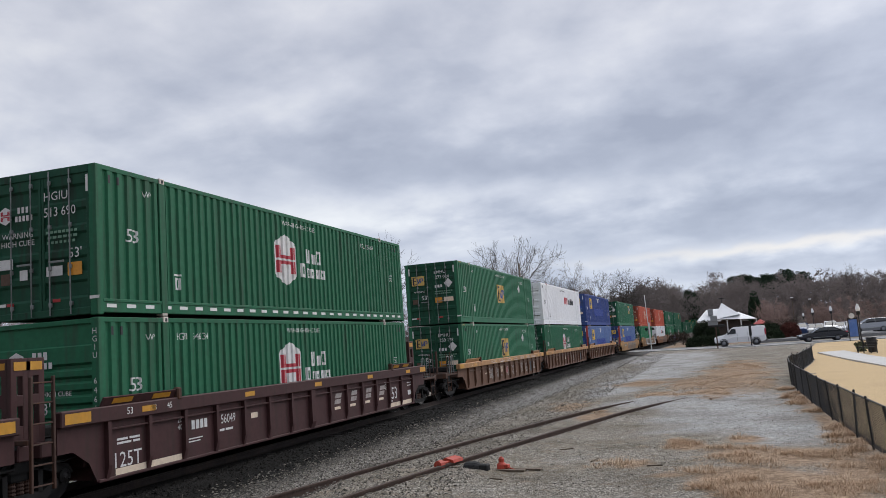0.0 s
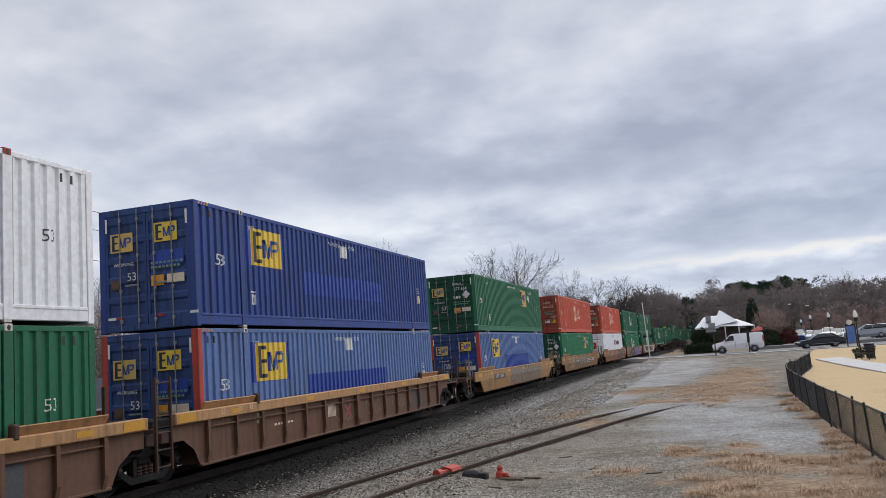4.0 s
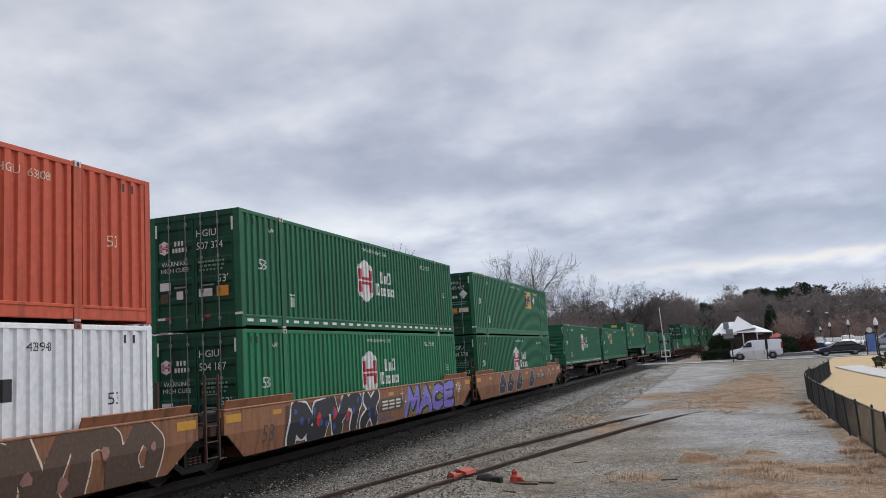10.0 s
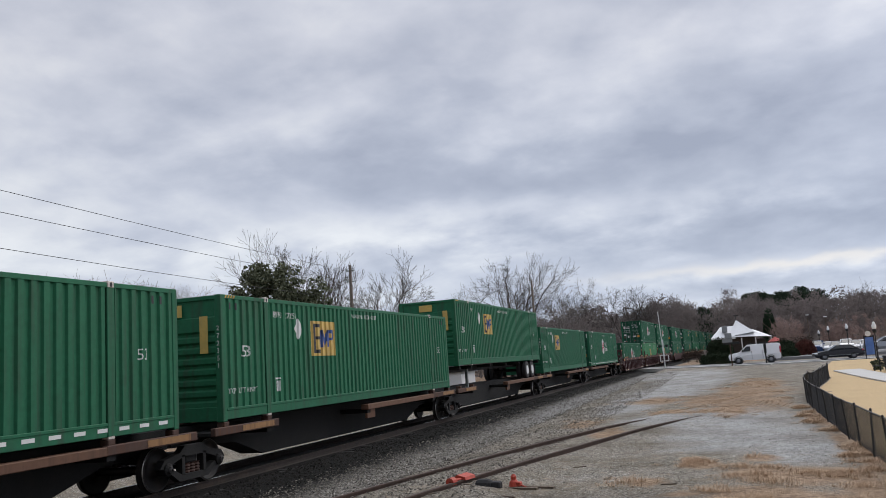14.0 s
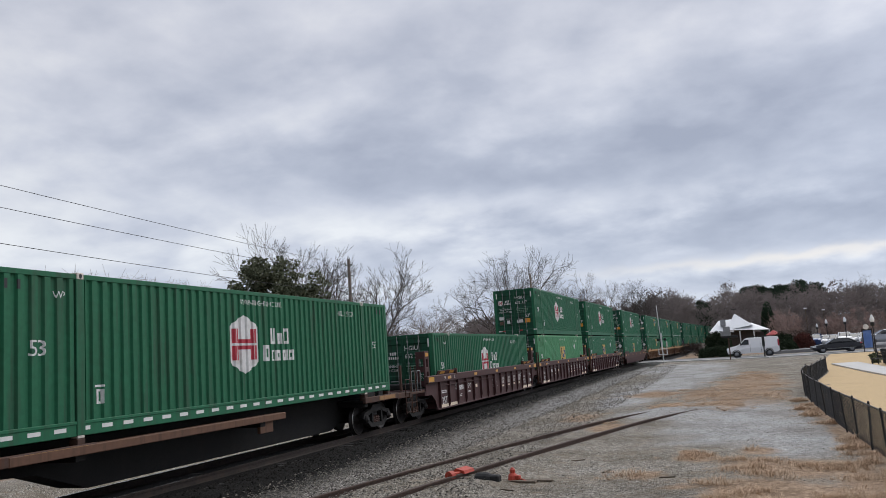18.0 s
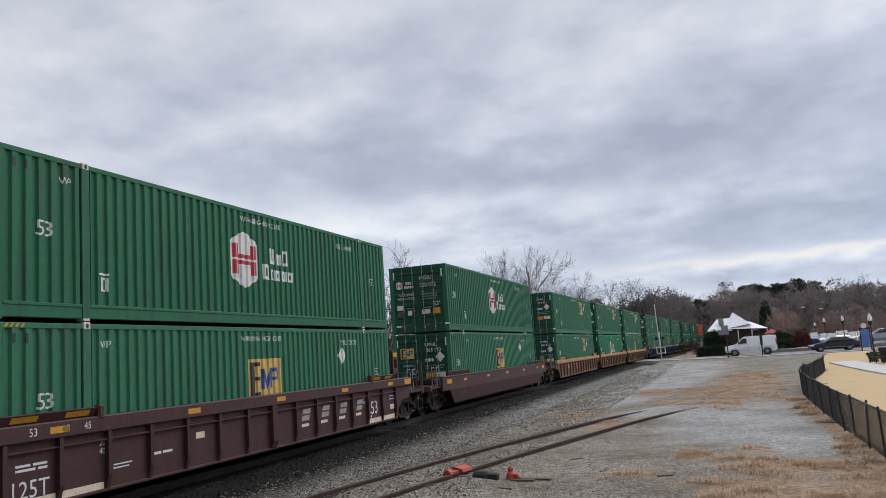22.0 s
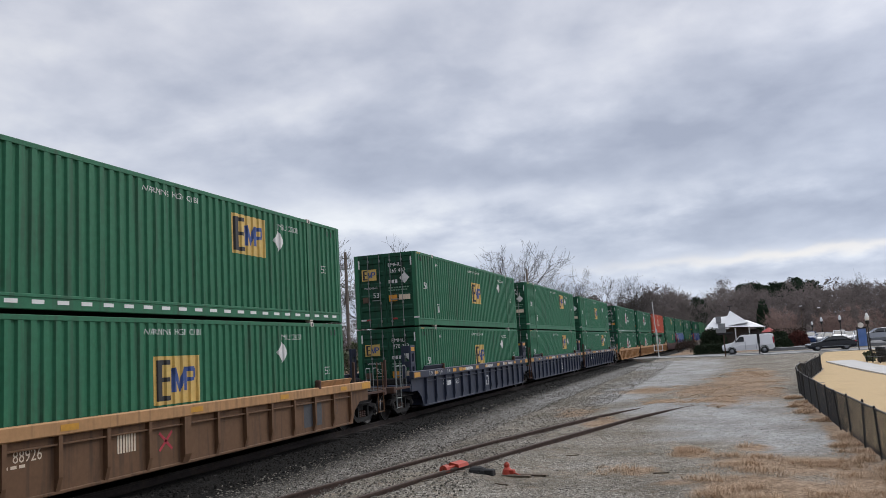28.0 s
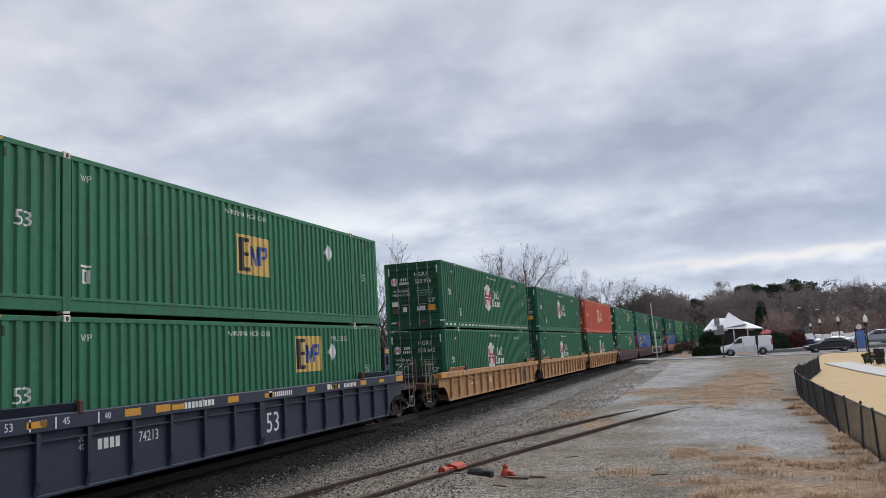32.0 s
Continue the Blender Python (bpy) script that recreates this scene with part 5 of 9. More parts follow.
def car_end(car, colour, edge, s, own, bulkhead, rungs=True):
    """What lies beyond the well at one end. edge: the container end's place; s: -1 front, 1 rear."""
    def Y(d):
        return edge + s * d
    sh = Shape().box(-0.32, 0.32, Y(0.2), Y(3.0 if own else 1.6), 0.74, 1.08, 0.02)
    sh.box(-1.30, 1.30, Y(0.25), Y(0.42), 0.55, 1.12, 0.02).box(-1.38, 1.38, Y(1.25), Y(1.5), 0.86, 1.12, 0.02)
    part("centre_sill", sh, M["rustbrown"] if colour in ("tan", "dun", "buff", "umber", "yellow_tan", "brown") else M[colour], car)
    part("end_platform", Shape().box(-1.36, 1.36, Y(0.42), Y(1.42), 1.06, 1.12, 0.01), M["truck_black"], car)
    # dark boxes added to close the see-through gap, with piping along them
    gear = Shape().box(-1.18, 1.05, Y(0.5), Y(2.5 if own else 1.3), 0.70, 1.05, 0.03).box(-0.9, 0.9, Y(0.5), Y(1.2), 1.12, 1.34, 0.04)
    gear.line([(1.15, Y(0.3), 0.80), (1.22, Y(0.8), 0.74), (1.22, Y(2.0 if own else 1.3), 0.74), (1.1, Y(2.4 if own else 1.45), 0.80)], 0.025, 5)
    gear.line([(0.95, Y(0.3), 1.20), (1.0, Y(0.7), 1.16), (1.05, Y(1.4), 1.17)], 0.02, 5)
    part("brake_gear", gear, M["truck_black"], car, "added dark filler boxes and piping at the car end")
    if bulkhead:
        b = 0.45 if own else 1.25
        col = Shape()
        for x0, x1 in ((0.70, 0.82), (1.04, 1.16)):
            col.box(x0, x1, Y(b), Y(b + 0.05), 1.10, 2.52, 0.008)
        for z0, z1 in ((1.10, 1.40), (1.72, 1.94), (2.24, 2.52)):
            col.box(0.81, 1.05, Y(b + 0.003), Y(b + 0.047), z0, z1, 0.006)
        part("bulkhead_face", col, M[colour], car, "steel end frame with cut-outs")
        part("reflector", Shape().box(0.74, 1.12, Y(b - 0.006), Y(b - 0.001), 2.34, 2.45), M["yellow_reflector"], car)
        for sx in (-1, 1):
            bk = Shape()
            for a in (0.0, 0.34):
                bk.box(sx * 1.24, sx * 1.16, Y(b + a), Y(b + a + 0.13), 1.10, 2.52, 0.01)
            for z0, z1 in ((1.10, 1.42), (1.74, 1.92), (2.22, 2.52)):
                bk.box(sx * 1.238, sx * 1.162, Y(b + 0.05), Y(b + 0.42), z0, z1, 0.01)
            part("bulkhead_side", bk, M[colour], car, "steel side frame with cut-outs")
        part("reflector", Shape().box(1.242, 1.248, Y(b + 0.06), Y(b + 0.40), 2.32, 2.46), M["yellow_reflector"], car)
    if own:
        sh = Shape().box(-1.38, 1.38, Y(2.85), Y(3.05), 0.90, 1.12, 0.02).box(-1.38, -1.30, Y(1.5), Y(2.9), 1.0, 1.08, 0.01).box(1.30, 1.38, Y(1.5), Y(2.9), 1.0, 1.08, 0.01)
        part("end_sill", sh, M["rustbrown"], car)
        for d in (1.62, 2.2):
            for x in (1.28,):
                part("grab_iron", Shape().line([(x, Y(d), 1.08), (x, Y(d), 1.78), (x, Y(d + 0.03), 1.82), (x, Y(d + 0.30), 1.82), (x, Y(d + 0.33), 1.78), (x, Y(d + 0.33), 1.08)], 0.014, 5), M["rod"] if x > 1 else M["rustbrown"], car)
        part("walkway", Shape().box(-1.30, 1.30, Y(2.15), Y(2.85), 1.06, 1.10), M["truck_black"], car, "dark steel grating walkway")
        part("coupler", Shape().box(-0.09, 0.09, Y(2.9), Y(3.35), 0.80, 0.98, 0.02).box(-0.16, 0.16, Y(3.25), Y(3.62), 0.72, 1.04, 0.05), M["truck_black"], car, "knuckle coupler")
        part("air_hose", Shape().line([(0.4, Y(2.95), 0.85), (0.42, Y(3.2), 0.55), (0.35, Y(3.45), 0.42), (0.25, Y(3.6), 0.46)], 0.022, 6), M["rubber"], car)
        for sx in (-1, 1):
            ld = Shape()
            for d in (2.35, 2.8):
                ld.tube((sx * 1.36, Y(d), 0.36), (sx * 1.36, Y(d), 2.0 if sx == 1 else 1.2), 0.02, 6)
            for z in (0.40, 0.72, 1.04):
                ld.tube((sx * 1.36, Y(2.35), z), (sx * 1.36, Y(2.8), z), 0.014, 5)
            part("ladder", ld, M["rod"] if colour == "slate" else M[colour] if colour in ("yellow_tan", "dun", "buff") else M["rustbrown"], car, "side ladder with rungs and grab iron")
        for x in (-1.1, 0.62):
            part("end_stanchion", Shape().box(x, x + 0.08, Y(2.0), Y(2.1), 1.08, 2.05, 0.01), M["rustbrown"], car)
        if s == 1 or rungs is None:
            w = Shape()
            c = Vector((-0.35, Y(2.35), 1.86))
            ring = [c + Vector((0.0, 0.27 * math.cos(a), 0.27 * math.sin(a))) for a in np.linspace(0, 2 * math.pi, 15)]
            w.line(ring, 0.018, 5)
            for a in np.linspace(0, 2 * math.pi, 7)[:-1]:
                w.tube(c, c + Vector((0, 0.27 * math.cos(a), 0.27 * math.sin(a))), 0.012, 4)
            part("brake_wheel", w, M["rustbrown"], car, "spoked hand-brake wheel")
            part("brake_housing", Shape().box(-0.56, -0.38, Y(2.2), Y(2.5), 1.55, 2.02, 0.03).box(-0.5, -0.42, Y(2.3), Y(2.4), 1.1, 1.6, 0.01), M["rustbrown"], car)
    if not own and s == 1:
        ld = Shape()
        for d in (1.36, 1.84):
            ld.box(1.50, 1.56, Y(d - 0.025), Y(d + 0.025), 0.36, 2.2, 0.008)
        for z in (0.45, 0.78, 1.11, 1.44, 1.77, 2.10):
            ld.tube((1.53, Y(1.36), z), (1.53, Y(1.84), z), 0.016, 5)
        ld.box(0.3, 1.52, Y(1.30), Y(1.38), 1.12, 1.2, 0.01).box(0.30, 0.38, Y(1.30), Y(1.38), 1.12, 2.1, 0.01)
        part("ladder", ld, M["rustbrown"], car, "upright ladder at the joint between two wells")
    part("cylinder_tank", Shape().lathe([(0.0, -0.35), (0.15, -0.33), (0.17, -0.26), (0.17, 0.26), (0.15, 0.33), (0.0, 0.35)], "x", (-0.7, Y(1.95), 1.28), 12), M["truck_black"], car, "air reservoir")
    return


def car_marks(car, polys, material, at_x, name="marking", label="", fold=None):
    """A flat marking on the car's right side."""
    def surf(u, v):
        return (at_x(v) + 0.004, u, v)
    return part(name, decal(polys, surf, (), (fold,) if fold else ()), M[material], car, label)


def well_car(style, number="", front=True, rear=True, tag=""):
    """style: (kind, body colour, sill colour). Local y runs from the container's front end to the rear."""
    kind, body, sill = style
    words_of = {"maroon": "maroon", "tan": "weathered tan", "dun": "dull tan", "buff": "buff yellow-tan", "umber": "umber brown", "brown": "brown", "yellow_tan": "yellow-tan", "slate": "dark navy"}
    t = thing("well_car", f"{words_of[body]} {'ribbed' if kind == 'rib' else 'smooth-sided'} intermodal well car{tag}", "rail car", group="cars of the train")
    bulk = body in ("maroon", "slate") and kind == "rib"
    if kind == "rib":
        top, low = (1.58, 1.30) if bulk else (1.44, 1.20)
        fa, fb = -1.42 if front else -1.16, 17.57 if rear else 17.31
        wall = [(fa, low), (fa, 0.86), (-0.8, 0.86), (-0.42, 0.62), (-0.22, 0.27), (16.37, 0.27), (16.57, 0.62), (16.95, 0.86), (fb, 0.86), (fb, low)]
        for s in (1, -1):
            part("side_plate", cached(("plate", body, low, front, rear), lambda: Shape().prism(wall, "x", 1.375, 1.40).mesh("side_plate", M[body])), None, t, at=Matrix.Diagonal((s, 1, 1, 1)))
            part("top_chord", cached(("chord", sill, low, top, front, rear), lambda: Shape().box(1.34, 1.51, fa - 0.02, fb + 0.02, low, top, 0.02).mesh("top_chord", M[sill])), None, t, at=Matrix.Diagonal((s, 1, 1, 1)))
            part("bottom_chord", cached(("bchord", body), lambda: Shape().box(1.30, 1.43, -0.2, 16.35, 0.24, 0.30, 0.012).mesh("bottom_chord", M[body])), None, t, at=Matrix.Diagonal((s, 1, 1, 1)))
        rib = cached(("rib", body, low), lambda: Shape().prism([(1.40, 0.29), (1.43, 0.29), (1.495, 0.52), (1.495, low), (1.40, low)], "y", -0.045, 0.045).mesh("rib", M[body]))
        wide = cached(("widerib", body, low), lambda: Shape().prism([(1.40, 0.29), (1.45, 0.29), (1.515, 0.45), (1.515, low), (1.40, low)], "y", -0.11, 0.11).mesh("rib", M[body]))
        for i in range(15):
            part("rib", wide if i in (7,) else rib, None, t, at=(0, 0.02 + i * 1.152, 0))
        lip = cached(("lip", body, low), lambda: Shape().box(1.40, 1.47, 0.1, 16.1, low - 0.16, low - 0.13, 0.004).mesh("stiffener", M[body]))
        part("stiffener", lip, None, t)
        if body == "maroon":
            strip_me = cached(("gstrip", top), lambda: Shape().prism([(1.424, top + 0.03), (1.430, top + 0.03), (1.486, top + 0.125), (1.480, top + 0.125)], "y", 0, 0.55).mesh("reflector", M["yellow_reflector"]))
            for y in (0.15, 1.3, 14.35, 15.3):
                part("reflector", strip_me, None, t, at=(0, y, 0))
        for y0 in (-0.1, 14.05):
            part("guide_flange", cached(("guide", sill, top, y0), lambda: Shape().prism([(1.36, top), (1.405, top), (1.49, top + 0.15), (1.45, top + 0.165)], "y", y0, y0 + 2.2).mesh("guide_flange", M[sill])), None, t, "raised loading guide")
            part("guide_end", Shape().box(1.38, 1.53, y0 + (2.12 if y0 < 5 else -0.02), y0 + (2.26 if y0 < 5 else 0.12), top - 0.06, top + 0.20, 0.03), M["rustbrown"], t)

        def face(v):
            return 1.40 if v < low else 1.512
        fold = None
    else:
        top = 1.42 if body != "yellow_tan" else 1.30
        for s in (1, -1):
            def make():
                sh = Shape()
                ya, yb = -1.9 if front else -1.15, 18.05 if rear else 17.30
                up = [(ya, 0.86), (ya, top - 0.02), (yb, top - 0.02), (yb, 0.86)]
                sh.prism(up, "x", 1.42, 1.50)
                lowp = [(-1.05, 0.86), (-0.25, 0.30), (16.4, 0.30), (17.2, 0.86)]
                xs = lambda z: 1.50 - (0.86 - z) / 0.56 * 0.10
                k = len(sh.v)
                sh.v += [(xs(z), y, z) for y, z in lowp] + [(xs(z) - 0.05, y, z) for y, z in lowp]
                sh.f += [(k, k + 1, k + 2, k + 3), (k + 7, k + 6, k + 5, k + 4)] + [(k + i, k + 4 + i, k + 4 + (i + 1) % 4, k + (i + 1) % 4) for i in range(4)]
                sh.box(1.36, 1.515, ya, yb, top - 0.05, top, 0.015)
                return sh.mesh("side_sill", M[body])
            part("side_sill", cached(("smooth", body, top, front, rear), make), None, t, at=Matrix.Diagonal((s, 1, 1, 1)))
        for y0 in (-1.0, 14.1):
            part("guide_flange", cached(("guide2", body, top, y0), lambda: Shape().prism([(1.36, top), (1.405, top), (1.47, top + 0.17), (1.43, top + 0.185)], "y", y0, y0 + 3.05).mesh("guide_flange", M[body])), None, t, "raised loading guide")

        def face(v):
            return 1.502 if v >= 0.86 else 1.502 - (0.86 - v) / 0.56 * 0.10
        fold = 0.86
    beam = cached("beam", lambda: Shape().box(-1.36, 1.36, -0.16, 0.16, 0.25, 0.335, 0.01).mesh("floor_beam", M["truck_black"]))
    for y in (0.3, 2.0, 8.07, 14.2, 15.85):
        part("floor_beam", beam, None, t, at=(0, y, 0))
    for y in (-0.24, 16.34):
        part("end_wall", Shape().box(-1.36, 1.36, y, y + 0.06, 0.3, 1.12), M[body], t)
    car_end(t, body, 0.0, -1, front, bulk, True)
    car_end(t, body, CL, 1, rear, bulk, False)
    sets = []
    if front:
        sets += truck_parts(t, -1.70)
    sets += truck_parts(t, CL + 1.63 if not rear else CL + 1.70)
    # markings on the right side
    mid = (top + (low if kind == "rib" else 0.98)) / 2
    for y in (0.9, 4.6, 8.2, 11.9, 15.4):
        car_marks(t, [rect(y, y + 0.42, mid - 0.055, mid + 0.055)], "yellow_reflector", face, "reflector")
    for y in (-1.36 if front else -1.1, 16.9 if rear else 16.6):
        car_marks(t, [rect(y, y + 0.62, mid - 0.09, mid + 0.09)], "yellow_reflector", face, "reflector")
    return t, sets, face, fold


def spine_car(front, rear):
    b0, b1 = (0.4, 9.0) if rear else (7.8, 14.0)
    t = thing("spine_car", "rusty brown intermodal spine car unit with tan platform edges", "rail car", group="cars of the train")
    sp = Shape().prism([(-0.6, 0.78), (-0.6, 1.20), (17.0, 1.20), (17.0, 0.78), (15.0, 0.66), (13.5, 0.23), (3.2, 0.23), (1.9, 0.66)], "x", -0.34, 0.34)
    part("centre_spine", sp, M["truck_black"], t, "dark steel centre spine")
    for y0, y1 in ((-0.4, 2.35), (14.0, 16.7)):
        part("platform", Shape().box(-1.25, 1.25, y0, y1, 0.98, 1.06, 0.01), M["truck_black"], t)
        for x in (-1.34, 1.22):
            part("platform_edge", Shape().box(x, x + 0.12, y0, y1, 0.97, 1.15, 0.015), M["rustbrown"], t)
        part("edge_panel", Shape().box(1.342, 1.350, y0 + 1.1, y1 - 0.25, 1.0, 1.13), M["tan"], t, "faded tan edge panel")
    part("side_walkway", Shape().box(1.10, 1.352, b0, b1, 0.97, 1.13, 0.012).box(1.18, 1.27, 7.9, 8.5, 0.70, 1.0, 0.01), M["umber"], t, "narrow rusty side walkway")
    for y in (1.99, 8.0, 14.165):
        part("cross_arm", Shape().box(-1.28, 1.28, y - 0.12, y + 0.12, 0.86, 1.0, 0.01), M["truck_black"], t)
    for y in (0.12, 1.99, 14.165, 16.03):
        for x in (-1.2, 1.2):
            part("pedestal", Shape().box(x - 0.1, x + 0.1, y - 0.1, y + 0.1, 1.05, 1.252, 0.015), M["rustbrown"], t)
    sets = []
    if front:
        sets += truck_parts(t, 0.75)
        ld = Shape()
        for d in (-0.55, -0.05):
            ld.tube((1.34, d, 0.36), (1.34, d, 1.2), 0.018, 6)
        for z in (0.42, 0.75, 1.08, 1.2):
            ld.tube((1.34, -0.55, z), (1.34, -0.05, z), 0.014, 5)
        part("ladder", ld, M["rustbrown"], t)
        part("coupler", Shape().box(-0.1, 0.1, -2.1, -0.5, 0.80, 0.98, 0.02).box(-0.16, 0.16, -2.4, -2.05, 0.72, 1.04, 0.05), M["truck_black"], t)
        st = Shape()
        for x in (-0.55, 0.9):
            st.box(x - 0.05, x + 0.05, -0.95, -0.85, 1.0, 1.95, 0.01)
            st.line([(x + 0.06, -0.9, 1.9), (x + 0.16, -0.9, 1.9), (x + 0.16, -0.9, 1.2)], 0.012, 5)
        st.box(-1.3, 1.3, -1.05, -0.75, 0.92, 1.04, 0.01)
        part("end_stanchion", st, M["rustbrown"], t)
    sets += truck_parts(t, 16.9 if not rear else 15.4)
    if rear:
        w = Shape()
        c = Vector((0.5, 17.3, 1.75))
        ring = [c + Vector((0.0, 0.28 * math.cos(a), 0.28 * math.sin(a))) for a in np.linspace(0, 2 * math.pi, 15)]
        w.line(ring, 0.02, 5)
        for a in np.linspace(0, 2 * math.pi, 7)[:-1]:
            w.tube(c, c + Vector((0, 0.28 * math.cos(a), 0.28 * math.sin(a))), 0.012, 4)
        part("brake_wheel", w, M["rustbrown"], t, "spoked hand-brake wheel")
        part("brake_stand", Shape().box(0.3, 0.46, 17.1, 17.5, 1.0, 1.85, 0.03), M["truck_black"], t)
        part("end_platform", Shape().box(-1.3, 1.3, 16.7, 17.9, 0.96, 1.06, 0.01).box(1.24, 1.34, 16.7, 17.9, 0.94, 1.12, 0.01), M["rustbrown"], t)
        ld = Shape()
        for d in (17.4, 17.85):
            ld.tube((1.36, d, 0.36), (1.36, d, 1.55), 0.018, 6)
        for z in (0.42, 0.75, 1.08, 1.55):
            ld.tube((1.36, 17.4, z), (1.36, 17.85, z), 0.014, 5)
        part("ladder", ld, M["rustbrown"], t)
        part("coupler", Shape().box(-0.1, 0.1, 17.6, 18.6, 0.80, 0.98, 0.02).box(-0.16, 0.16, 18.5, 18.8, 0.72, 1.04, 0.05), M["truck_black"], t)
    return t, sets


def chassis():
    """Road chassis under the container that rides as a trailer."""
    t = thing("container_chassis", "black road trailer chassis with dual tyres on a spine car", "trailer", group="loads of the train")
    f = Shape()
    for x in (-0.5, 0.5):
        f.box(x - 0.06, x + 0.06, 0.2, 15.9, 0.72, 0.98, 0.01)
    for y in (0.3, 1.99, 5.2, 8.1, 11, 14.165, 15.8):
        f.box(-1.25, 1.25, y - 0.08, y + 0.08, 0.84, 0.98, 0.01)
    part("frame", f, M["truck_black"], t)
    lg = Shape()
    for x in (-0.75, 0.75):
        lg.box(x - 0.06, x + 0.06, 2.7, 2.82, 0.02, 0.85, 0.01).box(x - 0.14, x + 0.14, 2.62, 2.9, 0.0, 0.03)
    part("landing_gear", lg, M["rod"], t)
    part("hitch_stand", Shape().prism([(0.5, 0.0), (1.4, 0.0), (1.0, 0.7), (0.8, 0.7)], "x", -0.3, 0.3), M["truck_black"], t)
    wheel = Shape().lathe([(0.0, -0.13), (0.2, -0.13), (0.24, -0.11), (0.34, -0.13), (0.46, -0.12), (0.5, -0.08), (0.5, 0.08), (0.46, 0.12), (0.34, 0.13), (0.24, 0.11), (0.0, 0.11)], "x", n=22).mesh("tyre", M["rubber"])
    hub = Shape().lathe([(0.0, 0.12), (0.23, 0.14), (0.25, 0.12), (0.25, -0.1)], "x", n=16).mesh("rim", M["mark_white"])
    for y in (12.9, 14.15):
        part("axle", Shape().tube((-1.1, y, 0.5), (1.1, y, 0.5), 0.07, 8), M["truck_black"], t)
        for x in (-1.12, -0.8, 0.8, 1.12):
            w = part("tyre", wheel, None, t, at=(x, y, 0.5))
            if x == 1.12:
                part("rim", hub, None, w, "white dish rim")
    part("mud_flap", Shape().box(0.55, 1.25, 14.85, 14.87, 0.15, 0.8).box(-1.25, -0.55, 14.85, 14.87, 0.15, 0.8), M["rubber"], t)
    return t


# ---- the train: u is the place of each unit's container front at the clip's start ----
RIB_Y, RIB_M, RIB_T, RIB_BT, RIB_S = ("rib", "buff", "buff"), ("rib", "maroon", "maroon"), ("rib", "dun", "buff"), ("rib", "umber", "buff"), ("rib", "slate", "slate")
SM_Y, SM_T, SM_B, SM_M = ("smooth", "yellow_tan", ""), ("smooth", "tan", ""), ("smooth", "brown", ""), ("smooth", "maroon", "")
G, PG, MG, RD, WH, BL, NV = "green", "pale_green", "mid_green", "red", "white", "blue", "navy"
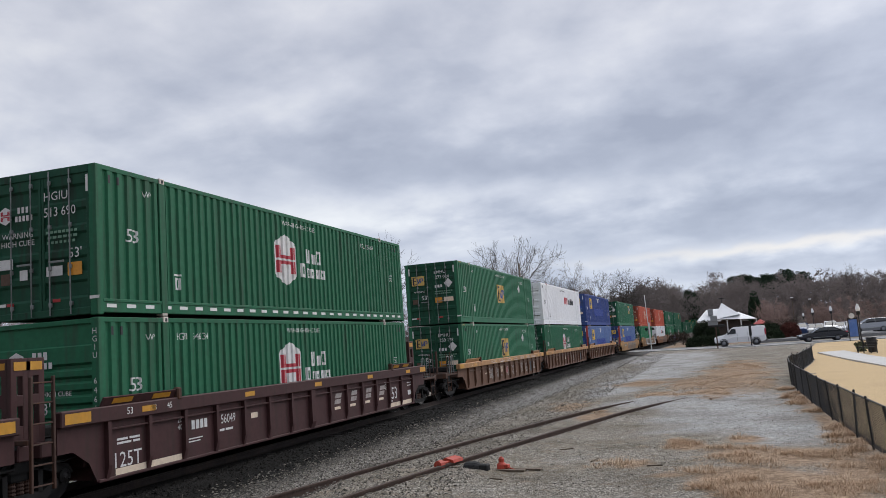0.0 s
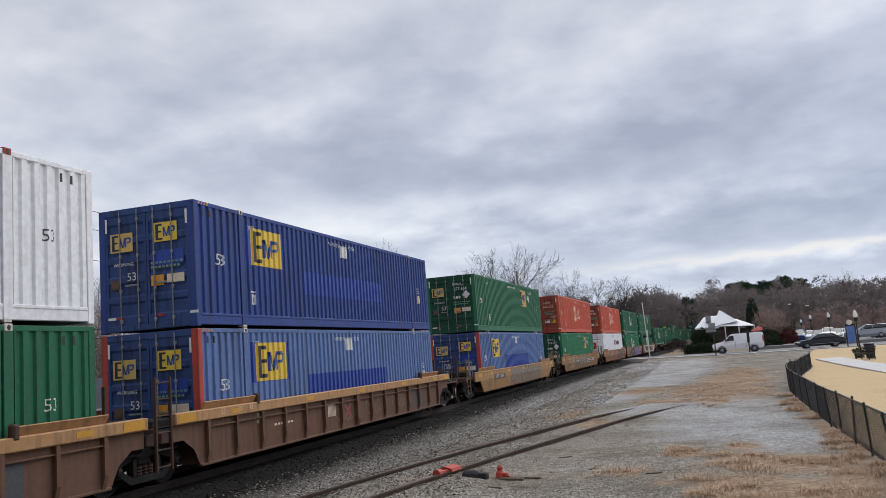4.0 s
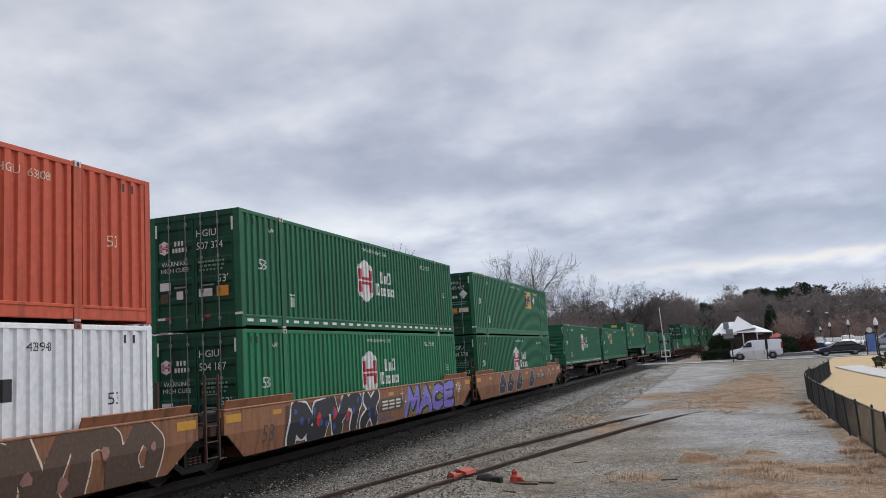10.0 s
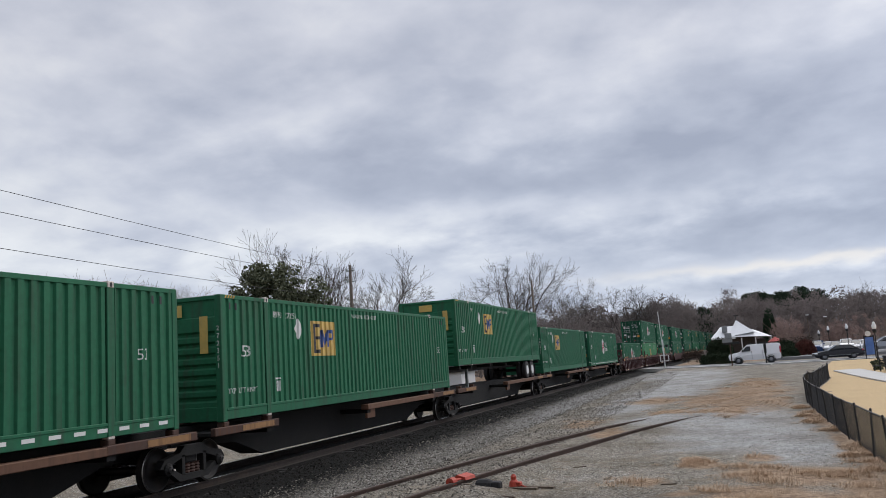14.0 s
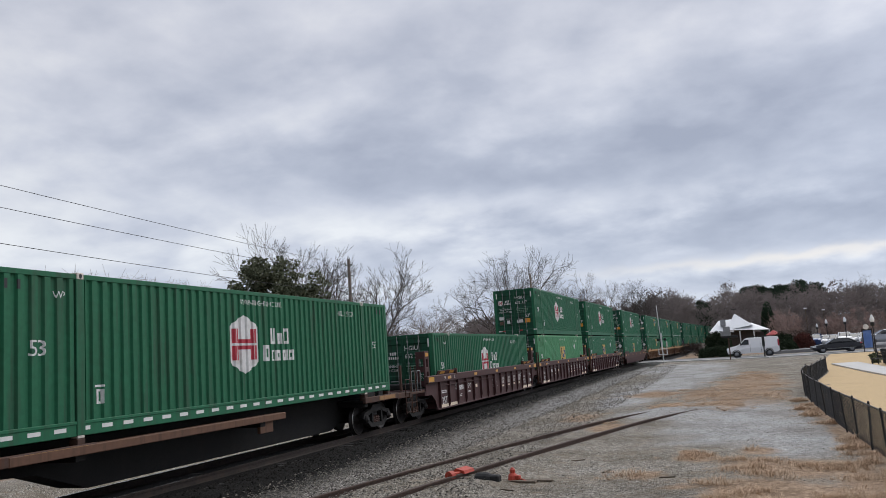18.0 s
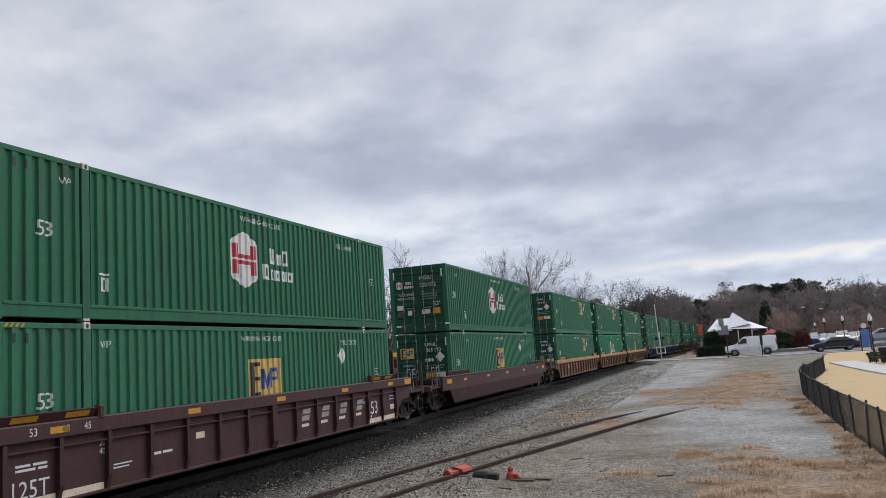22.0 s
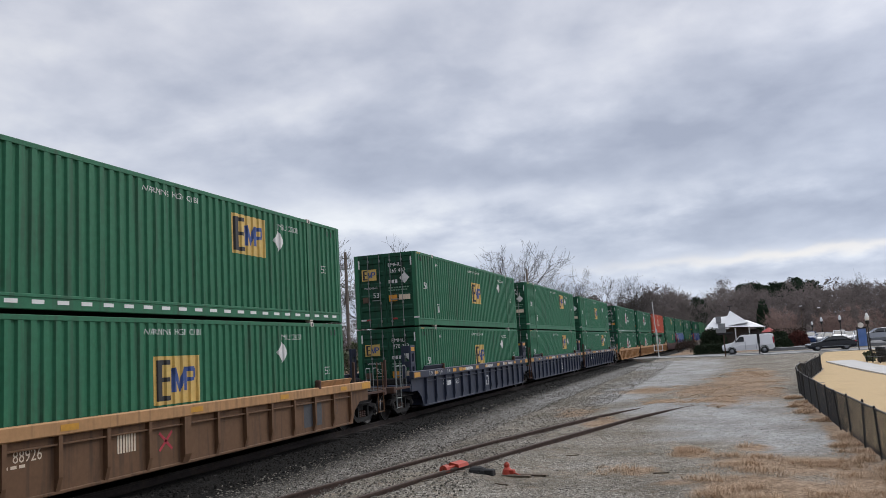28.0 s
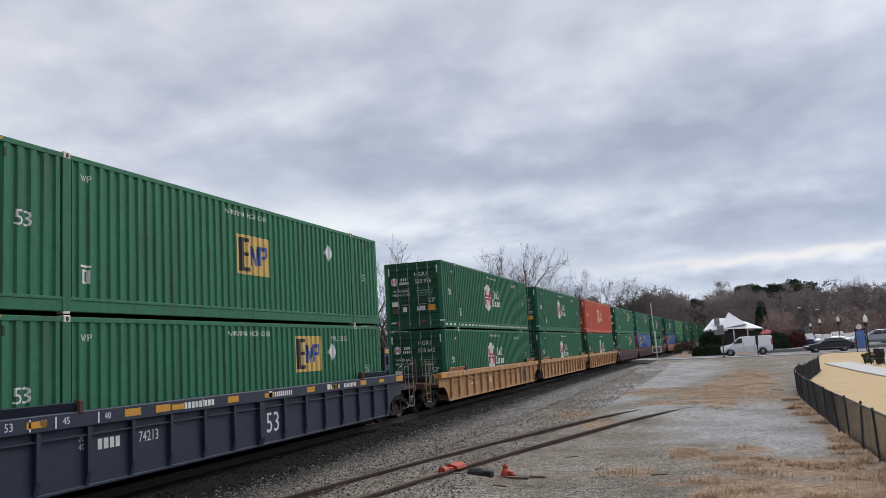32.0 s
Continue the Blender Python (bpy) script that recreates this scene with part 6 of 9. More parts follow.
# u, car, number, own end in front, own end at rear, lower load, upper load (colour, emblem, end towards the camera, number, striped)
CONSIST = [
    (-6.80, RIB_M, "", True, False, None, None),
    (12.57, RIB_M, "56049", False, True, (G, "hub", "wall", "646134", False), (G, "hub", "doors", "513690", True)),
    (36.13, RIB_BT, "", True, False, (G, "square", "doors", "250178", False), (G, "square", "doors", "273024", False)),
    (55.50, RIB_BT, "", False, False, (G, "hub", "doors", "515562", False), (WH, "block", "doors", "", False)),
    (74.88, RIB_BT, "", False, True, (BL, "square", "doors", "", False), (NV, "square", "doors", "", False)),
    (98.51, SM_Y, "475643", True, True, (BL, "square", "doors", "", False), (G, "square", "doors", "277634", False)),
    (121.99, SM_T, "645800", True, True, (MG, "square", "doors", "653045", False), (RD, "hub", "doors", "636228", False)),
    (145.37, SM_B, "732783", True, False, (WH, "block", "doors", "423943", False), (RD, "hub", "doors", "638081", False)),
    (164.77, SM_B, "", False, False, (MG, "hub", "doors", "504187", False), (G, "hub", "doors", "507374", True)),
    (184.18, SM_B, "732783", False, True, (G, "hub", "doors", "644578", False), (G, "square", "doors", "650427", False)),
    (205.45, "spine", "", True, False, (G, "hub", "wall", "510538", True), None),
    (223.18, "spine", "", False, False, (G, "square", "wall", "272351", False), None),
    (240.70, "trailer", "", False, False, (G, "square", "wall", "", False), None),
    (257.66, "spine", "", False, False, (G, "square", "wall", "686452", False), None),
    (276.05, "spine", "", False, True, (G, "hub", "doors", "515241", True), None),
    (296.86, RIB_M, "55747", True, False, (G, "hub", "doors", "652579", False), None),
    (316.02, RIB_M, "55747", False, False, (PG, "square", "doors", "272291", False), (G, "hub", "doors", "642777", False)),
    (335.33, RIB_M, "", False, True, (G, "square", "doors", "245780", False), (G, "hub", "doors", "647881", False)),
    (358.34, SM_M, "", True, True, (G, "square", "doors", "263190", False), (G, "hub", "doors", "500072", False)),
    (381.60, RIB_T, "88926", True, False, (G, "square", "doors", "643812", False), (G, "square", "doors", "643421", False)),
    (400.97, RIB_T, "", False, False, (MG, "hub", "doors", "652451", False), (G, "square", "doors", "276279", False)),
    (420.26, RIB_T, "88926", False, True, (G, "square", "doors", "269379", False), (G, "square", "doors", "274018", True)),
    (443.21, RIB_S, "74213", True, False, (G, "square", "doors", "270263", False), (G, "square", "doors", "265442", False)),
    (462.60, RIB_S, "", False, False, (G, "square", "doors", "", False), (G, "square", "doors", "640931", False)),
    (481.92, RIB_S, "74213", False, True, (G, "square", "doors", "325118", False), (G, "square", "doors", "", False)),
    (505.13, RIB_Y, "", True, False, (G, "hub", "doors", "518642", False), (G, "hub", "doors", "520976", True)),
    (524.47, RIB_Y, "", False, False, (G, "hub", "doors", "", False), (G, "hub", "doors", "507582", False)),
    (543.81, RIB_Y, "", False, True, (G, "hub", "doors", "", False), (RD, "hub", "doors", "", False)),
    (563.74, SM_M, "", True, False, (G, "square", "doors", "", False), (G, "square", "doors", "", False)),
    (583.14, SM_M, "", False, False, (BL, "square", "doors", "", False), (G, "square", "doors", "", False)),
    (602.54, SM_M, "", False, True, (G, "square", "doors", "", False), (G, "hub", "doors", "", False)),
    (625.94, SM_B, "", True, False, (BL, "square", "doors", "", False), (G, "hub", "doors", "", False)),
    (645.34, SM_B, "", False, False, (G, "square", "doors", "", False), (PG, "square", "doors", "", False)),
    (664.74, SM_B, "", False, True, (G, "hub", "doors", "", False), (G, "hub", "doors", "", False)),
    (688.14, RIB_M, "", True, False, (G, "square", "doors", "", False), (G, "square", "doors", "", False)),
    (707.54, RIB_M, "", False, True, (G, "square", "doors", "", False), (G, "square", "doors", "", False)),
]
# emblems that sit nearer the front end: (unit, on the upper box)
LOGO_SHIFT = {(2, True): -3.08, (2, False): -3.0, (22, True): -2.75, (22, False): -2.75, (24, True): -2.75, (17, False): -2.95, (21, False): -2.95, (16, False): -3.1, (18, False): -2.98, (16, True): -0.45}
LOW_Z, UP_Z, SPINE_Z, TRAILER_Z = 0.345, 3.268, 1.256, 1.10


def gone(t):
    """How far the train has come by t seconds."""
    return 14.7584 * t + 4.2089 * (t / 32) ** 2 - 4.1909 * (t / 32) ** 3


def rail_pose(y, z=0.0):
    """On the track, facing along it; y: the front end."""
    a, b = Vector((track_x(y), y)), Vector((track_x(y + CL), y + CL))
    return pose(a.x, a.y, z, 0, 0, -math.degrees(math.atan2(b.x - a.x, b.y - a.y)))


GLYPHS = {
    "M": [[(0.0, 0.0), (0.14, 1.0), (0.5, 0.30), (0.86, 1.0), (1.0, 0.0)]], "A": [[(0.0, 0.0), (0.5, 1.0), (1.0, 0.0)], [(0.22, 0.36), (0.8, 0.36)]],
    "C": [[(0.95, 0.82), (0.6, 1.0), (0.2, 0.86), (0.04, 0.5), (0.2, 0.12), (0.6, 0.0), (0.98, 0.16)]], "E": [[(0.98, 1.0), (0.12, 0.94), (0.06, 0.5), (0.12, 0.05), (1.0, 0.0)], [(0.06, 0.5), (0.78, 0.52)]],
    "T": [[(0.0, 1.0), (1.0, 0.98)], [(0.5, 1.0), (0.5, 0.0)]], "G": [[(0.9, 0.85), (0.5, 1.0), (0.05, 0.6), (0.2, 0.08), (0.7, 0.0), (0.95, 0.42), (0.55, 0.42)]], "F": [[(0.95, 1.0), (0.1, 0.96), (0.08, 0.0)], [(0.1, 0.5), (0.75, 0.5)]],
    "2": [[(0.05, 0.75), (0.4, 1.0), (0.85, 0.8), (0.7, 0.45), (0.05, 0.0), (0.95, 0.02)]], "0": [[(0.5, 1.0), (0.1, 0.7), (0.1, 0.3), (0.5, 0.0), (0.9, 0.3), (0.9, 0.7), (0.5, 1.0)]],
    # forms that spell nothing
    "hook": [[(0.05, 0.0), (0.18, 0.95), (0.7, 0.9), (0.95, 0.55), (0.6, 0.22), (0.35, 0.4)]], "bend": [[(0.95, 0.95), (0.3, 0.9), (0.15, 0.6), (0.8, 0.45), (0.75, 0.08), (0.0, 0.1)]],
    "fork": [[(0.0, 1.0), (0.42, 0.05), (0.95, 0.98)], [(0.42, 0.05), (0.7, -0.02)]], "post": [[(0.3, 1.0), (0.5, 0.6), (0.42, 0.0)], [(0.15, 0.98), (0.75, 1.0)]],
    "loop": [[(0.2, 0.05), (0.1, 0.6), (0.45, 1.0), (0.9, 0.7), (0.75, 0.15), (0.35, 0.05), (0.2, 0.3)]], "arch": [[(0.02, 0.0), (0.12, 0.85), (0.5, 0.95), (0.88, 0.8), (1.0, 0.0)]],
    "cross": [[(0.02, 0.0), (0.95, 1.0)], [(0.08, 0.95), (0.98, 0.04)]], "beam": [[(0.08, 0.0), (0.12, 1.0)], [(0.1, 0.5), (0.9, 0.52)], [(0.9, 0.0), (0.92, 1.0)]],
}


def spray(car, face, fold, glyphs, u0, u1, z0, z1, layers, seed=0, lap=0.0, slope=0.0, lean=0.0):
    """Thick sprayed strokes. layers: (half width, material, name, label, sideways shift), the lowest first."""
    rng = random.Random(seed)
    w = (u1 - u0) / len(glyphs)
    lines = []
    for i, g in enumerate(glyphs):
        dz, tilt = rng.uniform(-0.03, 0.03), rng.uniform(-0.12, 0.12) * lean
        for path in GLYPHS[g]:
            pts = []
            for q, r in path:
                jq, jr = (rng.uniform(-0.03, 0.03), rng.uniform(-0.02, 0.02)) if seed else (0, 0)
                u = u0 + w * (i + 0.5 + (q + jq - 0.5) * (0.72 + lap)) + (r - 0.5) * tilt
                pts.append((u, z0 + (z1 - z0) * (r + jr) + dz + slope * (u - (u0 + u1) / 2)))
            lines.append(np.array(pts))
    step, rows = 0.016, np.arange(z0 - 0.3, z1 + 0.3, 0.022)
    for k, (half, material, name, label, move) in enumerate(layers):
        us = np.arange(u0 - 0.5, u1 + 0.5, step)
        U, Z = np.meshgrid(us, rows)
        D = np.full(U.shape, 9.0)
        for pts in lines:
            for (a, b), (c, d) in zip(pts[:-1], pts[1:]):
                a, c = a + move, c + move
                f = np.clip(((U - a) * (c - a) + (Z - b) * (d - b)) / ((c - a) ** 2 + (d - b) ** 2 + 1e-9), 0, 1)
                D = np.minimum(D, np.hypot(U - a - f * (c - a), Z - b - f * (d - b)))
        D -= half * (1 + 0.10 * np.sin(U * 7 + Z * 5 + seed))
        D = np.maximum(D, np.maximum(0.315 - Z, Z - 1.372))

        def runs(row):
            out, inside = [], row < 0
            for m in np.nonzero(inside[1:] != inside[:-1])[0]:
                out.append(us[m] + step * row[m] / (row[m] - row[m + 1]))
            return out
        cuts = [runs(row) for row in D]
        polys = []
        for lo, hi, za, zb in zip(cuts[:-1], cuts[1:], rows[:-1], rows[1:]):
            if len(lo) != len(hi):
                lo = hi = lo if len(lo) > len(hi) else hi
            for q in range(0, len(lo) - 1, 2):
                if max(lo[q], hi[q]) < min(lo[q + 1], hi[q + 1]):
                    polys.append([(lo[q], za), (lo[q + 1], za), (hi[q + 1], zb), (hi[q], zb)])
        if polys:
            car_marks(car, polys, material, lambda v, k=k: face(v) + 0.002 * k, name, label, fold)


def blob(cx, cz, w, h, rng, n=14, rough=0.22):
    """A rounded uneven patch."""
    ph = rng.uniform(0, 6.28)
    rr = [1 + rough * math.sin(3 * i * 2 * math.pi / n + ph) * rng.uniform(0.4, 1.2) for i in range(n)]
    return [(cx + 0.5 * w * r * math.cos(2 * math.pi * i / n), cz + 0.5 * h * r * math.sin(2 * math.pi * i / n)) for i, r in enumerate(rr)]


def ribbon(pts, w):
    """A stroke as quads."""
    out = []
    for (a, b), (c, d) in zip(pts[:-1], pts[1:]):
        l = math.hypot(c - a, d - b) or 1
        nx, ny = -(d - b) / l * w, (c - a) / l * w
        out.append([(a + nx, b + ny), (a - nx, b - ny), (c - nx, d - ny), (c + nx, d + ny)])
    return out


def scribble(car, face, fold, u0, u1, z0, z1, material, seed, w=0.012, loops=5, name="graffiti", label="scrawled graffiti"):
    rng = np.random.default_rng(seed)
    pts = []
    for i in range(loops * 8):
        f = i / (loops * 8 - 1)
        a = i * 0.8 + rng.uniform(-0.3, 0.3)
        pts.append((u0 + (u1 - u0) * f + 0.55 * (u1 - u0) / loops * math.cos(a), min(z1, max(z0, (z0 + z1) / 2 + (z1 - z0) * 0.5 * math.sin(a) * rng.uniform(0.7, 1.1)))))
    car_marks(car, ribbon(pts, w), material, face, name, label, fold)


TRAIN, WHEELS = [], []
for k, (u, style, number, front, rear, low, up) in enumerate(CONSIST):
    face = fold = None
    if style in ("spine", "trailer"):
        car, sets = spine_car(front, rear)
        face = None
    else:
        car, sets, face, fold = well_car(style, number, front, rear, ", graffiti on its side" if k in (2, 5, 6, 7, 8, 9) else "")
    TRAIN.append((car, u, 0.0))
    WHEELS += [(w, u, yc) for w, yc in sets]
    if style == "trailer":
        TRAIN.append((chassis(), u, TRAILER_Z))
    for load, z in ((low, LOW_Z if face else SPINE_Z if style == "spine" else TRAILER_Z + 0.99), (up, UP_Z)):
        if load:
            seat = "on a spine car" if style == "spine" else "on a road chassis" if style == "trailer" else "in a well car" if z == LOW_Z else "stacked on top"
            TRAIN.append((container(*load, seat=seat, far=u > 600, shift=LOGO_SHIFT.get((k, z > 3), 0.0)), u, z))
    if not face or u > 600:
        continue
    w = lambda txt, y, z, h, m="mark_white", q=1.0: car_marks(car, shifted(letters(txt, h), y, z, q), m, face, "lettering", "", fold)
    if style[0] == "rib":
        big = style[1] in ("maroon", "slate")
        top = 1.58 if big else 1.44
        ink = "mark_white" if big else "mark_cream"
        w("53", 0.55, top - 0.10 if not big else top - 0.14, 0.13, ink)
        w("48", 1.25, top - 0.10 if not big else top - 0.14, 0.12, ink)
        w("45", 1.75, top - 0.10 if not big else top - 0.14, 0.12, ink)
        w("20", 2.22, 1.10, 0.11, ink)
        w("40", 2.22, 0.95, 0.11, ink)
        if number:
            w(number, 4.02, 0.95, 0.20, ink, 0.85)
            car_marks(car, bars(2.62, 0.86, [0.11, 0.12, 0.11, 0.11], 0.19, 0.04), ink, face, "code_bar")
        if style[1] == "maroon":
            w("125T", 0.58, 0.55, 0.28)
            w("53", 14.42, 0.74, 0.40, "mark_white")
            w("20", 13.62, 1.12, 0.11)
            w("40", 13.62, 0.97, 0.11)
            for y0, y1 in ((0.25, 1.12), (1.22, 2.25)):
                car_marks(car, [rect(y0, y1, 0.30, 0.42)], "mark_cream", face, "bare_patch")
            car_marks(car, bars(0.3, 0.92, [0.3, 0.3], 0.04) + bars(0.3, 0.85, [0.4, 0.2], 0.04) + bars(3.6, 0.70, [0.25, 0.3], 0.05) + bars(2.5, 0.66, [0.5], 0.025) + bars(2.5, 0.60, [0.42], 0.025) + bars(15.7, 1.02, [0.3, 0.2], 0.03) + bars(15.7, 0.92, [0.44], 0.03) + bars(15.75, 0.60, [0.34], 0.16) + bars(13.9, 0.60, [0.3], 0.05) + bars(13.9, 0.48, [0.3], 0.05), "mark_white", face, "fine_print")
            for y in (9.6, 10.75, 11.9, 13.05):
                for z0, z1 in ((0.78, 0.91), (0.95, 1.08)):
                    car_marks(car, [[(y + (z0 - 0.78) * 0.4, z0), (y + 0.42 + (z0 - 0.78) * 0.4, z0), (y + 0.42 + (z1 - 0.78) * 0.4, z1), (y + (z1 - 0.78) * 0.4, z1)]], "mark_dust", face, "letter_bar")
            for y0, y1, z0, z1 in ((5.0, 5.3, 0.85, 0.98), (9.6, 10.0, 0.62, 0.70), (10.7, 11.1, 0.62, 0.70), (11.85, 12.25, 0.62, 0.70), (13.0, 13.4, 0.62, 0.70), (14.0, 16.2, 0.30, 0.44)):
                car_marks(car, [rect(y0, y1, z0, z1)], "mark_cream", face, "bare_patch")
            if k in (15, 16):
                for z0, z1 in ((0.86, 1.06), (0.66, 0.84)):
                    scribble(car, face, fold, 8.35 - (k == 15) * 0.4, 9.05 - (k == 15) * 0.4, z0, z1, "mark_white", 60 + k, 0.010, 5)
        elif style[1] == "slate":
            w("53", 8.75, 0.74, 0.48)
            w("40", 2.75, top - 0.14, 0.12)
            car_marks(car, bars(5.0, top - 0.2, [(0.10, 0.8)] * 5 + [0.03] + [(0.10, 0.8)] * 3, 0.16, 0.03), "mark_white", face, "name_bar")
            car_marks(car, bars(8.4, top - 0.2, [0.16] + [(0.07, 0.8)] * 10, 0.15, 0.03), "mark_white", face, "name_bar")
            car_marks(car, bars(11.6, top - 0.2, [0.20] + [(0.07, 0.8)] * 6, 0.15, 0.03) + bars(12.7, top - 0.2, [(0.07, 0.8)] * 9, 0.15, 0.03), "mark_white", face, "name_bar")
            for y in (3.2, 4.1, 6.6, 10.4, 13.9):
                car_marks(car, [rect(y, y + 0.45, top - 0.2, top - 0.06)], "yellow_reflector", face, "reflector")
            car_marks(car, [rect(y, y + 0.035, top - 0.24, top - 0.05) for y in (0.3, 0.95, 1.5, 2.5)], "mark_white", face, "size_mark")
        else:
            w("53", 15.2, 0.75, 0.3, "mark_brown")
            car_marks(car, bars(6.1, 0.70, [0.05] * 7, 0.34, 0.025) + bars(3.0, 0.78, [0.12] * 6, 0.05), "mark_cream", face, "fine_print")
            car_marks(car, ribbon([(7.3, 0.6), (7.7, 0.95)], 0.03) + ribbon([(7.7, 0.6), (7.3, 0.95)], 0.03), "mark_red", face, "sprayed_cross")
            car_marks(car, [rect(13.3, 14.35, 0.42, 1.02)], "mark_grey", face, "name_panel")
        if k in (2, 3, 4):
            if k == 2:
                for i in range(7):
                    scribble(car, face, fold, 3.6 + i * 1.7, 4.6 + i * 1.7, 0.50, 1.02, "mark_white", 30 + k * 7 + i, 0.011, 4)
                    scribble(car, face, fold, 4.0 + i * 1.6, 5.0 + i * 1.6, 1.24, 1.38, "mark_white", 80 + i, 0.009, 4)
            for i in range(3 if k > 2 else 0):
                scribble(car, face, fold, 6.6 + i * 2.3, 7.8 + i * 2.3, 0.50, 1.0, "grey_spray", 30 + k * 7 + i, 0.009, 4)
        if k == 3:
            for bar in bars(8.9, 0.50, [0.5, 0.5, 0.6], 0.42, 0.08):
                car_marks(car, [bar], "grey_spray", face, "letter_bar")
    else:
        w("53", 0.72, 0.70, 0.42, "mark_grey")
        w("48", 1.75, 1.25, 0.12, "mark_grey")
        w("45", 2.35, 1.25, 0.12, "mark_grey")
        if number:
            y = {5: 2.9, 6: 5.2, 7: 4.4, 9: 12.05}.get(k, 4.4)
            car_marks(car, [rect(y - 1.3, y + 1.05, 0.80, 1.06)], "mark_grey", lambda v: face(v), "number_panel", "", fold)
            car_marks(car, shifted(letters(number, 0.19), y + 0.3, 0.93, 0.95), "mark_cream", lambda v: face(v) + 0.003, "lettering", "", fold)
            car_marks(car, shifted(letters("DTTX", 0.19), y - 0.66, 0.93, 0.95), "mark_cream", lambda v: face(v) + 0.003, "lettering", "", fold)
        def dots(n, a, b, zlo, zhi, size, material, seed, level=5):
            r_ = np.random.default_rng(seed)
            spots = [blob(a + (b - a) * (q + r_.uniform(0.1, 0.9)) / n, r_.uniform(zlo, zhi), size * r_.uniform(0.7, 1.3), size * r_.uniform(0.8, 1.6), r_, 9) for q in range(n)]
            car_marks(car, spots, material, lambda v: face(v) + 0.002 * level, "graffiti_accent", "", fold)

        def sparkle(u, z, size):
            arms = [[(u - size, z), (u, z - size * 0.07), (u + size, z), (u, z + size * 0.07)], [(u, z - size * 1.3), (u + size * 0.07, z), (u, z + size * 1.3), (u - size * 0.07, z)]]
            for q, arm in enumerate(arms):
                car_marks(car, [arm], "mark_white", lambda v: face(v) + 0.013 + 0.002 * q, "graffiti_accent", "", fold)

        def logo_panel(u0, u1, zlo, zhi):
            car_marks(car, [rect(u0, u1, zlo, zhi)], "mark_grey", lambda v: face(v) - 0.001, "name_panel", "", fold)
            step = (u1 - u0 - 0.3) / 3
            for q in range(3):
                a = u0 + 0.15 + q * step
                mid = (zlo + zhi) / 2
                car_marks(car, [rect(a + q * 0.05, a + step * 0.88, z_, z_ + 0.06) for z_ in (zlo + 0.07, mid - 0.03, zhi - 0.13)], "mark_cream", lambda v: face(v) + 0.0015, "letter_bar", "", fold)

        if k == 5:
            spray(car, face, fold, ["hook", "loop", "arch", "fork", "fork", "loop", "arch", "hook", "arch"], 5.4, 13.6, 0.44, 1.10,
                  ((0.20, "mark_black", "graffiti_outline", "grey bubble graffiti with a dark outline", 0.0), (0.165, "grey_spray", "graffiti_fill", "", 0.0)), 5, 0.12, -0.012, 1.0)
        if k == 6:
            scribble(car, face, fold, 1.6, 3.9, 0.45, 1.3, "mark_cream", 5, 0.014, 5)
            spray(car, face, fold, ["bend", "hook", "arch", "beam"], 6.0, 9.3, 0.42, 1.20,
                  ((0.165, "mark_black", "graffiti_outline", "silver-grey bubble graffiti with a black outline", 0.0), (0.132, "pale_spray", "graffiti_fill", "", 0.0)), 6, 0.16, 0.0, 1.0)
            logo_panel(9.9, 13.0, 0.62, 1.10)
            scribble(car, face, fold, 12.5, 14.2, 1.14, 1.34, "mark_black", 8, 0.009, 6)
            scribble(car, face, fold, 13.15, 14.2, 0.80, 1.02, "mark_white", 21, 0.018, 5, label="white scrawled tag")
            spray(car, face, fold, ["loop", "arch"], 15.0, 16.6, 0.46, 1.24, ((0.15, "mark_black", "graffiti_outline", "faint ringed graffiti", 0.0), (0.135, "tan", "graffiti_fill", "", 0.0)), 9, 0.2, 0.0, 1.0)
        if k == 7:
            spray(car, face, fold, ["beam", "hook", "arch", "fork", "arch", "loop"], 9.0, 16.2, 0.26, 1.30,
                  ((0.25, "mark_cream", "graffiti_outline", "brown and cream drip graffiti", 0.02), (0.232, "mark_brown", "graffiti_fill", "", 0.0)), 11, 0.10, 0.0, 1.0)
            dots(8, 9.0, 16.0, 0.5, 1.2, 0.20, "mark_pink", 4)
            scribble(car, face, fold, 8.0, 9.2, 0.95, 1.2, "mark_pink", 12, 0.03, 4)
        if k == 8:
            car_marks(car, [rect(1.5, 7.4, 0.33, 1.30)], "umber", lambda v: face(v) - 0.0025, "graffiti_halo", "dark red-brown sprayed ground", fold)
            spray(car, face, fold, ["hook", "bend", "fork", "post", "cross"], 1.75, 7.3, 0.46, 1.18,
                  ((0.285, "mark_white", "graffiti_outline", "black block graffiti with white outlines and blue drops", -0.02), (0.225, "mark_black", "graffiti_fill", "", 0.0)), 12, 0.10, 0.0, 1.2)
            dots(16, 1.8, 7.3, 0.45, 1.2, 0.15, "mark_blue", 7)
            dots(3, 2.6, 5.2, 0.75, 0.95, 0.26, "mark_crimson", 9, 4)
            spray(car, face, fold, ["2", "0", "2", "0"], 2.1, 2.9, 0.40, 0.54, ((0.016, "mark_white", "graffiti", "small white sprayed date", 0.0),), 0)
            logo_panel(7.5, 9.4, 0.66, 1.08)
            scribble(car, face, fold, 7.4, 8.6, 0.40, 0.58, "mark_blue", 44, 0.014, 4)
            spray(car, face, fold, ["M", "A", "C", "E"], 9.75, 15.0, 0.46, 1.18,
                  ((0.31, "mark_olive", "graffiti_halo", "purple block graffiti with black shading and olive glow", 0.06), (0.235, "mark_black", "graffiti_outline", "", 0.085), (0.145, "mark_purple", "graffiti_fill", "", 0.0)), 0, 0.14, 0.0, 1.0)
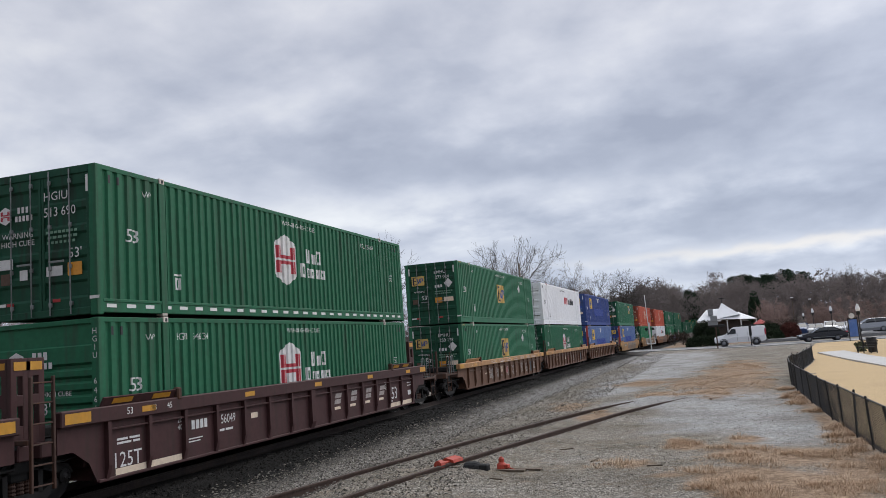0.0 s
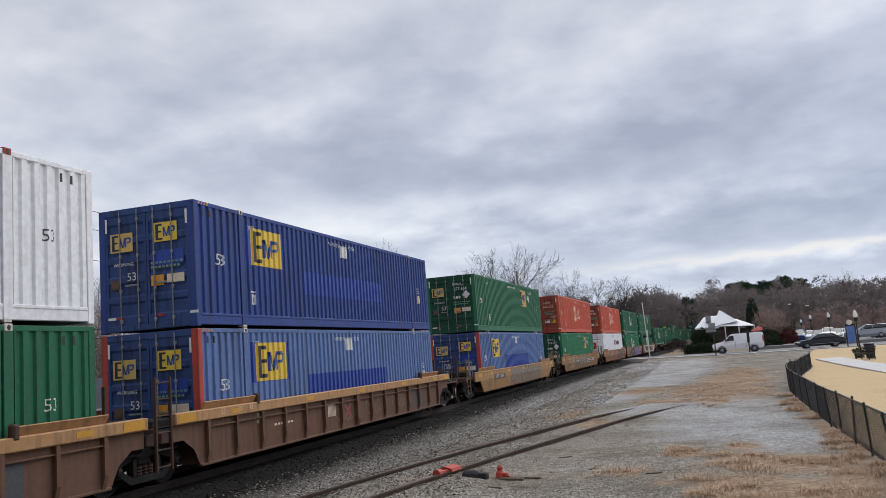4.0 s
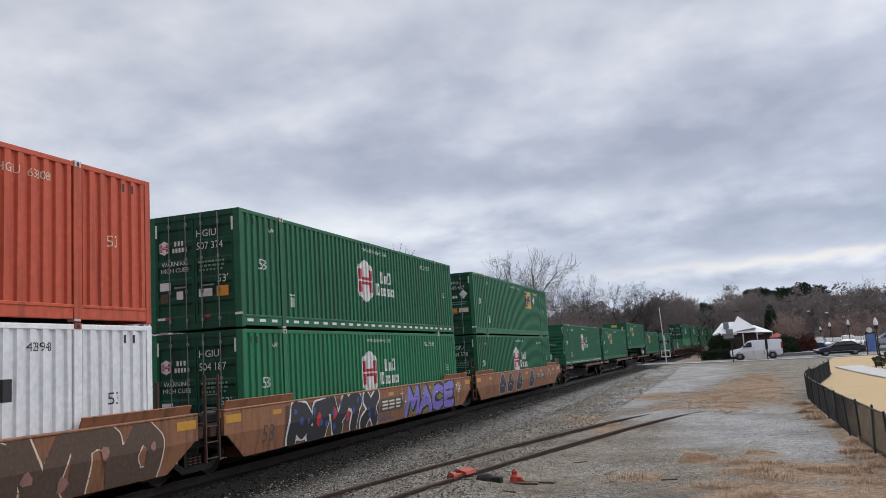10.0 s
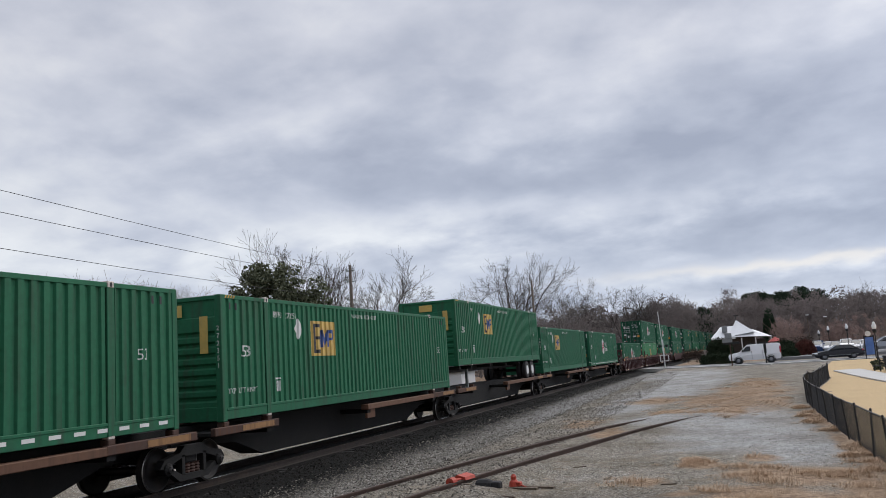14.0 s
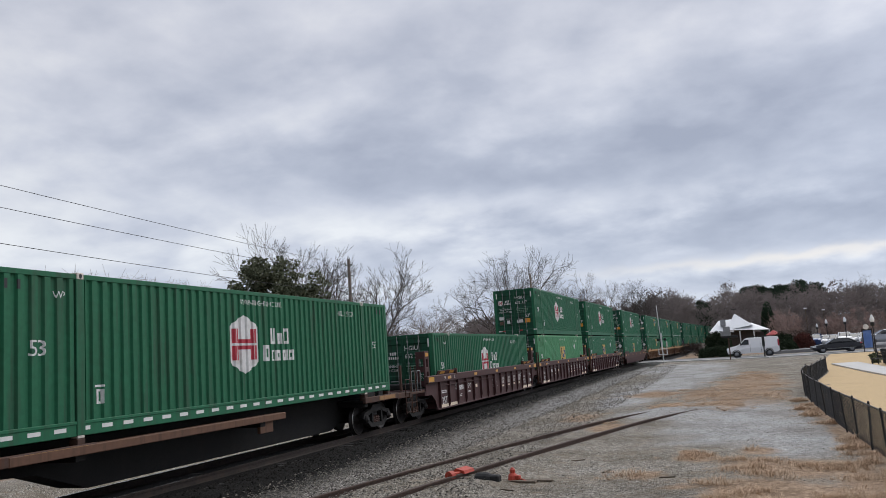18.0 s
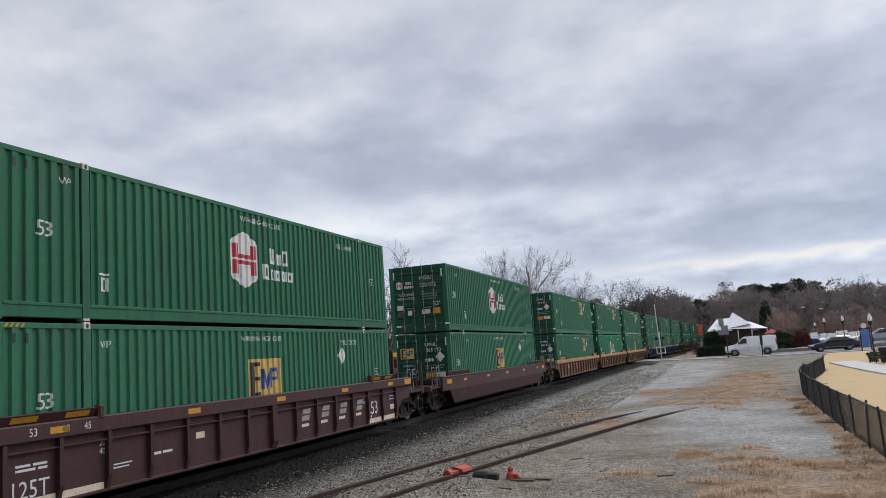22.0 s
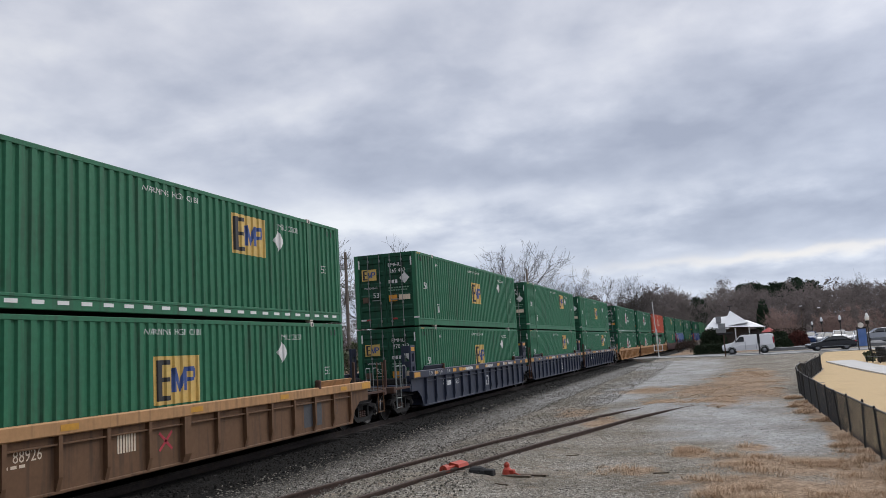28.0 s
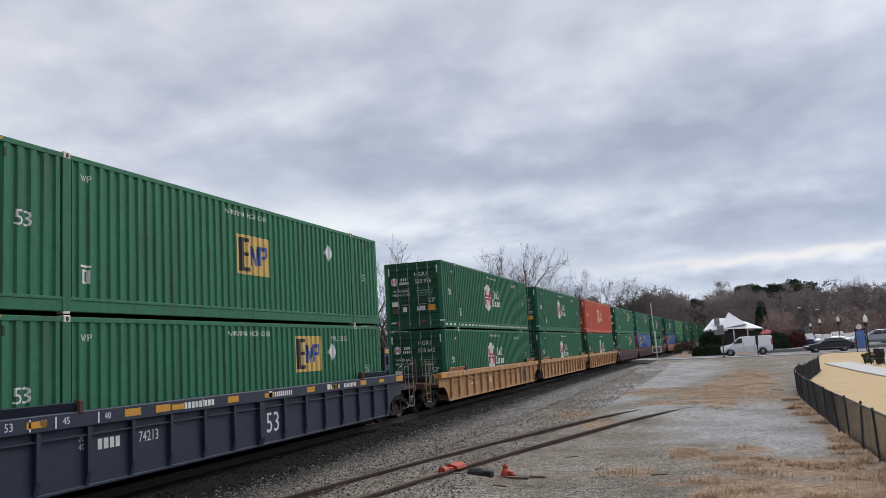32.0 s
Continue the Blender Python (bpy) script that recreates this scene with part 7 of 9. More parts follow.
            spray(car, face, fold, ["T", "G", "F"], 15.25, 15.95, 0.86, 1.12, ((0.016, "mark_white", "graffiti", "small white sprayed letters", 0.0),), 0)
            for u_, z_, size in ((9.35, 1.16, 0.22), (9.6, 0.86, 0.2), (12.2, 0.75, 0.16), (12.9, 1.02, 0.18), (15.6, 0.62, 0.13), (11.3, 0.55, 0.13)):
                sparkle(u_, z_, size)
        if k == 9:
            for c, big in ((3.3, 1.0), (4.87, 1.0), (6.78, 1.0), (9.65, 0.95)):
                body = [(c - 0.50, 0.40), (c + 0.44, 0.40), (c + 0.62, 0.72), (c + 0.58, 0.92), (c + 0.44, 1.08), (c + 0.28, 1.24), (c + 0.06, 1.33), (c - 0.14, 1.29), (c - 0.32, 1.13), (c - 0.50, 0.92), (c - 0.60, 0.70)]
                rim = [(c + (q - c) * 1.09, 0.84 + (r - 0.84) * 1.05) for q, r in body]
                car_marks(car, [rim], "pale_steel", face, "graffiti_outline", "dark graffiti mound with a pale outline", fold)
                car_marks(car, [body], "mark_black", lambda v: face(v) + 0.003, "graffiti_fill", "", fold)
                car_marks(car, ribbon([(c - 0.30, 0.72), (c - 0.05, 0.80), (c + 0.30, 0.70)], 0.012) + ribbon([(c + 0.10, 1.12), (c + 0.28, 0.92)], 0.012), "pale_steel", lambda v: face(v) + 0.006, "graffiti_accent", "", fold)
            car_marks(car, ribbon([(13.9, 0.40), (13.8, 0.66), (14.0, 0.98), (14.36, 1.26), (14.72, 1.0), (14.94, 0.7), (14.8, 0.40)], 0.013), "mark_white", face, "graffiti", "white line graffiti", fold)


def motions():
    """The train rolls past; its wheels turn while they are near."""
    for ob, u, z in TRAIN:
        walk(ob, [(t, rail_pose(u - gone(t), z)) for t in range(33)])
    for ob, u, yc in WHEELS:
        home = ob.matrix_basis.translation.copy()
        rows = []
        for f in range(961):
            t = f / 30
            y = u + yc - gone(t)
            if f in (0, 960) or 6.5 < y < 46:
                clipped = min(max(y, 6.5), 46)
                rows.append((t, Matrix.Translation(home) @ Matrix.Rotation(-clipped / 0.457, 4, "X")))
        walk(ob, rows)


# ---- roads, lawn, path ----
M["asphalt"] = mat("worn_road_asphalt", (0.20, 0.20, 0.205), 0.9, 0, 0.2, 14, (0.12, 0.12, 0.12), 0.5, 0.4, 0.3, 60)
M["concrete"] = mat("pale_concrete", (0.50, 0.49, 0.47), 0.85, 0, 0.1, 10, (0.36, 0.35, 0.33), 0.5, 0.8, 0.15, 40)
M["lawn"] = mat("dormant_tan_lawn", (0.50, 0.36, 0.19), 0.95, 0, 0.22, 18, (0.40, 0.28, 0.15), 0.5, 0.35, 0.5, 60)
M["wood"] = mat("grey_weathered_wood", (0.15, 0.115, 0.085), 0.9, 0, 0.3, 10, (0.07, 0.055, 0.045), 0.6, 3, 0.5, stretch=(4, 0.6, 4))
M["pole_wood"] = mat("utility_pole_wood", (0.20, 0.165, 0.14), 0.9, 0, 0.3, 8, (0.06, 0.05, 0.04), 0.5, 2, 0.4)
M["siding"] = mat("white_house_siding", (0.66, 0.66, 0.66), 0.7, 0, 0.05, 12, (0.5, 0.49, 0.47), 0.4, 1.2)
M["shingle"] = mat("grey_roof_shingles", (0.046, 0.050, 0.058), 0.9, 0, 0.3, 16, (0.05, 0.052, 0.055), 0.5, 2, 0.5)
M["brown_siding"] = mat("brown_weathered_siding", (0.20, 0.155, 0.12), 0.9, 0, 0.2, 9, (0.12, 0.095, 0.075), 0.5, 1.2, 0.3, stretch=(0.6, 0.6, 5))
M["grey_wall"] = mat("grey_metal_wall", (0.24, 0.25, 0.26), 0.7, 0, 0.1, 8, (0.15, 0.15, 0.15), 0.5, 0.8)
# on the white-roofed building this brown includes the shade under its roofs
M["brown_wall"] = mat("dark_brown_wall", (0.06, 0.047, 0.040), 0.8, 0, 0.25, 8, (0.03, 0.025, 0.022), 0.5, 1.0)
M["white_roof"] = mat("white_metal_roof", (0.74, 0.75, 0.76), 0.5, 0, 0.05, 8, (0.55, 0.55, 0.54), 0.4, 0.6)
M["glass"] = mat("dark_window_glass", (0.02, 0.023, 0.026), 0.08, 0, 0.05, 5)
M["black_paint"] = mat("black_painted_metal", (0.015, 0.015, 0.016), 0.45, 0.2, 0.15, 14)
M["wire_black"] = mat("black_vinyl_wire", (0.016, 0.016, 0.017), 0.6, 0, 0.1, 20)
M["bark"] = mat("grey_bark", (0.080, 0.069, 0.062), 0.95, 0, 0.3, 6, (0.08, 0.07, 0.06), 0.6, 1.5, 0.4)
M["twig_bark"] = mat("grey_brown_twigs", (0.22, 0.19, 0.175), 0.95, 0, 0.3, 6, (0.16, 0.14, 0.13), 0.6, 1.5, 0.4)
M["grey_trunk"] = mat("light_grey_bark", (0.21, 0.19, 0.175), 0.95, 0, 0.25, 5, (0.10, 0.09, 0.08), 0.5, 1.2)
M["woods"] = mat("bare_woods_twigs", (0.195, 0.168, 0.160), 0.95, 0, 0.20, 0.16, (0.142, 0.123, 0.120), 0.7, 0.05)
M["russet"] = mat("russet_twigs", (0.30, 0.22, 0.195), 0.95, 0, 0.2, 0.3, (0.24, 0.185, 0.17), 0.6, 0.1)
for key in ("woods", "russet"):
    tree_n, tree_l = M[key].node_tree.nodes, M[key].node_tree.links
    thru = tree_n.new("ShaderNodeBsdfTranslucent")
    half_mix = tree_n.new("ShaderNodeMixShader")
    half_mix.inputs[0].default_value = 0.5
    tree_l.new(tree_n["Principled BSDF"].inputs["Base Color"].links[0].from_socket, thru.inputs["Color"])
    tree_l.new(tree_n["Principled BSDF"].outputs[0], half_mix.inputs[1])
    tree_l.new(thru.outputs[0], half_mix.inputs[2])
    tree_l.new(half_mix.outputs[0], tree_n["Material Output"].inputs["Surface"])
    tree_n["Principled BSDF"].inputs["Specular IOR Level"].default_value = 0.0
M["leaf"] = stone_material("dark_evergreen_leaves", (0.045, 0.055, 0.032), (0.185, 0.195, 0.125))
M["pine"] = stone_material("dark_pine_needles", (0.014, 0.028, 0.018), (0.04, 0.07, 0.036))
M["shrub"] = stone_material("hedge_leaves", (0.014, 0.025, 0.014), (0.045, 0.06, 0.032))
M["redshrub"] = stone_material("reddish_shrub_leaves", (0.055, 0.022, 0.018), (0.14, 0.05, 0.04))
M["brownshrub"] = stone_material("brown_bare_shrub", (0.035, 0.026, 0.022), (0.10, 0.075, 0.06))
M["car_white"] = mat("white_car_paint", (0.88, 0.88, 0.89), 0.25, 0, 0.02, 5)
M["car_black"] = mat("black_car_paint", (0.012, 0.013, 0.017), 0.18, 0.1, 0.05, 5)
M["car_silver"] = mat("silver_car_paint", (0.33, 0.34, 0.36), 0.25, 0.6, 0.04, 5)
M["car_blue"] = mat("blue_car_paint", (0.04, 0.07, 0.16), 0.25, 0.2, 0.04, 5)
M["lamp_globe"] = mat("frosted_lamp_globe", (0.82, 0.83, 0.84), 0.35, 0, 0.03, 8)
M["sign_blue"] = mat("blue_banner", (0.07, 0.16, 0.46), 0.5, 0, 0.15, 2, (0.25, 0.34, 0.58), 0.6, 1.2)
M["red_iron"] = mat("red_painted_iron", (0.46, 0.06, 0.035), 0.6, 0.1, 0.2, 12, (0.16, 0.05, 0.03), 0.5, 6, 0.3)
M["canopy_red"] = mat("red_canvas", (0.45, 0.09, 0.08), 0.8, 0, 0.1, 6)


def slab(poly, z0, z1):
    return Shape().prism(poly, "z", z0, z1)


NEAR_EDGE = [(90, 88), (30, 90.5), (17, 91.5), (10, 96.5), (1.5, 103), (-10, 112), (-60, 152)]
FAR_EDGE = [(-55, 160), (-5.5, 119.5), (5.5, 110.5), (13, 104.5), (19, 101), (31, 100), (90, 98)]
solid("road", slab(NEAR_EDGE + FAR_EDGE, -0.2, 0.045), M["asphalt"], "worn grey asphalt road over the level crossing", "road", kind="structure")
kerb = Shape()
for (ax, ay), (bx, by) in zip(NEAR_EDGE[:4], NEAR_EDGE[1:5]):
    d = Vector((bx - ax, by - ay)).normalized()
    nx, ny = -d.y, d.x
    if ny > 0:
        nx, ny = -nx, -ny
    kerb.prism([(ax, ay), (bx, by), (bx + nx * 1.1, by + ny * 1.1), (ax + nx * 1.1, ay + ny * 1.1)], "z", -0.3, 0.10)
solid("road_kerb", kerb, M["concrete"], "pale concrete kerb and walk along the road", "kerb", kind="structure")
FENCE = [(14.9, 9.5), (14.85, 14), (14.85, 18.3), (14.85, 24), (14.9, 29), (14.95, 34), (15.1, 38), (15.35, 41.5), (16.1, 46), (17.1, 52), (18.1, 58), (18.5, 61)]
lawn_poly = [(x + 0.12, y) for x, y in FENCE] + [(18.6, 68), (20.5, 80), (22, 89), (70, 88), (70, 9.5)]
lw = Shape()
for i in range(40):
    a, b = 9.5 + (i / 40) * 79, 9.5 + ((i + 1) / 40) * 79
    row = []
    for y in (a, b):
        xl = float(np.interp(y, [p[1] for p in lawn_poly[:15]], [p[0] for p in lawn_poly[:15]]))
        row.append([(xl + (60 - xl) * f ** 2, y, max(ground_z(xl + (60 - xl) * f ** 2, y) + 0.05, -0.38 + 0.42 * smooth01(60, 92, y))) for f in np.linspace(0, 1, 16)])
    k = len(lw.v)
    lw.v += row[0] + row[1]
    lw.f += [(k + j, k + j + 1, k + 17 + j, k + 16 + j) for j in range(15)]
solid("lawn", lw, M["lawn"], "dormant tan lawn behind the chain-link fence", "lawn", kind="structure", smooth=True)
pth = Shape()
for (ax, ay, az_), (bx, by, bz) in (((19.75, 69.5, 0), (20.0, 60, 0)), ((20.0, 60, 0), (20.2, 50, 0)), ((20.2, 50, 0), (20.7, 30, 0))):
    za, zb = max(ground_z(ax, ay), -0.36 + 0.42 * smooth01(60, 92, ay)) + 0.09, max(ground_z(bx, by), -0.36 + 0.42 * smooth01(60, 92, by)) + 0.09
    k = len(pth.v)
    pth.v += [(ax, ay, za), (ax + 1.9, ay + 0.3, za), (bx + 1.9, by + 0.3, zb), (bx, by, zb), (ax, ay, za - 0.3), (ax + 1.9, ay + 0.3, za - 0.3), (bx + 1.9, by + 0.3, zb - 0.3), (bx, by, zb - 0.3)]
    pth.f += [(k, k + 1, k + 2, k + 3), (k, k + 4, k + 5, k + 1), (k + 2, k + 6, k + 7, k + 3), (k + 1, k + 5, k + 6, k + 2), (k, k + 3, k + 7, k + 4)]
solid("footpath", pth, M["concrete"], "pale concrete footpath across the lawn", "path", kind="structure")


# ---- chain-link fence: posts, top rail, woven wire ----
def fence():
    t = thing("chain_link_fence", "low black vinyl chain-link fence beside dry grass", "fence")
    H = 0.96
    pts = []
    for (ax, ay), (bx, by) in zip(FENCE[:-1], FENCE[1:]):
        n = max(1, round(math.hypot(bx - ax, by - ay) / 2.2))
        for i in range(n):
            f = i / n
            pts.append((ax + (bx - ax) * f, ay + (by - ay) * f))
    pts.append(FENCE[-1])
    post = Shape().tube((0, 0, -0.2), (0, 0, H + 0.03), 0.025, 8).lathe([(0.029, H + 0.02), (0.024, H + 0.06), (0.0, H + 0.075)], "z", n=8).mesh("post", M["wire_black"])
    base = [(x, y, ground_z(x, y) + 0.02) for x, y in pts]
    for i, (x, y, z) in enumerate(base):
        part("post", post, None, t, at=pose(x, y, z, random.uniform(-9, 6), random.uniform(-5, 5)))
    for (ax, ay, az_), (bx, by, bz) in zip(base[:-1], base[1:]):
        part("top_rail", Shape().tube((ax, ay, az_ + H), (bx, by, bz + H), 0.02, 6), M["wire_black"], t)
        w = Shape()
        L = math.hypot(bx - ax, by - ay)
        n = int(L / 0.07)
        hh = H - 0.04
        rise = hh / 0.07
        for s in (1, -1):
            for i in range(-int(rise), n + int(rise) + 1):
                u0, u1 = i * 0.07, i * 0.07 + s * hh
                z0, z1 = 0.03, 0.03 + hh
                if u1 < 0 or u1 > L or u0 < 0 or u0 > L:
                    lo, hi = (0.0, L)
                    pts2 = [(u0, z0), (u1, z1)]
                    f0 = max(0.0, min(((lo - u0) / (u1 - u0)), ((hi - u0) / (u1 - u0))))
                    f1 = min(1.0, max(((lo - u0) / (u1 - u0)), ((hi - u0) / (u1 - u0))))
                    if f1 <= f0:
                        continue
                    u0, u1, z0, z1 = u0 + (u1 - u0) * f0, u0 + (u1 - u0) * f1, z0 + (z1 - z0) * f0, z0 + (z1 - z0) * f1
                p = (ax + (bx - ax) * u0 / L, ay + (by - ay) * u0 / L, az_ + (bz - az_) * u0 / L + z0)
                q = (ax + (bx - ax) * u1 / L, ay + (by - ay) * u1 / L, az_ + (bz - az_) * u1 / L + z1)
                w.tube(p, q, 0.0037, 3, cap=False)
        part("wire_mesh", w, M["wire_black"], t, "woven black wire mesh")
    return t


fence()


# ---- trees ----
def grow(seed, H, spread, levels, limbs, trunk_r, low=0.25, up=0.25):
    """Segments of a leafless tree that forks again and again: (start, end, radius, end radius)."""
    rng = random.Random(seed)
    segs = []

    def turned_from(d, angle):
        side = d.orthogonal().normalized()
        side.rotate(Matrix.Rotation(rng.uniform(0, 2 * math.pi), 3, d).to_quaternion())
        return (d * math.cos(angle) + side * math.sin(angle)).normalized()

    def branch(p, d, length, r, lvl):
        n = 4 if lvl < 3 else 3
        for i in range(n):
            w = 0.07 if lvl == 0 else 0.26
            d = (d + Vector((rng.uniform(-w, w), rng.uniform(-w, w), rng.uniform(-w, w) + (up * 0.22 if lvl else 0.1)))).normalized()
            q = p + d * length / n
            r2 = r * 0.94
            segs.append((p, q, r, r2))
            if 1 <= lvl < levels and i < n - 1 and rng.random() < (0.5 if lvl < 4 else 0.85):
                k = min(levels, lvl + 2)
                branch(q, turned_from(d, spread * rng.uniform(0.8, 1.3)), length * rng.uniform(0.4, 0.65), r2 * 0.45, k)
            p, r = q, r2
        if lvl < levels:
            for j in range(limbs if lvl == 0 else 3 if rng.random() < 0.3 else 2):
                a = spread * rng.uniform(0.35, 0.95) * (0.8 if lvl == 0 else 1.0)
                branch(p, turned_from(d, a), length * rng.uniform(0.62, 0.9) if lvl else H * rng.uniform(0.17, 0.25), r * rng.uniform(0.60, 0.78), lvl + 1)
    branch(Vector((0, 0, -0.02 * H)), Vector((0, 0, 1)), H * low, trunk_r, 0)
    k = H / max(s[1].z for s in segs)
    return [(a * k, b * k, r, r2) for a, b, r, r2 in segs]


def thicket_shape(seed, H, spread, levels, kids, trunk_r, low=0.25, up=0.25, droop=0.0):
    """Segments of a dense young tree, twiggy from the ground up: (start, end, radius, end radius)."""
    rng = random.Random(seed)
    segs = []

    def branch(p, d, length, r, lvl):
        n = 4 if lvl < 2 else 3 if lvl < 4 else 2
        step = length / n
        for i in range(n):
            wob = 0.10 if lvl == 0 else 0.22
            d = (d + Vector((rng.uniform(-wob, wob), rng.uniform(-wob, wob), rng.uniform(-wob, wob) + (up if lvl else 0.1) * 0.4 - droop * lvl * 0.03))).normalized()
            q = p + d * step
            r2 = r * (0.82 if i < n - 1 else 0.6)
            segs.append((p, q, r, r2))
            if lvl < levels and (lvl > 0 or (i + 1) / n > low):
                for _ in range(kids[lvl] if i else max(1, kids[lvl] - 1)):
                    a = rng.uniform(0, 2 * math.pi)
                    side = d.orthogonal().normalized()
                    side.rotate(Matrix.Rotation(a, 3, d).to_quaternion())
                    nd = (d * rng.uniform(0.45, 0.9) + side * spread * rng.uniform(0.6, 1.1)).normalized()
                    branch(q, nd, length * rng.uniform(0.46, 0.68), r2 * rng.uniform(0.45, 0.65), lvl + 1)
            p, r = q, r2
    branch(Vector((0, 0, -0.3)), Vector((0, 0, 1)), H * 0.52, trunk_r, 0)
    top = max(s[1].z for s in segs)
    k = H / top
    return [(a * k, b * k, r * k, r2 * k) for a, b, r, r2 in segs]


def seg_arrays(segs, sides=3, thin=0.012):
    P = np.array([s[0][:] for s in segs])
    Q = np.array([s[1][:] for s in segs])
    r = np.maximum(np.array([[s[2], s[3]] for s in segs]), thin)
    D = Q - P
    D /= np.linalg.norm(D, axis=1, keepdims=True) + 1e-9
    ref = np.where(np.abs(D[:, 2:3]) < 0.9, np.array([[0, 0, 1.0]]), np.array([[1.0, 0, 0]]))
    A = np.cross(D, ref)
    A /= np.linalg.norm(A, axis=1, keepdims=True) + 1e-9
    B = np.cross(D, A)
    vs = []
    for base, rr in ((P, r[:, 0:1]), (Q, r[:, 1:2])):
        for i in range(sides):
            a = 2 * math.pi * i / sides
            vs.append(base + rr * (math.cos(a) * A + math.sin(a) * B))
    V = np.stack(vs, 1).reshape(-1, 3)
    k = np.arange(len(segs))[:, None] * (2 * sides)
    F = np.concatenate([k + np.array([[i, (i + 1) % sides, sides + (i + 1) % sides, sides + i]]) for i in range(sides)], 0)
    return V, F


def quad_mesh(name, V, F, material):
    me = bpy.data.meshes.new(name)
    me.vertices.add(len(V))
    me.vertices.foreach_set("co", np.ascontiguousarray(V, dtype=np.float32).ravel())
    n = F.shape[1]
    me.loops.add(len(F) * n)
    me.loops.foreach_set("vertex_index", np.ascontiguousarray(F, dtype=np.int32).ravel())
    me.polygons.add(len(F))
    me.polygons.foreach_set("loop_start", np.arange(0, len(F) * n, n, dtype=np.int32))
    me.update(calc_edges=True)
    me.materials.append(material)
    return me


def leaves(centres, n, size, rng, squash=0.8):
    """Small leaf quads filling lumps of (x, y, z, radius)."""
    V = np.zeros((n, 4, 3))
    c = np.array(centres)
    w = c[:, 3] ** 2
    pick = rng.choice(len(c), n, p=w / w.sum())
    d = rng.normal(size=(n, 3))
    d /= np.linalg.norm(d, axis=1, keepdims=True)
    pos = c[pick, :3] + d * (c[pick, 3:4] * rng.uniform(0.55, 1.05, (n, 1))) * np.array([1, 1, squash])
    a = rng.normal(size=(n, 3))
    a /= np.linalg.norm(a, axis=1, keepdims=True)
    b = np.cross(a, rng.normal(size=(n, 3)))
    b /= np.linalg.norm(b, axis=1, keepdims=True) + 1e-9
    s = size * rng.uniform(0.6, 1.3, (n, 1))
    V[:, 0], V[:, 1], V[:, 2], V[:, 3] = pos - a * s, pos + b * s * 0.55, pos + a * s, pos - b * s * 0.55
    return V.reshape(-1, 3), np.arange(4 * n).reshape(-1, 4)


def split_tree(name, label, segs, material, at, cut=0.05):
    """A tree as trunk with limbs, and a crown of twigs."""
    t = thing(name, label, "tree", at)
    big = [s for s in segs if s[2] > cut]
    small = [s for s in segs if s[2] <= cut]
    V, F = seg_arrays(big, 6)
    part("trunk", quad_mesh("trunk", V, F, material), None, t)
    V, F = seg_arrays(small, 3, 0.012)
    part("crown", quad_mesh("crown", V, F, material), None, t, "bare twigs")
    return t


def on_line(az, y):
    """A place at that bearing from the camera."""
    return 12.01 + az * y


for az_, y, top, seed, spread, levels, up, label, m in (
        (-0.530, 75, 17.4, 3, 0.55, 6, 0.34, "tall bare deciduous tree with upswept grey limbs", "bark"), (-0.505, 79, 14.6, 17, 0.60, 6, 0.26, "bare grey tree with arching side limbs", "bark"),
        (-0.405, 84, 15.9, 8, 0.62, 6, 0.22, "bare spreading deciduous tree beside a utility pole", "bark"), (-0.232, 112, 17.8, 21, 0.80, 6, 0.16, "large bare tree with a broad crown of crooked limbs", "bark"),
        (-0.262, 118, 15.2, 27, 0.85, 6, 0.12, "bare tree with long crooked limbs leaning aside", "bark"), (-0.172, 150, 16.4, 5, 0.75, 6, 0.20, "pale bare tree with a rounded crown of fine twigs", "grey_trunk"),
        (-0.150, 160, 14.2, 51, 0.8, 6, 0.16, "bare brown tree among the woods by the crossing", "bark"), (-0.110, 185, 17.0, 13, 0.8, 6, 0.18, "grey bare tree at the edge of the woods", "bark"),
        (-0.088, 190, 16.2, 15, 0.8, 6, 0.18, "bare rounded tree at the edge of the woods", "bark"), (0.153, 250, 18.5, 31, 0.85, 5, 0.12, "bare tree standing above the wooded ridge", "bark")):
    x = on_line(az_, y)
    z = ground_z(x, y)
    split_tree("bare_tree", label, grow(seed, top - z, spread, levels + 1, 4, 0.40, 0.20, up), M[m], (x, y, z))

# near woods behind the house: three shapes of tree, copied
rng = random.Random(77)
models = []
for i, (seed, sp, lab) in enumerate(((41, 0.7, "bare grey tree in the woods behind the house"), (42, 0.85, "bare brown tree with a tangled crown of twigs"), (43, 0.6, "slender bare tree with thin upright limbs"))):
    models.append(split_tree("woodland_tree", lab, grow(seed, 14.5, sp, 5, 5, 0.26, 0.24, 0.12), M["twig_bark"], (on_line(-0.96 + 0.09 * i, 74), 74, -1.5)))
for i in range(40):
    y = rng.uniform(70, 112)
    az_ = rng.uniform(-1.16, -0.60) if i < 30 else rng.uniform(-0.60, -0.28)
    h = rng.uniform(0.85, 1.15) * (1.08 if az_ < -0.72 else 0.8 if az_ < -0.6 else 0.66)
    if az_ > -0.6:
        y = rng.uniform(100, 130)
    x = on_line(az_, y)
    m = rng.choice(models)
    copy_thing(m, pose(x, y, ground_z(x, y), 0, 0, rng.uniform(0, 360)) @ Matrix.Scale(h, 4))

# plain dark boxes behind the camera, unseen, added to cut the low sky light
solid("backdrop", Shape().box(5, 75, -18, -15, -0.6, 16).box(-75, -7, -46, -43, -2.0, 15), M["bark"], "unseen dark boxes added behind the camera to block low sky", "backdrop", kind="structure")

# far woods on the rising ground, uncountable
nrng = np.random.default_rng(12)
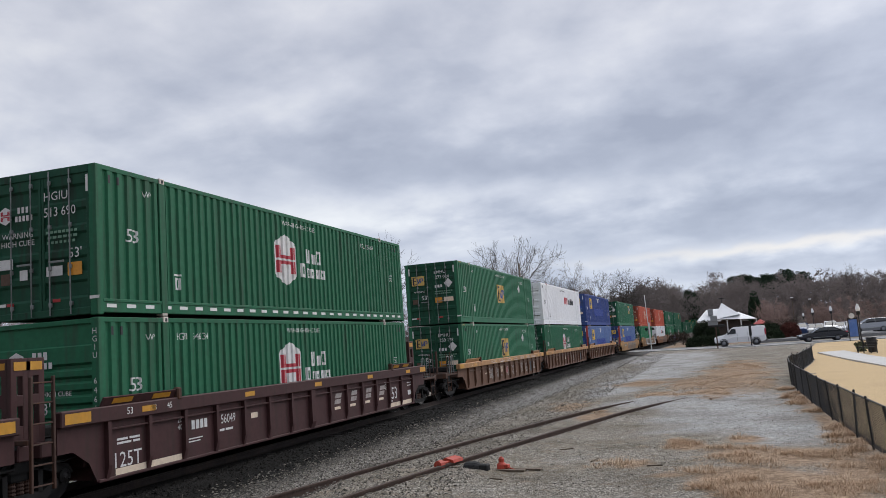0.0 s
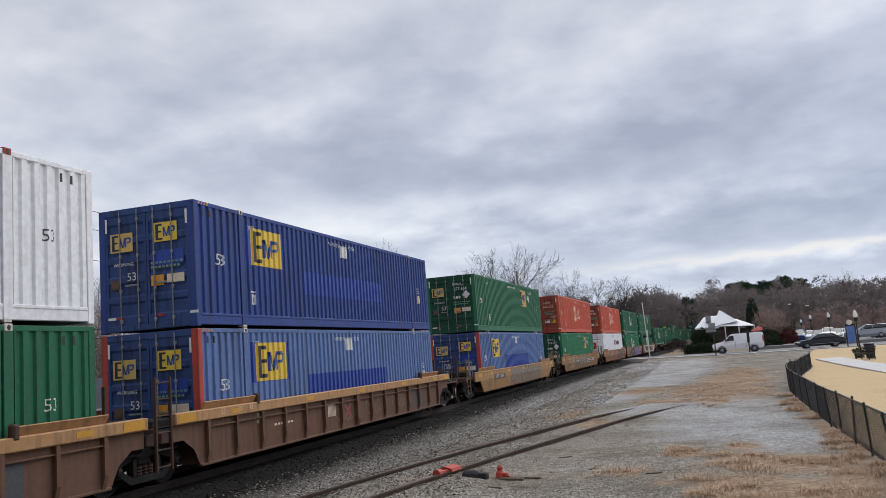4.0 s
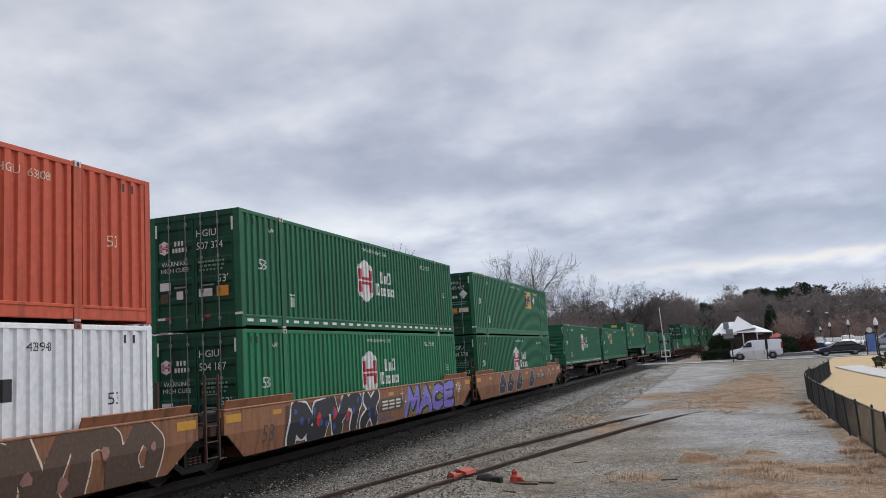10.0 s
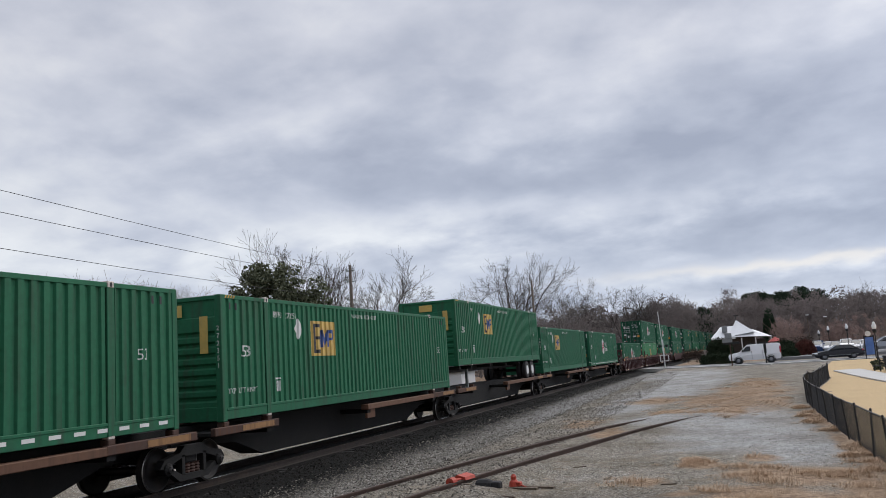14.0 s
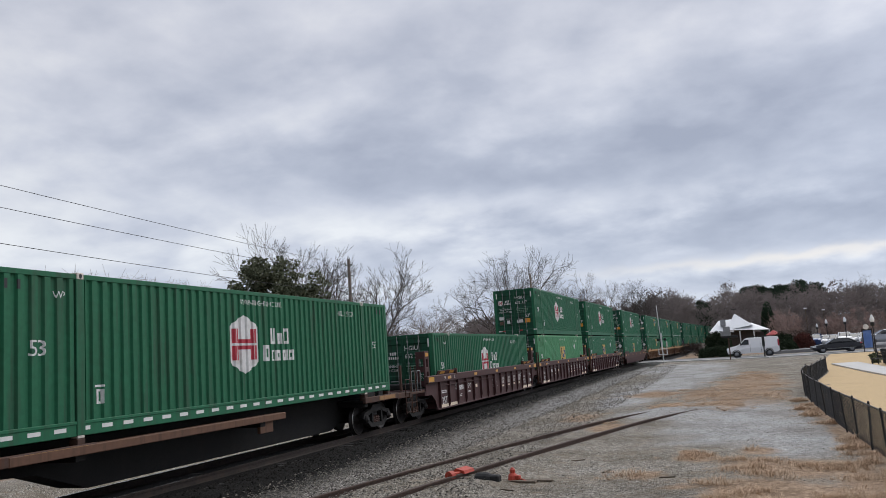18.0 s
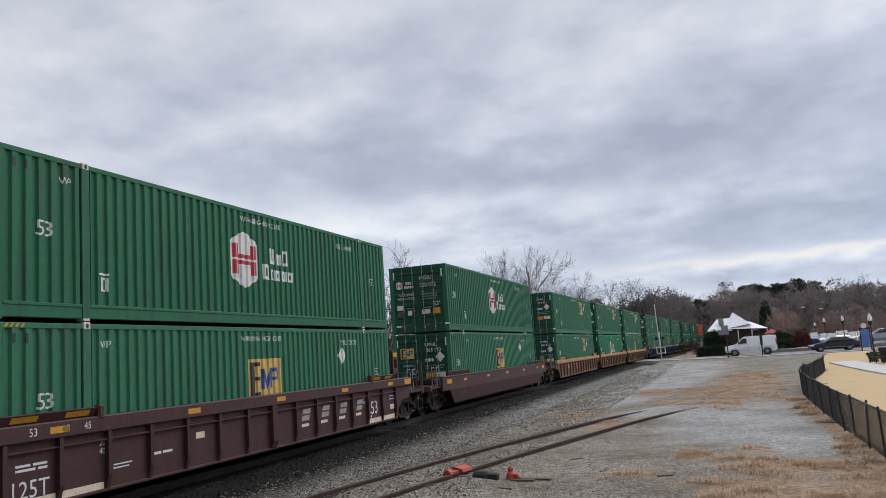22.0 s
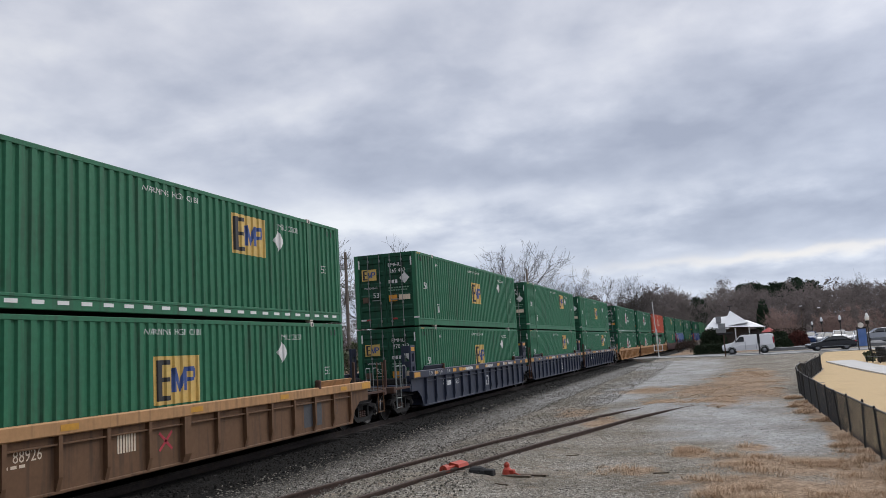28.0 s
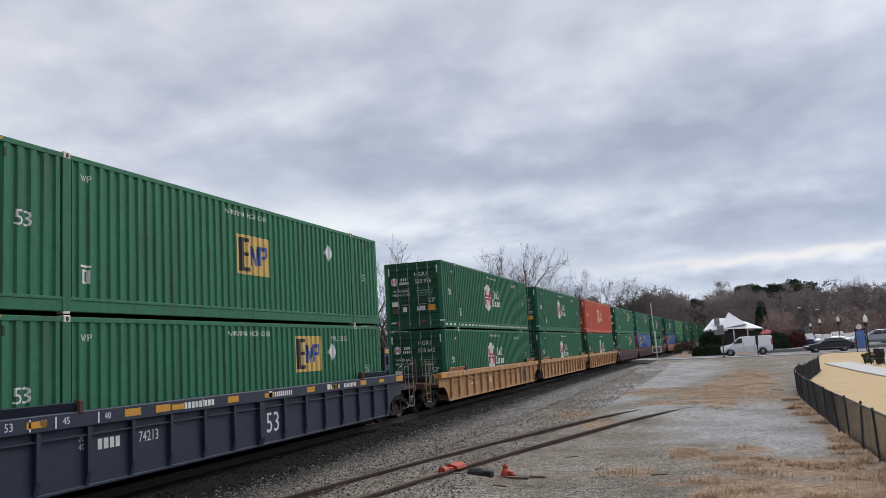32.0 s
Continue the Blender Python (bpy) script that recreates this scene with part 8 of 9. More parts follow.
tpl = [thicket_shape(100 + seed, 1.0, 0.75, 1, (3, 3, 2), 0.020, 0.12, 0.3) for seed in range(6)]


def woods(name, label, count, ylo, yhi, az0, az1, h0, h1, material, thin, fine=120):
    """Leafless trees: a few limbs each, and a rounded crown of lobes filled with short fine twigs."""
    VV, FF, k = [], [], 0
    for _ in range(count):
        y = ylo + (yhi - ylo) * nrng.random() ** 0.8
        x = on_line(nrng.uniform(az0, az1), y)
        if abs(x - track_x(y)) < 5:
            continue
        h = nrng.uniform(h0, h1)
        g = ground_z(x, y)
        segs = tpl[nrng.integers(6)][::1 if fine < 500 else 3]
        V, F = seg_arrays([(a * h, b * h, r * h * 0.45, q * h * 0.45) for a, b, r, q in segs], 3, thin * 0.7)
        a = nrng.uniform(0, 6.28)
        c, s = math.cos(a), math.sin(a)
        VV.append(np.stack([V[:, 0] * c - V[:, 1] * s + x, V[:, 0] * s + V[:, 1] * c + y, V[:, 2] * 0.86 + g], 1))
        FF.append(F + k)
        k += len(V)
        m = fine
        wide = nrng.uniform(0.24, 0.36) * h
        lobes = np.array([(wide * nrng.uniform(0, 0.75) * math.cos(b), wide * nrng.uniform(0, 0.75) * math.sin(b), h * nrng.uniform(0.10, 0.84), h * nrng.uniform(0.12, 0.20)) for b in nrng.uniform(0, 6.28, 13)])
        pick = nrng.integers(13, size=m)
        d = nrng.normal(size=(m, 3))
        d /= np.linalg.norm(d, axis=1, keepdims=True)
        out = nrng.uniform(0.15, 1.05, (m, 1))
        pos = np.array((x, y, g)) + lobes[pick, :3] + d * lobes[pick, 3:4] * out
        a = d * 0.5 + nrng.normal(size=(m, 3)) * 0.6 + np.array((0, 0, 0.35))
        a /= np.linalg.norm(a, axis=1, keepdims=True)
        b = np.cross(a, nrng.normal(size=(m, 3)))
        b /= np.linalg.norm(b, axis=1, keepdims=True)
        s1, s2 = h * nrng.uniform(0.008, 0.022, (m, 1)), thin * nrng.uniform(0.7, 1.5, (m, 1)) * (1.42 - 1.15 * out)
        deep = np.where(out < 0.65, 1.7, 1.0)
        s1, s2 = s1 * deep, s2 * deep
        VV.append(np.stack([pos - a * s1, pos + b * s2, pos + a * s1, pos - b * s2], 1).reshape(-1, 3))
        FF.append(np.arange(4 * m).reshape(-1, 4) + k)
        k += 4 * m
    return tagged(new(name, quad_mesh(name, np.concatenate(VV), np.concatenate(FF), material)), label, "woods", kind="stuff")


woods("far_woods", "dense brown leafless woods on the hillside", 430, 175, 430, -0.30, 0.22, 9.5, 14, M["woods"], 0.062, 1050)
woods("ridge_woods", "taller leafless woods on the near slope", 80, 215, 300, -0.075, 0.03, 13, 17, M["woods"], 0.056, 1150)
woods("near_thicket", "brown leafless thicket behind the buildings", 130, 78, 125, -1.2, -0.56, 6, 10, M["woods"], 0.034, 900)
woods("thicket", "brown leafless thicket beyond the track", 170, 120, 170, -0.62, -0.12, 6, 10.5, M["woods"], 0.034, 460)
woods("russet_thicket", "reddish-brown leafless thicket beyond the car park", 34, 152, 172, 0.055, 0.22, 3.5, 6.5, M["russet"], 0.055, 480)

# pines on the ridge
def pine(at, h, seed, name="pine_tree", label="dark green pine above the bare woods"):
    r = np.random.default_rng(seed)
    t = thing(name, label, "tree", at)
    part("trunk", Shape().tube((0, 0, -0.5), (0, 0, h * 0.95), 0.22, 7, 0.06), M["bark"], t)
    lumps = []
    for i in range(34):
        f = r.uniform(0.45, 0.97)
        rad = math.sqrt(max(0.0, 1.0 - f)) * h * 0.40 + 0.3
        a = r.uniform(0, 6.28)
        lumps.append((rad * math.cos(a) * r.uniform(0.2, 1), rad * math.sin(a) * r.uniform(0.2, 1), f * h, r.uniform(0.6, 1.35)))
    V, F = leaves(lumps, 2600, 0.26, r, 0.8)
    part("crown", quad_mesh("crown", V, F, M["pine"]), None, t, "dark needled crown")
    return t


pines = [pine((on_line(0.0, 300), 300, ground_z(on_line(0.0, 300), 300)), 15, 3), pine((on_line(0.04, 380), 380, ground_z(on_line(0.04, 380), 380)), 14, 4)]
for i in range(58):
    az_ = rng.uniform(0.024, 0.110) if i < 46 else rng.uniform(-0.020, 0.014)
    y = rng.uniform(370, 420) if i < 46 else rng.uniform(285, 330)
    x = on_line(az_, y)
    copy_thing(pines[i % 2], pose(x, y, ground_z(x, y) + (0.0 if i < 46 else -2.6), 0, 0, rng.uniform(0, 360)) @ Matrix.Scale(rng.uniform(0.85, 1.08), 4))
# evergreen magnolia behind the track
def magnolia():
    y = 60
    x = on_line(-0.577, y)
    z = ground_z(x, y)
    r = np.random.default_rng(2)
    t = thing("evergreen_tree", "broad dark evergreen tree with dense glossy leaves", "tree", (x, y, z))
    part("trunk", Shape().tube((0, 0, -0.3), (0, 0, 7), 0.3, 8, 0.12), M["bark"], t)
    lumps = []
    for i in range(85):
        f = r.uniform(0.0, 1.0) ** 0.85
        rad = 6.7 * max(0.02, 1 - f ** 1.5) ** 0.62 * r.uniform(0.45, 1.0)
        a = i * 2.4 + r.uniform(-0.5, 0.5)
        bx, by, bz, bough = rad * math.cos(a), rad * math.sin(a), 1.2 + f * 11.2, r.uniform(1.1, 2.1)
        for j in range(7):
            d = r.normal(size=3) * bough * 0.5
            lumps.append((bx + d[0], by + d[1], bz + d[2] * 0.7, r.uniform(0.3, 0.75)))
    V, F = leaves(lumps, 56000, 0.14, r)
    part("crown", quad_mesh("crown", V, F, M["leaf"]), None, t, "dense dark green leaves")


magnolia()


def bush(name, label, x, y, wx, wy, h, material, n, size, seed, z=None):
    r = np.random.default_rng(seed)
    zz = ground_z(x, y) if z is None else z
    lumps = [(r.uniform(-0.5, 0.5) * wx, r.uniform(-0.5, 0.5) * wy, h * r.uniform(0.25, 0.82), r.uniform(0.18, 0.30) * h) for _ in range(26)]
    V, F = leaves(lumps, n, size, r, 0.9)
    me = quad_mesh(name, V, F, M[material])
    return solid(name, me, None, label, "shrub", (x, y, zz))


def hedge(name, label, x, y, wx, wy, h, material, n, size, seed, box=3.0):
    """A clipped shrub: leaves through a rounded block that stands on the ground."""
    r = np.random.default_rng(seed)
    q = r.uniform(-1, 1, (n * 3, 3))
    q[:, 2] = np.abs(q[:, 2])
    rad = (np.abs(q) ** box).sum(1) ** (1 / box)
    q = q[rad > 0.05][:n]
    rad = (np.abs(q) ** box).sum(1) ** (1 / box)
    bumpy = np.array([1 + 0.10 * noise.noise((p[0] * 2.5 + seed, p[1] * 2.5, p[2] * 2.5)) for p in q])
    pos = q / rad[:, None] * (r.uniform(0.72, 1.03, len(q)) * bumpy)[:, None] * np.array((wx / 2, wy / 2, h))
    a = r.normal(size=(len(q), 3))
    a /= np.linalg.norm(a, axis=1, keepdims=True)
    b = np.cross(a, r.normal(size=(len(q), 3)))
    b /= np.linalg.norm(b, axis=1, keepdims=True)
    s_ = size * r.uniform(0.6, 1.3, (len(q), 1))
    V = np.stack([pos - a * s_, pos + b * s_ * 0.6, pos + a * s_, pos - b * s_ * 0.6], 1).reshape(-1, 3)
    V[:, 2] = np.maximum(V[:, 2], 0.0)
    return solid(name, quad_mesh(name, V, np.arange(len(V)).reshape(-1, 4), M[material]), None, label, "shrub", (x, y, ground_z(x, y)))


hedge("clipped_hedge", "low clipped dark green hedge beside the road", on_line(-0.0065, 108.5), 108.5, 4.4, 1.6, 1.25, "shrub", 5200, 0.09, 1, 4.0)
hedge("tall_shrub", "tall dark evergreen shrub by the white building", on_line(-0.004, 113), 113, 3.5, 2.2, 3.1, "shrub", 6500, 0.11, 2, 2.6)
bush("bare_shrub", "brown leafless shrub at the level crossing", on_line(-0.034, 111), 111, 2.2, 1.6, 2.3, "brownshrub", 2600, 0.07, 3)
hedge("conifer", "narrow dark green conifer at the foot of the woods", on_line(0.052, 185), 185, 3.4, 3.0, 7.6, "pine", 3600, 0.2, 8, 1.7)
hedge("round_hedge", "rounded dark green hedge behind a van", on_line(0.067, 112), 112, 3.0, 2.0, 1.6, "shrub", 3800, 0.10, 4, 2.3)
hedge("evergreen_shrub", "dark evergreen shrub between hedges", on_line(0.064, 118), 118, 3.6, 2.0, 2.5, "shrub", 4200, 0.12, 7, 2.1)
hedge("red_shrub", "reddish-brown shrub beside the road", on_line(0.086, 116), 116, 2.9, 2.0, 2.3, "redshrub", 4200, 0.11, 5, 2.1)
bush("brown_shrub", "brown winter shrub among hedges", on_line(0.077, 121), 121, 3.4, 1.6, 2.9, "brownshrub", 2600, 0.11, 6)


# ---- the white building with the peaked roof ----
def pavilion():
    y = 130
    t = thing("white_roofed_building", "low building with white peaked and hipped metal roofs", "building", (0, y, 0))
    gx = lambda a: on_line(a, y)
    part("wall", Shape().box(gx(-0.012), gx(0.036), -2, 4, 0, 3.3).box(gx(0.036), gx(0.046), -1, 4, 0, 2.9), M["brown_wall"], t, "dark brown walls, shade under the roof put into the colour")
    px, pz = gx(0.0168), 5.85
    base = [(gx(0.006), -3.2, 3.45), (gx(0.0345), -3.2, 3.95), (gx(0.0345), 3.4, 3.95), (gx(0.006), 3.4, 3.45)]
    r = Shape().add([(px, 0, pz)] + base, [(0, 1, 2), (0, 2, 3), (0, 3, 4), (0, 4, 1), (4, 3, 2, 1)])
    part("roof", r, M["white_roof"], t, "white peaked metal roof")
    k = [(gx(0.012), -3.4, 3.4), (gx(0.0515), -4.2, 3.15), (gx(0.0515), 4.2, 3.15), (gx(0.012), 4.2, 3.4), (gx(0.030), -1.0, 4.35), (gx(0.0345), 2.0, 4.35)]
    part("hip_roof", Shape().add(k, [(0, 1, 4), (1, 2, 5, 4), (2, 3, 5), (3, 0, 4, 5), (3, 2, 1, 0)]), M["white_roof"], t, "white hipped porch roof")
    w = [(gx(-0.0125), -3.4, 3.3), (gx(0.0135), -3.4, 3.45), (gx(0.0135), 3, 3.45), (gx(-0.0125), 3, 3.3), (gx(-0.001), -0.4, 4.95), (gx(0.0135), -0.4, 5.05)]
    part("wing_roof", Shape().add(w, [(0, 1, 5, 4), (1, 2, 5), (2, 3, 4, 5), (3, 0, 4), (3, 2, 1, 0)]), M["white_roof"], t, "white wing roof")
    part("fascia", Shape().box(gx(-0.012), gx(0.014), -3.42, -3.3, 3.12, 3.36), M["white_roof"], t)
    for a in (0.020, 0.0345, 0.0505):
        part("porch_post", Shape().box(gx(a) - 0.08, gx(a) + 0.08, -3.9, -3.74, 0, 3.2, 0.01), M["siding"], t)
    part("rooftop_unit", Shape().box(gx(0.0005), gx(0.0062), -2.6, -1.6, 4.1, 5.0, 0.04), M["grey_wall"], t, "grey rooftop air unit")
    part("finial", Shape().tube((px, 0, pz - 0.1), (px, 0, pz + 0.7), 0.04, 6).box(px - 0.35, px + 0.35, -0.03, 0.03, pz + 0.6, pz + 0.72), M["black_paint"], t)


pavilion()
t = thing("patio_umbrella", "red canvas patio umbrella beside the building", "umbrella", (on_line(0.056, 124), 124, ground_z(on_line(0.056, 124), 124)))
part("pole", Shape().tube((0, 0, 0), (0, 0, 2.9), 0.03, 6), M["rod"], t)
part("canopy", Shape().lathe([(0.02, 2.95), (1.0, 2.35), (1.02, 2.2)], "z", n=8), M["canopy_red"], t, "red canopy")


# ---- street furniture ----
def lamp_post(az_, y, top, group="park lamps"):
    x = on_line(az_, y)
    g = max(ground_z(x, y), -0.36 + 0.42 * smooth01(60, 92, y))
    h = top - g
    t = thing("street_lamp", "black post-top lamp with a white acorn globe", "street lamp", (x, y, g), group)
    part("base", Shape().lathe([(0.17, 0), (0.17, 0.12), (0.12, 0.2), (0.10, 0.55), (0.07, 0.65)], "z", n=10), M["black_paint"], t)
    part("post", Shape().tube((0, 0, 0.3), (0, 0, h - 0.85), 0.06, 8, 0.045), M["black_paint"], t)
    part("collar", Shape().lathe([(0.05, h - 1.0), (0.14, h - 0.94), (0.17, h - 0.78), (0.16, h - 0.66), (0.08, h - 0.64)], "z", n=10), M["black_paint"], t)
    part("globe", Shape().lathe([(0.12, h - 0.66), (0.175, h - 0.56), (0.185, h - 0.44), (0.15, h - 0.28), (0.09, h - 0.16)], "z", n=12), M["lamp_globe"], t, "white frosted globe", smooth=True)
    part("cap", Shape().lathe([(0.12, h - 0.19), (0.09, h - 0.10), (0.03, h - 0.06), (0.02, h), (0.0, h)], "z", n=10), M["lamp_globe"], t)


lamp_post(0.157, 76, 3.42)
lamp_post(0.130, 112, 3.95)
lamp_post(0.1113, 128, 4.05)
lamp_post(0.1015, 150, 3.75)


def tall_lamp(az_, y, z, side):
    x = on_line(az_, y)
    g = ground_z(x, y)
    t = thing("road_lamp", "tall thin road lamp with a small pale head", "street lamp", (x, y, g))
    part("post", Shape().tube((0, 0, 0), (0, 0, z - g), 0.07, 6, 0.05), M["wood"], t)
    part("head", Shape().box(-0.1, 0.1, -0.2, 0.35 * side, z - g - 0.08, z - g + 0.1, 0.03).box(-0.3, 0.3, -0.12, 0.12, z - g - 0.05, z - g + 0.12, 0.03), M["lamp_globe"], t, "pale lamp head")


tall_lamp(0.0918, 170, 6.9, 1)
tall_lamp(0.110, 172, 6.4, -1)

x, y = on_line(0.0075, 93.2), 93.2
t = thing("crossing_sign_post", "rusty post with a dark sign box beside the road", "sign", (x, y, ground_z(x, y)))
part("post", Shape().box(-0.06, 0.06, -0.06, 0.06, 0, 3.25, 0.01), M["rustbrown"], t)
part("sign", Shape().box(-0.75, 0.28, -0.1, 0.1, 2.5, 2.95, 0.03).box(-0.45, 0.25, -0.14, 0.14, 2.9, 3.5, 0.04), M["grey_wall"], t, "grey sign box seen from behind")
part("sign_shade", Shape().box(-0.7, 0.95, -0.08, 0.06, 2.3, 2.55, 0.03), M["black_paint"], t)
x, y = on_line(0.0442, 92.8), 92.8
t = thing("bollard_post", "dark steel post with a box on top beside the road", "post", (x, y, ground_z(x, y)))
part("post", Shape().box(-0.06, 0.06, -0.06, 0.06, 0, 2.0, 0.01), M["black_paint"], t)
part("box", Shape().box(-0.13, 0.13, -0.1, 0.1, 1.15, 2.2, 0.02), M["black_paint"], t)
# level-crossing signal with its raised arm
x, y = on_line(-0.0665, 104.2), 104.2
t = thing("crossing_signal", "level-crossing signal with a raised white gate arm", "crossing gate", (x, y, 0.05))
part("mast", Shape().tube((0, 0, 0), (0, 0, 3.4), 0.07, 8), M["mark_white"], t)
part("gate_arm", Shape().box(-0.05, 0.05, -0.03, 0.03, 0.9, 6.8, 0.01, Matrix.Rotation(radians(-2), 4, "Y")), M["mark_white"], t, "raised gate arm")
part("counterweight", Shape().box(-0.5, 0.55, -0.25, 0.25, 0.75, 0.85, 0.02).box(-0.5, 0.55, -0.25, 0.25, 1.45, 1.52, 0.02).box(-0.5, -0.43, -0.25, 0.25, 0.8, 1.5, 0.02).box(0.48, 0.55, -0.25, 0.25, 0.8, 1.5, 0.02), M["mark_white"], t, "white frame guard")
part("signal_head", Shape().lathe([(0.0, -0.12), (0.12, -0.1), (0.12, 0.05), (0.17, 0.06), (0.17, 0.1), (0.0, 0.1)], "y", (-0.4, 0, 2.6), 12).lathe([(0.0, -0.12), (0.12, -0.1), (0.12, 0.05), (0.17, 0.06), (0.17, 0.1), (0.0, 0.1)], "y", (0.4, 0, 2.6), 12).box(-0.5, 0.5, -0.03, 0.03, 2.55, 2.65), M["black_paint"], t, "pair of round signal lamps")

t = thing("info_sign", "blue banner sign on a post by the car park", "sign", (on_line(0.1505, 88.5), 88.5, 0.0))
part("post", Shape().tube((-0.42, 0, 0), (-0.42, 0, 2.3), 0.05, 6).tube((0.42, 0, 0), (0.42, 0, 2.3), 0.05, 6).box(-0.46, 0.46, -0.04, 0.04, 2.1, 2.25, 0.01), M["black_paint"], t)
part("banner", Shape().box(-0.36, 0.36, -0.03, 0.03, 0.45, 2.1, 0.01), M["sign_blue"], t, "blue printed banner")
part("disc", Shape().lathe([(0.0, -0.03), (0.26, -0.03), (0.26, 0.03), (0.0, 0.03)], "y", (-0.05, -0.05, 2.45), 16), M["mark_white"], t, "white round sign")
x, y = on_line(0.1665, 66), 66
t = thing("litter_bin", "black slatted litter bin beside the path", "litter bin", (x, y, max(ground_z(x, y), -0.33) + 0.03))
part("drum", Shape().lathe([(0.0, 0.02), (0.27, 0.02), (0.33, 0.75), (0.36, 0.9), (0.34, 1.0), (0.2, 1.0)], "z", n=14), M["black_paint"], t)
part("lid", Shape().lathe([(0.37, 0.98), (0.36, 1.06), (0.2, 1.14), (0.12, 1.14)], "z", n=14), M["black_paint"], t)
x, y = on_line(0.1605, 64.5), 64.5
t = thing("park_bench", "black metal park bench beside a litter bin", "bench", pose(x, y, max(ground_z(x, y), -0.33) + 0.03, 0, 0, -60))
for i in range(5):
    part("seat_slat", Shape().box(-0.75, 0.75, -0.2 + i * 0.1, -0.13 + i * 0.1, 0.42, 0.45, 0.008), M["black_paint"], t)
for i in range(4):
    part("back_slat", Shape().box(-0.75, 0.75, 0.30 + i * 0.03, 0.33 + i * 0.03, 0.52 + i * 0.1, 0.59 + i * 0.1, 0.008), M["black_paint"], t)
for xx in (-0.65, 0.65):
    part("leg", Shape().box(xx - 0.03, xx + 0.03, -0.2, -0.14, 0, 0.42, 0.005).box(xx - 0.03, xx + 0.03, 0.28, 0.34, 0, 0.9, 0.005).box(xx - 0.03, xx + 0.03, -0.2, 0.3, 0.38, 0.42, 0.005), M["black_paint"], t)
bush("yucca", "spiky pale green plant beside a bench", on_line(0.156, 68), 68, 0.5, 0.5, 0.7, "leaf", 420, 0.16, 9)


# ---- vehicles ----
def wheel_parts(t, places, r, w):
    ty = Shape().lathe([(r * 0.6, -w / 2), (r * 0.92, -w / 2), (r, -w * 0.3), (r, w * 0.3), (r * 0.92, w / 2), (r * 0.6, w / 2)], "y", n=20).mesh("tyre", M["rubber"])
    rim = Shape().lathe([(0.0, -w * 0.42), (r * 0.3, -w * 0.45), (r * 0.6, -w * 0.3), (r * 0.62, -w / 2)], "y", n=16).mesh("rim", M["car_silver"])
    for x, y in places:
        o = part("tyre", ty, None, t, at=(x, y, r))
        part("rim", rim, None, o, at=Matrix.Diagonal((1, 1 if y < 0 else -1, 1, 1)))


def loft(sections):
    """Rings of points (x, half-width, points of (y fraction, z)) joined into a body."""
    sh = Shape()
    n = len(sections[0][1])
    for x, ring in sections:
        sh.v += [(x, y, z) for y, z in ring]
    for j in range(len(sections) - 1):
        sh.f += [(j * n + i, j * n + (i + 1) % n, (j + 1) * n + (i + 1) % n, (j + 1) * n + i) for i in range(n)]
    sh.f += [tuple(range(n)), tuple(range((len(sections) - 1) * n, len(sections) * n))]
    return sh


def ring(w, z0, z1, k=0.9):
    return [(-w * 0.92, z0), (-w, z0 + (z1 - z0) * 0.35), (-w * k, z1 - 0.03), (-w * k * 0.8, z1), (w * k * 0.8, z1), (w * k, z1 - 0.03), (w, z0 + (z1 - z0) * 0.35), (w * 0.92, z0)]


